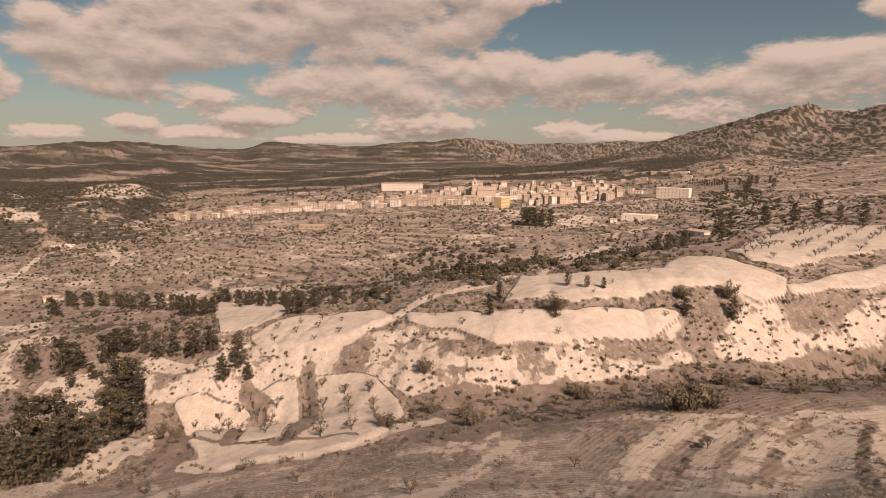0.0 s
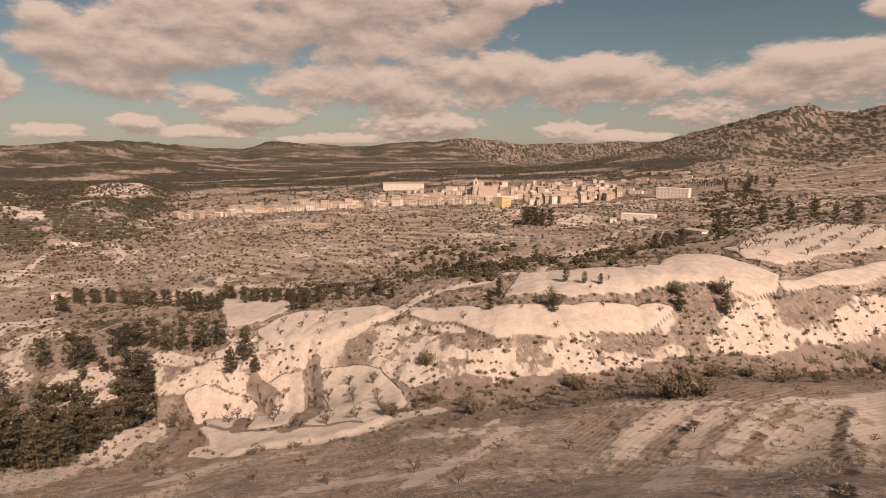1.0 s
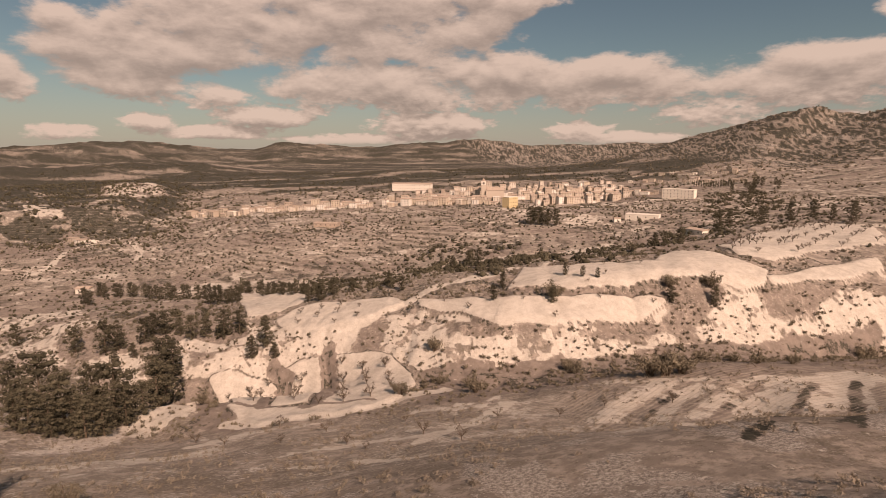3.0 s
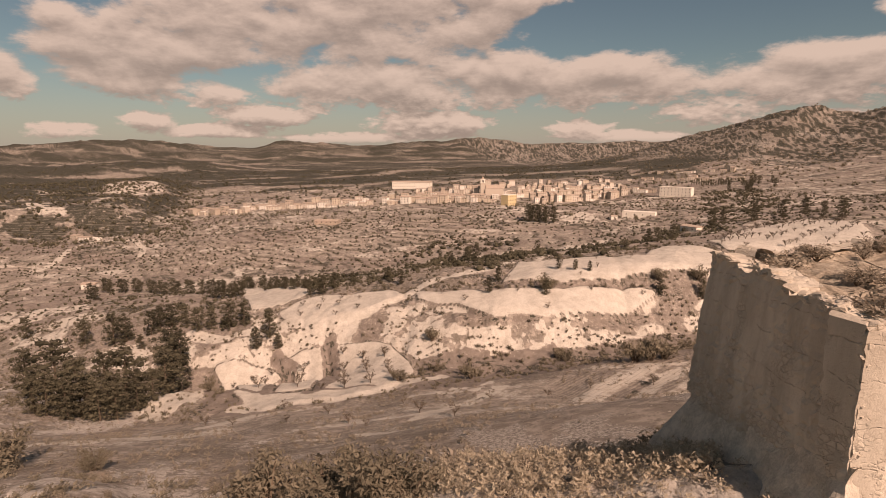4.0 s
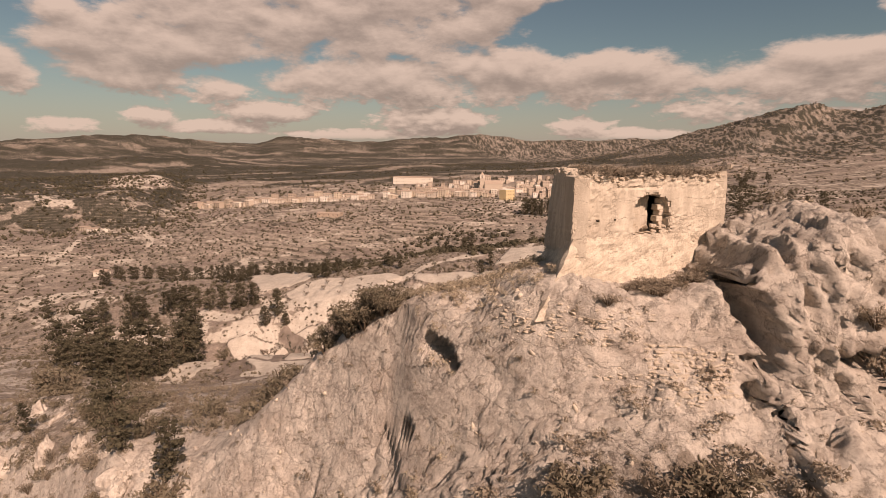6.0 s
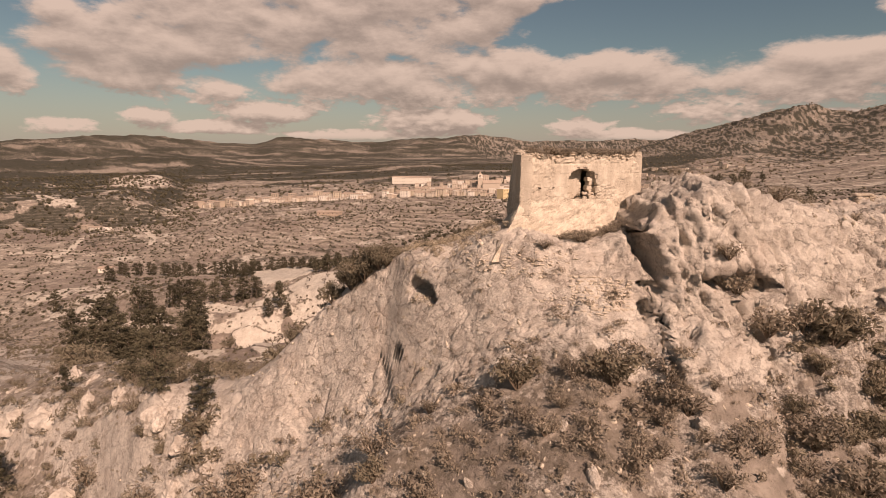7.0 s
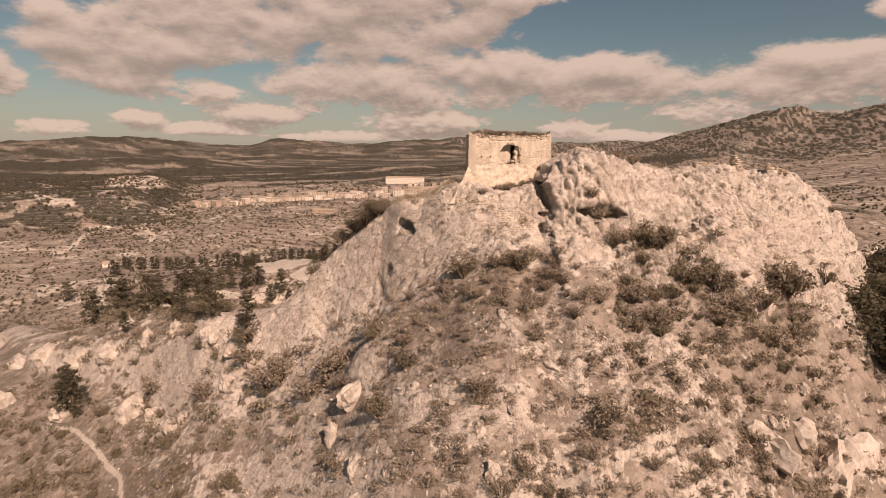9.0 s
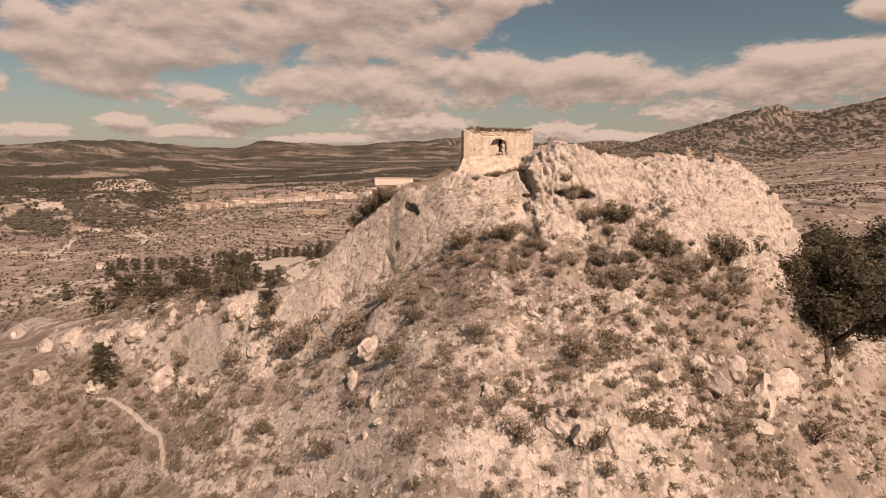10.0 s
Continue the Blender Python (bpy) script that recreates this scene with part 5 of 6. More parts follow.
# ---------------------------------------------------------------- plants
def pine_tree(seed, tall=14.0):
    rng, r = np.random.default_rng(seed), random.Random(seed)
    root = tagged(new("pine_tree"), "dark olive-green pine with a dense rounded crown on dry ground", "tree", group="pine trees of the valley")
    lean = r.uniform(-0.06, 0.06)
    spine = [(lean * tall * t * t, 0.3 * math.sin(3 * t + seed), tall * t - 0.6 * (t == 0)) for t in (0, 0.25, 0.5, 0.75, 0.95)]
    chunks = [tube(spine, [0.3, 0.25, 0.19, 0.12, 0.03])]
    cen, rad = [], []
    wide = r.uniform(0.25, 0.32)
    for k in range(36):
        t = 0.07 + 0.88 * (k + r.random()) / 36
        a = k * 2.4 + r.uniform(-0.6, 0.6)
        reach = tall * wide * math.sin(math.pi * (0.16 + 0.8 * t)) ** 0.65 * r.uniform(0.6, 1.12)
        base = Vector((lean * tall * t * t, 0, tall * t * 0.97))
        tip = base + Vector((math.cos(a) * reach, math.sin(a) * reach, r.uniform(-0.02, 0.05) * tall))
        if k % 2 == 0:
            chunks.append(tube([base, base.lerp(tip, 0.5) + Vector((0, 0, 0.2)), tip], [0.09, 0.06, 0.02], 3))
        cen.append(base.lerp(tip, 0.88))
        rad.append(tall * r.uniform(0.06, 0.11))
        cen.append(base.lerp(tip, 0.4))
        rad.append(tall * r.uniform(0.06, 0.09))
    part("trunk", mesh_of("trunk", *joined(chunks), M_BARK), None, root)
    cen, rad = np.array(cen), np.array(rad)
    v, f = merged(cores(rng, cen, rad, 0.8, 0.42), leaves(rng, cen, rad, 2600, tall * 0.0145, 0.8, 0.4))
    part("crown", mesh_of("crown", v, f, M_PINE), None, root)
    return root


def shrub(seed, mat, label, category="bush", count=420, name="shrub", squash=0.8, group="shrubs of the castle rock", leaf=0.043):
    """A shrub of unit height: twigs from the ground and a ragged leafy dome."""
    rng, r = np.random.default_rng(seed), random.Random(seed)
    root = tagged(new(name), label, category, group=group)
    chunks, cen, rad = [], [], []
    for k in range(11):
        a, reach = k * 2.4 + r.random(), 0.1 + 0.5 * math.sqrt(r.random())
        tip = Vector((math.cos(a) * reach, math.sin(a) * reach, (0.95 - 0.9 * reach * reach) * r.uniform(0.6, 1.0)))
        chunks.append(tube([(0, 0, -0.1), tip * 0.55 + Vector((0, 0, 0.08)), tip], [0.03, 0.02, 0.006], 4))
        cen.append(tip * 0.92)
        rad.append(r.uniform(0.16, 0.27))
        cen.append(tip * 0.6)
        rad.append(r.uniform(0.13, 0.22))
    part("stem", mesh_of("stem", *joined(chunks), M_BARK), None, root)
    cen, rad = np.array(cen), np.array(rad)
    v, f = leaves(rng, cen, rad, count, leaf, squash, 0.3, 0.7 if count < 5000 else 1.0)
    if count > 5000:
        v, f = merged(cores(rng, cen, rad, squash, 0.5), (v, f))
    v[:, 2] = np.maximum(v[:, 2], -0.05)
    part("foliage", mesh_of("foliage", v, f, mat), None, root)
    return root


def small_tree(seed, name, mat, label, group, count=170):
    """A young orchard tree of unit height."""
    rng, r = np.random.default_rng(seed), random.Random(seed)
    root = tagged(new(name), label, "tree", group=group)
    chunks, cen = [tube([(0, 0, -0.08), (0.02, 0, 0.3)], [0.035, 0.03], 5)], []
    for k in range(7):
        a = k * 2.4 + r.random()
        tip = Vector((math.cos(a) * r.uniform(0.25, 0.45), math.sin(a) * r.uniform(0.25, 0.45), r.uniform(0.6, 0.98)))
        chunks.append(tube([(0.02, 0, 0.28), tip * 0.6 + Vector((0, 0, 0.1)), tip], [0.025, 0.015, 0.005], 4))
        cen += [tip, tip * 0.75 + Vector((0, 0, 0.12))]
    part("trunk", mesh_of("trunk", *joined(chunks), M_BARK), None, root)
    v, f = leaves(rng, np.array(cen), np.full(len(cen), 0.17), count, 0.05, 0.8, 0.2)
    part("crown", mesh_of("crown", v, f, mat), None, root)
    return root


def plant(protos, places, size, spread=0.25, seed=0, sink=0.05):
    """Copies of the given plants at places (x, y), of about that size."""
    r = random.Random(seed)
    for x, y in places:
        s = size * (1 + r.uniform(-spread, spread))
        z, _ = GROUND.at(x, y)
        p = r.choice(protos)
        ob = copy_thing(p, pose(x, y, z - sink * s, 0, 0, r.uniform(0, 360)))
        ob.scale = (s * r.uniform(0.88, 1.15), s * r.uniform(0.88, 1.15), s)


def discard(protos):
    for p in protos:
        for o in (*p.children_recursive, p):
            bpy.data.objects.remove(o)


PINES = [pine_tree(k, 1.0 * 14) for k in (11, 12, 13, 14, 15)]
for p in PINES:
    p.scale = (1, 1, 1)


def pines(places, tall, seed, spread=0.2):
    plant(PINES, places, tall / 14.0, spread, seed, 0.3)


def plant_sized(protos, spots, seed, sink=0.05, unit=1.0):
    """Copies of the given plants at (x, y, height)."""
    r = random.Random(seed)
    for x, y, h in spots:
        z, _ = GROUND.at(x, y)
        k = h / unit
        ob = copy_thing(r.choice(protos), pose(x, y, z - sink * k, 0, 0, r.uniform(0, 360)))
        ob.scale = (k * r.uniform(0.9, 1.15), k * r.uniform(0.9, 1.15), k)


def pines_of(spots, seed):
    plant_sized(PINES, spots, seed, 0.3, 14.0)


# stands of pine, by their ground and height
pines_of([(-117, 126, 21.5), (-107, 120, 17.9), (-109, 134, 19.2), (-104, 135, 20.3), (-110, 171, 25.0), (-112, 182, 15.7), (-100, 149, 16.1), (-112, 115, 12.9)], 1)
pines_of([(-102, 120, 12.9), (-100, 134, 13.2), (-99, 140, 10.9), (-116, 116, 10.8), (-107, 115, 11.6), (-105, 120, 11.8), (-100, 124, 11.9), (-136, 139, 17.0)], 2)
pines_of([(-170, 212, 12.9), (-153, 206, 15.2), (-147, 206, 12.1), (-138, 209, 11.9), (-131, 213, 11.2), (-115, 203, 11.1), (-109, 203, 9.4), (-100, 200, 11.7), (-95, 203, 10.7), (-123, 210, 8.8), (-216, 237, 11.9), (-136, 213, 10.9), (-137, 199, 7.0), (-144, 197, 6.4), (-83, 183, 8.9), (-74, 182, 6.7), (-79, 187, 12.5)], 3)
pines_of([(-252, 337, 12.0), (-254, 356, 11.2), (-241, 353, 10.9), (-229, 350, 10.7), (-214, 342, 10.3), (-202, 334, 10.0), (-194, 335, 11.0), (-181, 327, 10.7), (-150, 284, 9.2), (-136, 267, 11.1), (-129, 264, 9.3), (-123, 263, 9.2), (-146, 335, 10.4), (-110, 271, 9.2), (-98, 255, 7.0), (-92, 250, 6.9), (-86, 251, 6.8), (-72, 223, 8.4), (-65, 219, 9.1), (-62, 227, 8.1), (-53, 225, 7.0), (-49, 245, 5.0), (-37, 225, 7.2), (-30, 214, 6.9)], 4)
pines_of([(-247, 334, 10.8), (-249, 353, 10.1), (-236, 350, 9.8), (-224, 347, 9.6), (-209, 339, 9.3), (-197, 331, 9.0), (-189, 332, 9.9), (-176, 324, 9.6), (-145, 281, 8.3), (-131, 264, 10.0), (-124, 261, 8.4), (-118, 260, 8.3), (-141, 332, 9.4), (-105, 268, 8.3), (-93, 252, 6.3), (-87, 247, 6.2), (-81, 248, 6.1), (-67, 220, 7.6)], 5)
pines_of([(10, 196, 7.2), (5, 177, 6.0), (25, 173, 6.7), (33, 193, 5.1), (66, 176, 6.4), (81, 176, 8.0), (3, 354, 10.2), (-9, 265, 7.6), (43, 185, 4.1), (38, 187, 4.2)], 6)
pines_of([(-35, 14.2, 7.5), (-29, 11.2, 5.2), (-61, 21, 8.5), (-64, 24, 8.0), (-45.5, 27, 5.0), (-57.5, 31, 4.2)], 7)
pines([(103, 277), (103, 291), (114, 285), (2, 340), (4, 257)], 10, 8)
pines([(64, 493), (71, 491), (78, 485), (86, 485), (68, 500), (80, 496), (75, 502)], 17, 6)
pines([(220, 305), (235, 343), (226, 372), (200, 361), (242, 372), (448, 844), (463, 825), (453, 766), (390, 722), (194, 390), (185, 387), (430, 800), (470, 850), (480, 820), (445, 815), (415, 760), (400, 790)], 14, 7)
discard(PINES)

DRY = [shrub(k, M_BUSH, "grey-brown dry shrub growing between limestone rocks", name="dry_shrub", count=520, leaf=0.055) for k in (21, 22, 23, 24)]
GREEN = [shrub(k, M_GREENBUSH, "dark olive-green evergreen shrub on the rocky slope", name="evergreen_shrub", count=680, leaf=0.057) for k in (31, 32, 33)]

LUSH = [shrub(k, M_GREENBUSH, "large olive-green evergreen shrub behind the crest", name="evergreen_shrub", count=2200, leaf=0.037) for k in (37, 38, 39)]

# the larger evergreen shrubs and those that mark the rock
plant_sized(GREEN, [(-0.9, -7.3, 2.5), (4.1, -9.1, 2.6), (16.8, -7.6, 3.0), (17.6, -7.4, 2.4), (-9.6, -7.5, 1.9), (19.2, -8.8, 2.6), (21.0, -8.6, 2.2), (22.8, -8.8, 2.4), (29.4, -6.8, 4.4), (30.6, -6.2, 3.6),
                    (-27.9, 8.0, 3.4), (-6.4, -12.1, 2.3), (-8.2, -14.6, 2.6), (5.0, -23.9, 1.9), (9.6, -27.0, 1.6), (9.1, -20.8, 1.8), (45.0, -6.0, 3.6), (-28.6, 9.6, 3.6)], 1)
plant_sized(DRY, [(12.0, -6.1, 1.9), (11.2, -6.2, 1.4), (7.6, -10.8, 1.7), (6.2, -11.0, 1.5), (13.9, -11.5, 2.2), (14.9, -13.5, 2.2), (9.2, -12.6, 1.6), (21.7, -11.2, 2.8), (23.4, -10.4, 2.2), (-23.7, 3.4, 4.4), (-22.0, 2.4, 3.6),
                  (-15.1, -3.3, 3.6), (-16.9, -4.0, 3.4), (-13.6, -3.8, 2.8), (-34.2, 8.3, 3.4), (-46.5, 18.1, 3.6), (-0.1, -18.2, 1.6), (3.2, -25.7, 2.6), (36.5, -15.9, 3.6), (-6.3, -4.8, 1.2), (26.5, -9.6, 2.6), (2.0, -8.4, 1.6), (-3.0, -7.0, 1.3)], 2)
plant_sized(LUSH, [(-27.4, 37.5, 7.7), (-15.5, 9.2, 2.5), (-13.5, 7.8, 2.5), (-12.2, 6.8, 3.0), (-10.8, 6.0, 2.8), (-10.1, 5.5, 2.0), (-77.1, 62.2, 8.4), (-57.6, 55.1, 4.0)], 2)
plant(LUSH, [(-30, 41.8), (-29.6, 44.4), (-41, 25), (-45.9, 27.3)], 3.4, 0.25, 2)
plant_sized(LUSH, [(3.1, 15.6, 3.4), (4.7, 17.1, 3.6), (1.7, 16.2, 2.4), (8.5, 12.5, 3.0), (10.5, 14, 3.0)], 3)
plant_sized(GREEN, [(37, 115, 7.1), (40, 113, 7.1), (43, 113, 5.7), (-3, 130, 4.6), (25, 147, 4.6), (27, 145, 4.6), (63, 118, 3.7), (73, 146, 3.5), (72, 119, 3.0), (114, 158, 4.4), (128, 168, 6.4), (64, 147, 4.9), (-1, 136, 3.2)], 3)
plant(GREEN, [(-4, 140), (-13, 145), (-24, 137), (-85, 147), (-93, 168), (25, 177), (67, 181), (82, 182), (81, 262), (-15, 161)], 5.5, 0.3, 4)
plant(DRY, [(13.6, -6.9), (-10.1, -4.0), (-6.4, -10.0), (0.0, -18.2), (9.3, -20.7), (30, -9), (27, -11), (15.4, -7.0), (22, -9)], 2.0, 0.3, 5)


def by_tower(x, y):
    u, v = x + 0.33, y + 1.1
    return -0.9 < u * 0.94 + v * 0.342 - 0.41 * (v * 0.94 - u * 0.342) < 9.9 and -1.2 < v * 0.94 - u * 0.342 < 7.2


def bare_rock(x, y):
    """Whether a spot lies on the naked rock of the crag."""
    d = crag(x, y)[1]
    return (d > 0.4) & (d < np.interp(x, FOOT_X, FOOT_D) - 0.3) & (x > -33) & (x < 42)


def on_rock(seed, count, box_lo, box_hi, steepest, gap):
    """Random spots on the rock that are flat enough, no nearer to each other than gap."""
    r, out = random.Random(seed), []
    while count > 0 and len(out) < 4000:
        count -= 1
        x, y = r.uniform(box_lo[0], box_hi[0]), r.uniform(box_lo[1], box_hi[1])
        z, n = GROUND.at(x, y)
        if abs(n.z) < steepest or by_tower(x, y) or bool(bare_rock(np.array([x]), np.array([y]))[0]) and r.random() < 0.88:
            continue
        if -9 < x < 0.5 and -0.5 < y < 11 and r.random() < 0.85:
            continue
        if any((x - a) ** 2 + (y - b) ** 2 < gap * gap for a, b in out[-220:]):
            continue
        if float(along(np.array([x]), np.array([y]), TRACKS["foot_path"], 0.4)[0]) > 0:
            continue
        out.append((x, y))
    return out


plant(DRY, on_rock(41, 330, (-2, -24), (34, -7), 0.55, 1.0)[:70], 1.15, 0.45, 6)
plant(DRY, on_rock(42, 420, (-75, -34), (50, 26), 0.45, 1.6)[:66], 1.2, 0.5, 7)
plant(GREEN, on_rock(43, 160, (-75, -34), (50, 24), 0.45, 2.0)[:30], 1.35, 0.45, 8)
plant(DRY, on_rock(46, 330, (-82, -10), (-24, 48), 0.35, 2.0)[:75], 1.5, 0.4, 13)
plant(GREEN, on_rock(47, 200, (13, -15), (32, -7), 0.3, 1.5)[:34], 1.25, 0.4, 14)
plant(GREEN, on_rock(48, 330, (-75, -24), (-12, 20), 0.3, 2.6)[:62], 1.8, 0.4, 15)
plant(DRY, on_rock(44, 60, (10, -3), (40, 14), 0.6, 1.4)[:26], 1.0, 0.4, 9)
plant(DRY, on_rock(45, 60, (-9, 0.5), (-0.4, 9), 0.5, 1.0)[:4], 0.7, 0.35, 10)


def tower_shrubs():
    """Dry shrubs on the earth roof and along the tower's foot."""
    r = random.Random(8)
    for k in range(60):
        b = r.choice((r.uniform(0.2, 0.6), r.uniform(0.4, TOWER_D - 0.6)))
        a = 0.41 * b + r.uniform(0.5, TOWER_L - 0.6)
        if 2.9 < a < 6.4 and 0.7 < b < 1.8:
            b = 0.3
        p = on_tower(a, b, TOWER_TOP - 0.2)
        s = r.uniform(0.45, 0.85) if a > 3.5 else r.uniform(0.6, 1.05)
        ob = copy_thing(r.choice(DRY), pose(p.x, p.y, p.z, 0, 0, r.uniform(0, 360)))
        ob.scale = (s * 1.25, s * 1.25, s * 0.8)
        tagged(ob, "dry grey-brown shrub on the earth roof of the ruin", group="shrubs on the tower")
    for k in range(16):
        p = on_tower(r.uniform(0.5, 6.5), r.uniform(-3.0, -1.2), 0)
        z, _ = GROUND.at(p.x, p.y)
        s = r.uniform(0.6, 1.0)
        copy_thing(r.choice(DRY), pose(p.x, p.y, z - 0.05, 0, 0, r.uniform(0, 360))).scale = (s * 1.2, s * 1.2, s * 0.8)


tower_shrubs()
BROAD = [shrub(k, M_PINE, "broad dense dark pine on the flank of the rock", "tree", 13000, "broad_pine", 0.8, "pines on the rock", 0.017) for k in (35, 36)]
plant(BROAD, [(46.5, -2.5), (52, 3), (58, 8)], 13.5, 0.1, 11, 0.08)
discard(DRY + GREEN + LUSH + BROAD)

# low scrub, dry grass and loose stones too many to count
rng = np.random.default_rng(5)


def rough_spots(count, lo, hi):
    xy = rng.random((count, 2)) * (np.array(hi) - lo) + lo
    return xy


def rock_points(count, lo, hi, steepest=0.4):
    out = []
    for x, y in rough_spots(count, lo, hi):
        if by_tower(x, y):
            continue
        z, n = GROUND.at(x, y)
        if abs(n.z) > steepest and not (5 < x < 18 and -7.5 < y < 0.5):
            out.append((x, y, z))
    return np.array(out)


def clump(seed, n, size, squash=0.8, core=0.0):
    """A small ragged bush of leaf tufts."""
    g = np.random.default_rng(seed)
    c = g.normal(size=(4, 3)) * np.array([0.22, 0.22, 0.08]) + np.array([0, 0, 0.3])
    rad = np.array([0.42, 0.36, 0.33, 0.3])
    v, f = leaves(g, c, rad, n, size, squash, 0.15 if core == 0 else 0.75, 0.75 if core == 0 else 1.0)
    if core:
        tips = np.array([(1, 0, 0), (-1, 0, 0), (0, 1, 0), (0, -1, 0), (0, 0, 1), (0, 0, -1)]) * 0.56 * core * (0.75 + 0.5 * g.random((6, 1)))
        tri = np.array([(0, 2, 4), (2, 1, 4), (1, 3, 4), (3, 0, 4), (2, 0, 5), (1, 2, 5), (3, 1, 5), (0, 3, 5)])
        v, f = merged((tips + c[0], tri), (v, f))
    v[:, 2] = np.maximum(v[:, 2], -0.1)
    return v, f


for k, (count, lo, hi, size, tufts, mat, nm, thin) in enumerate((
        (4200, (-92, -40), (58, 34), 0.95, 70, M_BUSH, "low_scrub", 0.25), (1000, (-9, -25), (33, -4), 0.8, 92, M_BUSH, "low_scrub", 0.1), (1700, (-9, -1.5), (0.0, 11), 0.7, 40, M_STRAW, "dry_grass", 0.0),
        (1500, (12, -40), (62, -6), 1.1, 70, M_GREENBUSH, "low_scrub", 0.2), (1700, (-95, -38), (-12, 46), 1.5, 92, M_GREENBUSH, "low_scrub", 0.25),
        (6500, (-92, -40), (58, 34), 0.55, 20, M_BUSH, "small_scrub", 0.05), (3000, (-90, -40), (60, 34), 0.36, 18, M_STRAW, "dry_grass", 0.1))):
    pts = rock_points(count, lo, hi, 0.32)
    # thinner where the rock is bare
    if nm != "dry_grass":
        pts = pts[~((pts[:, 0] > -9) & (pts[:, 0] < 0.5) & (pts[:, 1] > -0.5) & (pts[:, 1] < 11)) | (rng.random(len(pts)) < 0.2)]
    pts = pts[~bare_rock(pts[:, 0], pts[:, 1]) | (rng.random(len(pts)) < (0.3 if size < 1 else 0.06))]
    patch = fbm(pts[:, 0] * 0.16, pts[:, 1] * 0.16, 3, 301 + k)
    pts = pts[(0.6 * patch + 0.6 * rng.random(len(pts)) > thin) & (along(pts[:, 0], pts[:, 1], TRACKS["foot_path"], 0.5) < 0.2)]
    v, f = clump(50 + k, tufts, {92: 0.1, 70: 0.115, 40: 0.07, 20: 0.16, 18: 0.13}[tufts], 0.75)
    grass = nm == "dry_grass"
    scatter_stuff(nm, v, f, pts, size * (0.5 + rng.random(len(pts)) ** 1.5), rng.random(len(pts)) * 6.28, mat, "dry straw-coloured grass tufts" if grass else "low dry grey-brown scrub between the stones", "grass" if grass else "scrub")

face = []
while len(face) < 620:
    place, normal = GROUND.face(rng.uniform(-32, 44), rng.uniform(-14, 6))
    if place and place.y < 12 and not (-1 < place.x < 10 and place.z > 3.2):
        face.append(tuple(place))
face = np.array(face)
v, f = clump(58, 48, 0.1)
scatter_stuff("cliff_tufts", v, f, face, 0.22 + 0.5 * rng.random(len(face)) ** 2, rng.random(len(face)) * 6.28, M_BUSH, "small dry tufts rooted in cracks of the cliff", "scrub")

pts = rock_points(6000, (-70, -40), (50, 14), 0.45)
ico = stone_mesh("loose_stone", 77, M_STONE, 0.6, 8)
sv = np.array([tuple(v.co) for v in ico.vertices])
sf = np.array([tuple(p.vertices) for p in ico.polygons if len(p.vertices) == 3])
scatter_stuff("loose_stones", sv, sf, pts, 0.13 + 0.42 * rng.random(len(pts)) ** 3, rng.random(len(pts)) * 6.28, M_STONE, "loose pale limestone scree stones", "stones")


# boulders and slabs standing out of the slope
def boulder(seed, stretch, fine=3):
    bm = bmesh.new()
    bmesh.ops.create_icosphere(bm, subdivisions=fine, radius=1.0)
    for v in bm.verts:
        p = v.co.copy()
        n = noise.fractal(p * 0.9 + Vector((seed, 0, 0)), 0.9, 2.1, 5) * 0.32 + noise.cell(p * 1.6 + Vector((seed * 3, 0, 0))) * (0.12 if fine < 4 else 0.0) + (noise.fractal(p * 4 + Vector((0, seed, 0)), 0.7, 2.2, 5) * 0.13 if fine > 2 else 0.0)
        q = p * (0.85 + n)
        v.co = Vector((q.x * stretch[0], q.y * stretch[1], q.z * stretch[2]))
    me = bpy.data.meshes.new("boulder")
    bm.to_mesh(me)
    bm.free()
    me.materials.append(M_BOULDER)
    return me


B_KINDS = [boulder(k, st) for k, st in ((3, (0.8, 0.6, 0.9)), (8, (1.0, 0.7, 0.7)), (15, (0.6, 0.5, 1.0)), (21, (1.2, 0.8, 0.6)), (44, (0.7, 0.9, 0.8)))]
LIP = boulder(27, (1.0, 0.8, 0.85), 4)
LIP_B = boulder(33, (1.15, 0.7, 0.62), 4)
r_b = random.Random(12)
for k in range(15):
    x = -24 - 4.6 * k + r_b.uniform(-1.5, 1.5)
    y = float(soft_interp(np.array([x]), CREST_X, CREST_Y)[0]) - r_b.uniform(4.0, 9.0)
    z, n = GROUND.at(x, y)
    ob = tagged(new("rock_outcrop", r_b.choice((LIP, LIP_B))), "ragged pale limestone outcrop along the lower ridge", "rock", group="rock masses of the crag")
    s = r_b.uniform(1.2, 2.3)
    ob.matrix_world = pose(x, y, z - 0.8, r_b.uniform(-20, 20), r_b.uniform(-25, 25), r_b.uniform(0, 360)) @ Matrix.Diagonal((s, s * 0.8, s * 1.1, 1))
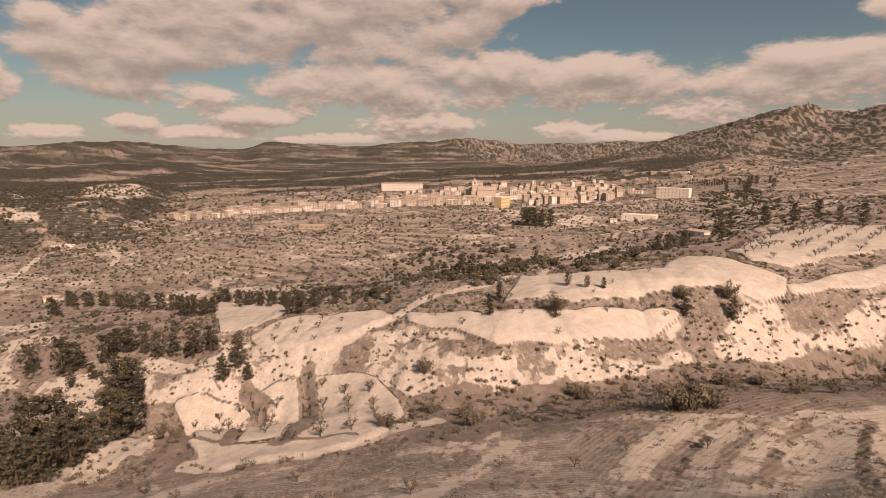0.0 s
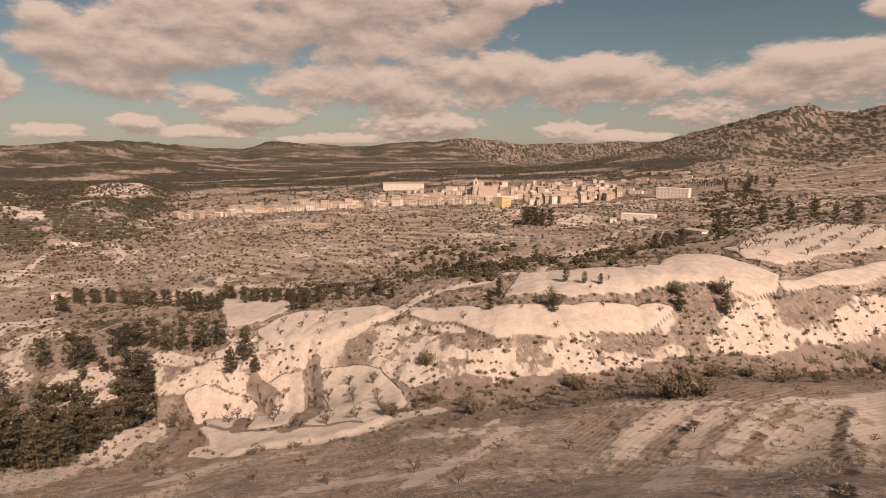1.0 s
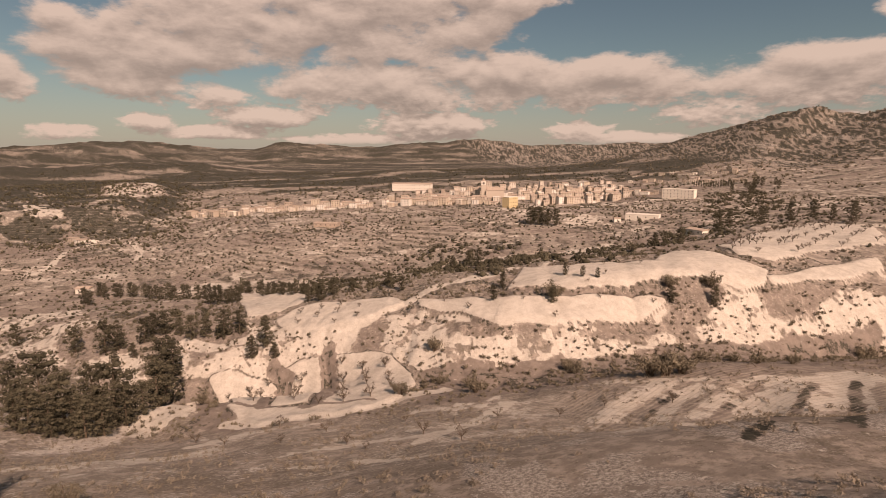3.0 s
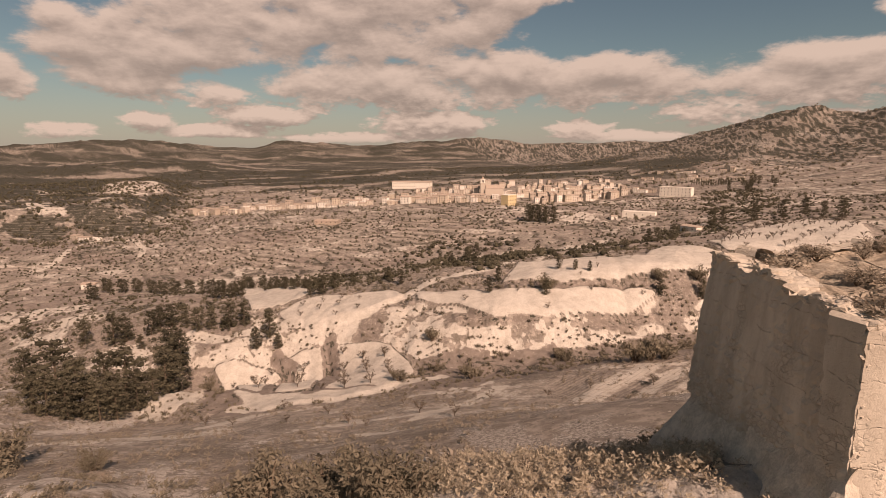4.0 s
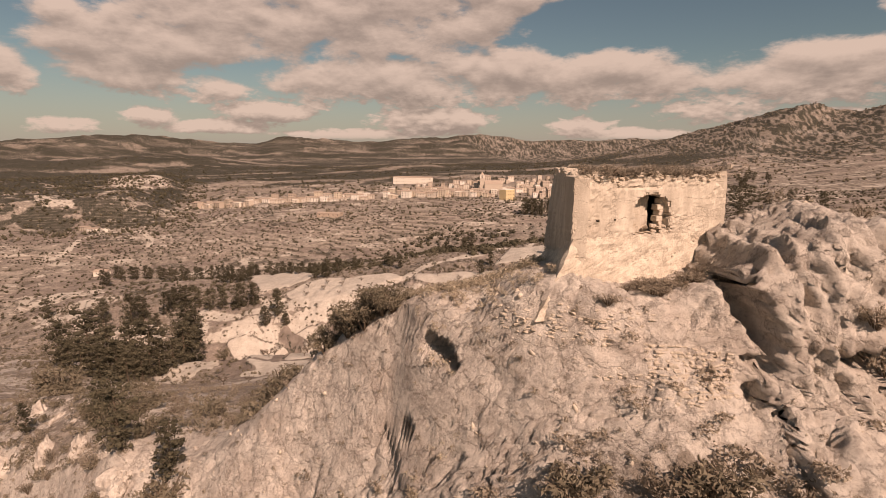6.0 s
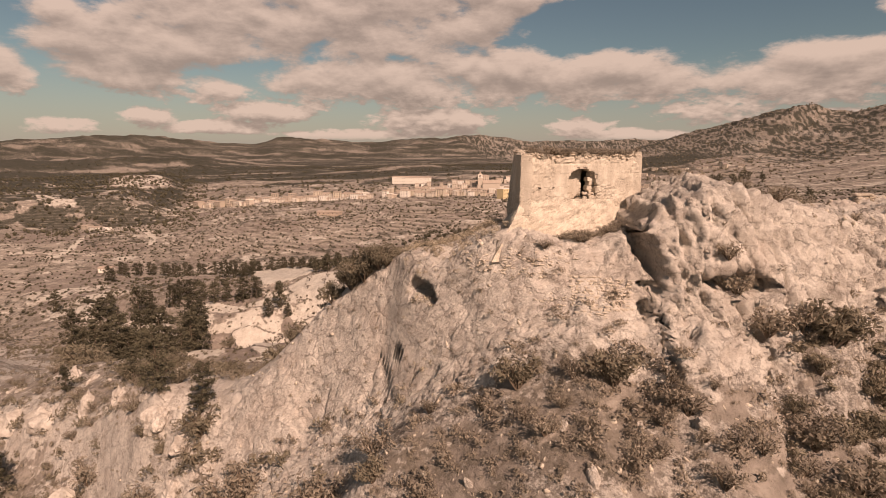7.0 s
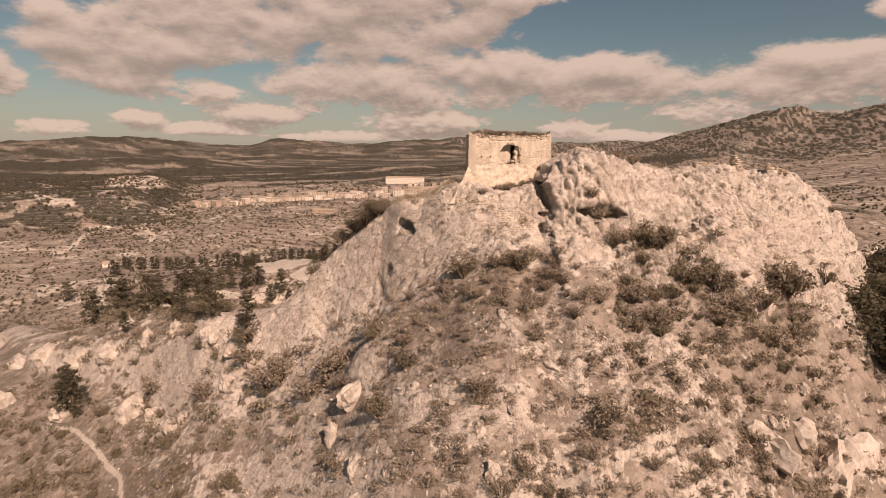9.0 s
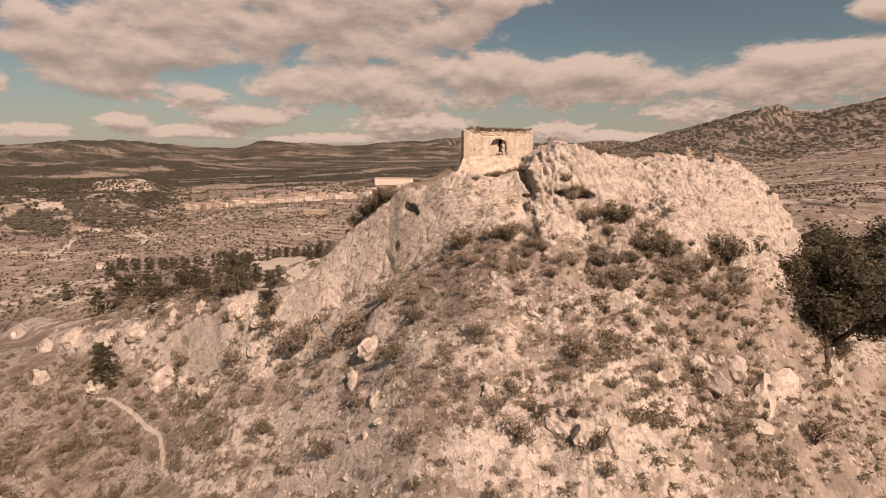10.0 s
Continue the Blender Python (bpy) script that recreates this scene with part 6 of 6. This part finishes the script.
for x, y, s in [(22.5, -16.6, 2.2), (23.8, -17.3, 2.6), (28.0, -14.6, 2.4), (30.9, -15.0, 3.3), (33.1, -13.5, 3.4), (0.8, -22.7, 1.5), (2.5, -23.6, 1.5), (6.3, -24.5, 1.8), (8.6, -25.7, 1.8), (11.0, -26.3, 1.8), (4.4, -25.5, 1.5), (44.1, -7.1, 3.0), (28.2, -18.1, 2.0), (21.5, -15.3, 1.5), (-79.1, 30.2, 4.2), (-78.6, 41.1, 4.4), (-66.6, 33.0, 3.9), (-58.6, 28.5, 3.6), (-50.7, 25.3, 3.1), (-44.1, 21.8, 2.9), (-87.1, 44.3, 4.2), (-34.8, 12.9, 2.2), (-30.7, 10.3, 2.1), (-62.3, 23.7, 3.7), (-49.0, 17.0, 3.6), (-43.7, 13.6, 3.4), (-37.9, 8.5, 2.8), (-30.9, 8.0, 2.4), (-16.2, -1.7, 1.7), (-11.1, -9.4, 2.3), (-13.4, -10.6, 2.3), (-10.2, -16.2, 2.1), (-112.4, 69.7, 5.2), (-60.7, 37.3, 3.1)]:
    z, n = GROUND.at(x, y)
    ob = tagged(new("rock_outcrop", r_b.choice(B_KINDS)), "pale fissured limestone outcrop standing out of the slope", "rock", group="rock masses of the crag")
    ob.matrix_world = pose(x, y, z - 0.3 * s, r_b.uniform(-12, 12), r_b.uniform(-12, 12), r_b.uniform(0, 360)) @ Matrix.Diagonal((s * r_b.uniform(0.7, 1.0), s * 0.7, s * r_b.uniform(0.8, 1.2), 1))
for x, y in on_rock(61, 260, (-44, -32), (42, -12), 0.0, 2.2)[:56] + [(24.5, -15.5), (26, -15), (28.5, -14.2), (30, -13.8), (31.2, -14.5), (12, -25), (16, -26), (9, -26.5), (36, -8), (39, -6)]:
    z, n = GROUND.at(x, y)
    s = r_b.uniform(0.35, 0.9)
    ob = tagged(new("boulder", r_b.choice(B_KINDS)), "weathered pale limestone boulder bedded in the slope", "rock", group="boulders on the slope")
    ob.matrix_world = pose(x, y, z - 0.3 * s, r_b.uniform(-15, 15), r_b.uniform(-15, 15), r_b.uniform(0, 360)) @ Matrix.Diagonal((s, s, s * r_b.uniform(0.8, 1.3), 1))

for x, y in on_rock(63, 900, (-66, -36), (50, -9), 0.0, 1.4)[:190]:
    z, n = GROUND.at(x, y)
    s = r_b.uniform(0.25, 0.75)
    ob = tagged(new("boulder", r_b.choice(B_KINDS)), "small pale limestone rock standing out of the scrub", "rock", group="boulders on the slope")
    ob.matrix_world = pose(x, y, z - 0.3 * s, r_b.uniform(-20, 20), r_b.uniform(-20, 20), r_b.uniform(0, 360)) @ Matrix.Diagonal((s, s * 0.8, s * r_b.uniform(0.9, 1.5), 1))

# ---------------------------------------------------------------- orchards and groves of the valley
ALMOND = [small_tree(k, "almond_tree", M_TWIG, "bare young almond tree in a pale ploughed field", "orchard trees") for k in (71, 72, 73)]


def orchard(outline, step, turn, size, seed, skip=0.15):
    r, p = random.Random(seed), np.array(outline, float)
    c, s = math.cos(radians(turn)), math.sin(radians(turn))
    mid, out = p.mean(0), []
    n = int(90 / step)
    for i in range(-n, n + 1):
        for j in range(-n, n + 1):
            u, v = i * step + r.uniform(-0.5, 0.5), j * step * 1.1 + r.uniform(-0.5, 0.5)
            x, y = mid[0] + u * c - v * s, mid[1] + u * s + v * c
            if r.random() > skip and float(inside(np.array([x]), np.array([y]), outline, 0.01)[0]) > 0.5:
                out.append((x, y))
    plant(ALMOND, out, size, 0.3, seed)


for k, lobe in enumerate(("lobe_west", "lobe_mid", "lobe_east")):
    orchard(FIELDS[lobe], 7.0, 12, 3.2, 1 + 10 * k, 0.15)
orchard(FIELDS["left_wedge"], 8.0, 5, 2.4, 5)
orchard(FIELDS["terrace_long"], 9.0, 0, 2.2, 6, 0.35)
orchard(FIELDS["field_rows"], 9.0, 30, 2.0, 7, 0.5)
orchard(FIELDS["orchard_top"], 8.5, 42, 3.2, 8, 0.1)
plant(ALMOND, [(-60, 105), (-45, 98), (-30, 92), (-15, 90), (0, 100), (-70, 112), (-52, 118), (-20, 108), (12, 96), (-38, 108), (-8, 80), (-25, 84), (22, 100), (-80, 120), (35, 98), (48, 96)], 2.2, 0.35, 9)
discard(ALMOND)


def scattered(count, lo, hi, seed, keep):
    g = np.random.default_rng(seed)
    xy = g.random((count, 2)) * (np.array(hi) - lo) + np.array(lo)
    v = xy[:, 1]
    xy = xy[keep(xy[:, 0], v, g)]
    z = height_at(xy[:, 0], xy[:, 1])
    return np.column_stack([xy, z]), g


def grove(name, count, lo, hi, seed, size, mat, keep, label, tufts=30, leaf=0.2, core=0.75):
    pts, g = scattered(count, lo, hi, seed, keep)
    v, f = clump(seed, tufts, leaf, 0.85, core)
    scatter_stuff(name, v, f, pts, size * (0.55 + 0.9 * g.random(len(pts))), g.random(len(pts)) * 6.28, mat, label, "trees")


def in_view(x, y):
    return np.abs(x + 10) < 0.95 * y + 30


WOODS = {
    "gully_trees": [(-45, 412), (8, 444), (58, 394), (36, 210), (15, 208), (-26, 248)],
    "bluff_trees": [(34, 214), (88, 343), (116, 353), (51, 186), (34, 191)],
    "lane_trees": [(136, 385), (195, 426), (174, 349), (107, 289)],
    "hill_trees": [(369, 802), (421, 764), (329, 534), (207, 409), (230, 498)],
    "row_trees": [(-161, 362), (-90, 347), (-29, 226), (-30, 213), (-80, 241), (-131, 291)],
    "left_trees": [(-152, 230), (-126, 234), (-96, 214), (-94, 203), (-125, 209)],
}


def woods_keep(x, y, g):
    out = np.zeros(len(x), bool)
    for pts in WOODS.values():
        out |= inside(x, y, pts, 6.0) > 0.3 + 0.5 * g.random(len(x))
    return out & (lifted_fields(x, y) < 0.1) & (fbm(x * 0.05, y * 0.05, 3, 351) > -0.1)


def rows_keep(x, y, g):
    k = fbm(x * 0.012, y * 0.012, 3, 311)
    line = np.sin((x * 0.35 + y * 0.9) * 0.62)
    return in_view(x, y) & (lifted_fields(x, y) < 0.1) & ((k > 0.0) & (line > -0.1) | (g.random(len(x)) > 0.8))


def bank_keep(x, y, g):
    step = height_at(x, y + 1.2) - height_at(x, y - 1.2)
    return in_view(x, y) & (np.abs(step) > 0.7) & (lifted_fields(x, y) < 0.1)


grove("olive_grove", 17000, (-520, 225), (420, 760), 81, 1.9, M_PINE, rows_keep, "small olive and almond trees on old terraces", 12, 0.17)
grove("pine_scrub", 7500, (-170, 185), (430, 810), 92, 3.8, M_PINE, woods_keep, "dark pine scrub in the gullies of the valley", 26, 0.15, 0.7)
grove("terrace_scrub", 26000, (-420, 200), (330, 700), 82, 1.7, M_PINE, bank_keep, "dark scrub along the terrace banks", 10, 0.18)
near_scrub = lambda x, y, g: in_view(x, y) & (fbm(x * 0.05, y * 0.05, 4, 321) + 0.3 * g.random(len(x)) > 0.12) & (lifted_fields(x, y) < 0.1)
grove("slope_scrub", 5200, (-250, 120), (180, 260), 83, 1.5, M_GREENBUSH, near_scrub, "dark round shrubs on pale marl slopes", 40, 0.15, 0.0)
grove("field_scrub", 5200, (-130, 45), (95, 128), 84, 0.85, M_BUSH, near_scrub, "dry weeds on fallow ground", 30, 0.14, 0.0)
bank_dots = lambda x, y, g: in_view(x, y) & (lifted_fields(x, y) < 0.1) & (fbm(x * 0.03, y * 0.03, 3, 325) + 0.5 * g.random(len(x)) > 0.1)
grove("bank_shrubs", 4200, (-200, 126), (165, 232), 91, 0.95, M_GREENBUSH, bank_dots, "small dark shrubs dotted over pale marl banks", 26, 0.16, 0.6)
far_keep = lambda x, y, g: in_view(x, y) & (fbm(x * 0.0028, y * 0.006, 4, 151) + 0.25 * g.random(len(x)) > 0.0)
grove("far_woods", 4500, (-1500, 900), (500, 2300), 85, 5.0, M_PINE, far_keep, "dark pine woods on the plain beyond the town", 10, 0.18)
left_keep = lambda x, y, g: (x + 0.42 * y < -60) & in_view(x, y)
grove("plateau_woods", 3000, (-1300, 560), (-230, 1400), 86, 4.5, M_PINE, left_keep, "dark scrub forest on the plateau", 10, 0.18)
hill_keep = lambda x, y, g: in_view(x, y) & (fbm(x * 0.02, y * 0.02, 3, 331) > -0.05)
grove("mountain_scrub", 6000, (420, 900), (1900, 2300), 87, 4.5, M_GREENBUSH, hill_keep, "dark scrub on the rocky mountain side", 10, 0.18)
mid_keep = lambda x, y, g: in_view(x, y) & (fbm(x * 0.01, y * 0.01, 3, 341) + 0.2 * g.random(len(x)) > 0.12)
grove("valley_trees", 2200, (-700, 500), (650, 1250), 88, 4.2, M_GREENBUSH, mid_keep, "trees between the plots round the town", 10, 0.18)


# ---------------------------------------------------------------- the town
def house_material():
    m, N, b = material("house_render", 0.9)
    r = N.n.new("ShaderNodeObjectInfo").outputs["Random"]
    ramp = N.n.new("ShaderNodeValToRGB")
    ramp.color_ramp.interpolation = "CONSTANT"
    tones = [(0.0, (0.62, 0.55, 0.47)), (0.22, (0.5, 0.42, 0.345)), (0.42, (0.74, 0.69, 0.62)), (0.58, (0.52, 0.44, 0.35)), (0.74, (0.58, 0.5, 0.42)), (0.88, (0.42, 0.35, 0.285))]
    e = ramp.color_ramp.elements
    e[0].position, e[0].color = 0.0, (*tones[0][1], 1)
    e[1].position, e[1].color = tones[1][0], (*tones[1][1], 1)
    for p, c in tones[2:]:
        e.new(p).color = (*c, 1)
    N.put(ramp.inputs[0], r)
    N.put(b.inputs["Base Color"], N.mix(N.math("MULTIPLY", N.noise(N.coord(), 0.5, 5.0, 0.6), 0.35), ramp.outputs[0], (0.4, 0.32, 0.25)))
    return m


M_HOUSE = house_material()
M_ROOF = plain("clay_tiles", (0.33, 0.25, 0.195), (0.5, 0.4, 0.32), 1.5, relief=0.5)
M_PANE = plain("dark_window", (0.035, 0.03, 0.028), (0.06, 0.05, 0.045), 1.0, 0.25, 0.05)
M_YELLOW = plain("ochre_render", (0.55, 0.43, 0.25), (0.62, 0.49, 0.3), 0.8)
M_WHITE = plain("white_render", (0.68, 0.61, 0.52), (0.78, 0.71, 0.62), 0.6)


def house(name, w, d, h, storeys, across, wall_mat, label, flat=False, gable=1.6, category="house", group=""):
    root = tagged(new(name), label, category, group=group)
    bm = bmesh.new()
    box(bm, (-w / 2, -d / 2, -4.0), (w / 2, d / 2, h))
    part("wall", bm, wall_mat, root)
    bm = bmesh.new()
    if flat:
        box(bm, (-w / 2 - 0.1, -d / 2 - 0.1, h), (w / 2 + 0.1, d / 2 + 0.1, h + 0.5))
    else:
        o = 0.35
        a = [bm.verts.new(p) for p in ((-w / 2 - o, -d / 2 - o, h), (w / 2 + o, -d / 2 - o, h), (w / 2 + o, d / 2 + o, h), (-w / 2 - o, d / 2 + o, h))]
        b = [bm.verts.new((v.co.x, v.co.y, h + 0.25)) for v in a]
        r0, r1 = bm.verts.new((-w / 2 - o, 0, h + 0.25 + gable)), bm.verts.new((w / 2 + o, 0, h + 0.25 + gable))
        bm.faces.new(a[::-1])
        for i in range(4):
            bm.faces.new((a[i], a[(i + 1) % 4], b[(i + 1) % 4], b[i]))
        for q in ((b[0], b[1], r1, r0), (b[2], b[3], r0, r1), (b[1], b[2], r1), (b[3], b[0], r0)):
            bm.faces.new(q)
    part("roof", bm, M_WHITE if flat else M_ROOF, root)
    pane = bmesh.new()
    box(pane, (-0.42, -0.04, -0.6), (0.42, 0.1, 0.6))
    me = None
    for s in range(storeys):
        for k in range(across):
            z = (s + 0.55) * h / storeys
            x = -w / 2 + (k + 0.5) * w / across
            if me is None:
                me = part("window", pane, M_PANE, root).data
                ob = root.children[-1]
            else:
                ob = part("window", me, None, root)
            ob.location = (x, -d / 2 - 0.02, z)
    return root


HOUSES = []
hr = random.Random(3)
for k in range(9):
    st = hr.choice((2, 2, 3, 3, 4))
    w = hr.uniform(7, 14)
    HOUSES.append(house("town_house", w, hr.uniform(8, 11), 2.8 * st + 0.3, st, max(2, round(w / 3.6)), M_HOUSE, "rendered town house with clay tile roof in a dense street row", hr.random() < 0.25, hr.uniform(1.0, 1.9), group="houses of the town"))


def street(x0, y0, x1, y1, gap, seed, tall=1.0, fill=0.92, jitter=8.0):
    """A row of houses along a line, fronts to the near side."""
    r = random.Random(seed)
    n = max(1, int(math.hypot(x1 - x0, y1 - y0) / gap))
    turn = math.degrees(math.atan2(y1 - y0, x1 - x0))
    for k in range(n):
        if r.random() > fill:
            continue
        t = (k + 0.5) / n
        x, y = x0 + (x1 - x0) * t + r.uniform(-1, 1), y0 + (y1 - y0) * t + r.uniform(-jitter, jitter)
        z = float(height_at(np.array([x]), np.array([y]))[0])
        s = r.uniform(0.85, 1.15)
        ob = copy_thing(r.choice(HOUSES), pose(x, y, z, 0, 0, turn + r.uniform(-8, 8)))
        ob.scale = (s, s, s * tall * r.uniform(0.5, 0.95))


street(-420, 826, -300, 752, 8.0, 1, 0.95)
street(-300, 765, -120, 742, 7.5, 2, 0.8)
street(-105, 752, 50, 700, 7.5, 3, 0.85)
street(110, 754, 236, 780, 7.5, 4, 1.05)
street(-110, 850, 90, 820, 8, 5, 1.0)
street(80, 850, 270, 860, 8, 6, 1.1)
street(-60, 930, 95, 905, 8, 7, 0.9)
street(105, 935, 300, 970, 8.5, 8, 1.0)
street(40, 1040, 330, 1090, 15, 9, 0.9, 0.8)
street(275, 872, 330, 842, 10, 10, 0.8)
street(345, 1075, 525, 960, 10, 11, 0.65, 0.8, 14)
street(390, 1200, 590, 1065, 13, 12, 0.6, 0.75, 18)
street(-330, 800, -130, 790, 9, 17, 0.85, 0.85, 8)
street(-60, 800, 60, 770, 9, 18, 0.9, 0.85, 8)
street(110, 800, 260, 815, 9, 19, 1.0, 0.85, 8)
street(-90, 985, 250, 1010, 12, 20, 0.9, 0.75, 14)
street(-440, 900, -150, 880, 24, 13, 0.7, 0.6, 10)
street(-480, 640, -420, 610, 22, 14, 0.6, 0.8, 6)
discard(HOUSES)


def stand(ob, x, y, turn):
    z = float(height_at(np.array([x]), np.array([y]))[0])
    ob.matrix_world = pose(x, y, z, 0, 0, turn)
    return ob


stand(house("long_building", 82, 14, 12, 2, 16, M_WHITE, "long pale two-storey institution with rows of windows", gable=2.2, category="building"), -88, 1090, -16)
stand(house("apartment_house", 17, 11, 13, 3, 5, M_YELLOW, "ochre-yellow apartment block at the edge of the town", True, category="building"), 64, 668, 45)
stand(house("school_building", 42, 12, 12, 3, 9, M_WHITE, "white three-storey building at the end of the town", True, category="building"), 303, 740, -40)
stand(house("farm_shed", 13, 9, 3.2, 1, 2, M_WHITE, "low farm shed with a pale pitched roof", gable=1.0, category="shed"), 164, 373, -60)
stand(house("farm_barn", 26, 9, 3.0, 1, 5, M_ROOF, "long low barn with a dark open front", gable=1.2, category="barn"), -140, 556, -10)
stand(house("stone_hut", 6, 5, 3, 1, 1, M_WHITE, "small white hut beside the lane", gable=0.8, category="hut"), 144, 494, 0)
stand(house("warehouse", 30, 12, 4.5, 1, 4, M_WHITE, "low warehouse with a long pink-white wall", True, category="building"), 174, 511, -30)
stand(house("farmhouse", 10, 6, 2.6, 1, 2, M_WHITE, "low pale farmhouse among terraces", gable=1.2), -276, 372, 0)


def church():
    root = tagged(new("church"), "parish church with a square bell tower above the roofs", "church")
    bm = bmesh.new()
    box(bm, (-3.8, -3.8, -4), (3.8, 3.8, 21))
    part("bell_tower", bm, M_HOUSE, root)
    for sx in (-1, 1):
        for sy in (-1, 1):
            bm = bmesh.new()
            box(bm, (sx * 2.7 - 0.9, sy * 2.7 - 0.9, 21.6), (sx * 2.7 + 0.9, sy * 2.7 + 0.9, 26))
            part("belfry_pier", bm, M_WHITE, root)
    for z0, z1, w in ((21, 21.6, 4.2), (26, 26.8, 4.1)):
        bm = bmesh.new()
        box(bm, (-w, -w, z0), (w, w, z1))
        part("cornice", bm, M_WHITE, root)
    bm = bmesh.new()
    bmesh.ops.create_cone(bm, cap_ends=True, segments=8, radius1=3.4, radius2=0.3, depth=5.0, matrix=Matrix.Translation((0, 0, 29.3)))
    part("cap", bm, M_ROOF, root)
    bm = bmesh.new()
    box(bm, (3.8, -8, -4), (34, 10, 12))
    part("nave", bm, M_HOUSE, root)
    bm = bmesh.new()
    a = [bm.verts.new(p) for p in ((4.6, -8.5, 12), (34.5, -8.5, 12), (34.5, 10.5, 12), (4.6, 10.5, 12), (4.6, 1, 17), (34.5, 1, 17))]
    for q in ((0, 1, 5, 4), (2, 3, 4, 5), (1, 2, 5), (3, 0, 4), (3, 2, 1, 0)):
        bm.faces.new([a[k] for k in q])
    part("nave_roof", bm, M_ROOF, root)
    return root


stand(church(), 44, 890, 0)


def cypress(seed):
    g = np.random.default_rng(seed)
    root = tagged(new("cypress"), "slender dark cypress in a row", "tree", group="cypress row")
    part("trunk", mesh_of("trunk", *tube([(0, 0, -0.5), (0, 0, 3)], [0.2, 0.12], 5), M_BARK), None, root)
    t = np.linspace(0.08, 1, 12)
    cen = np.stack([0.15 * g.normal(size=12), 0.15 * g.normal(size=12), 1 + 10 * t], -1)
    v, f = leaves(g, cen, 1.3 * np.sin(np.pi * np.clip(0.95 - 0.8 * t, 0, 1)) + 0.3, 420, 0.38, 1.2, 0.4)
    part("crown", mesh_of("crown", v, f, M_PINE), None, root)
    return root


cyp = cypress(91)
for k in range(17):
    t = k / 16
    x, y = 405 + 48 * t, 925 - 36 * t
    copy_thing(cyp, pose(x, y, float(height_at(np.array([x]), np.array([y]))[0]), 0, 0, 40 * k)).scale = (1, 1, 0.8 + 0.3 * ((k * 7) % 5) / 5)
discard([cyp])
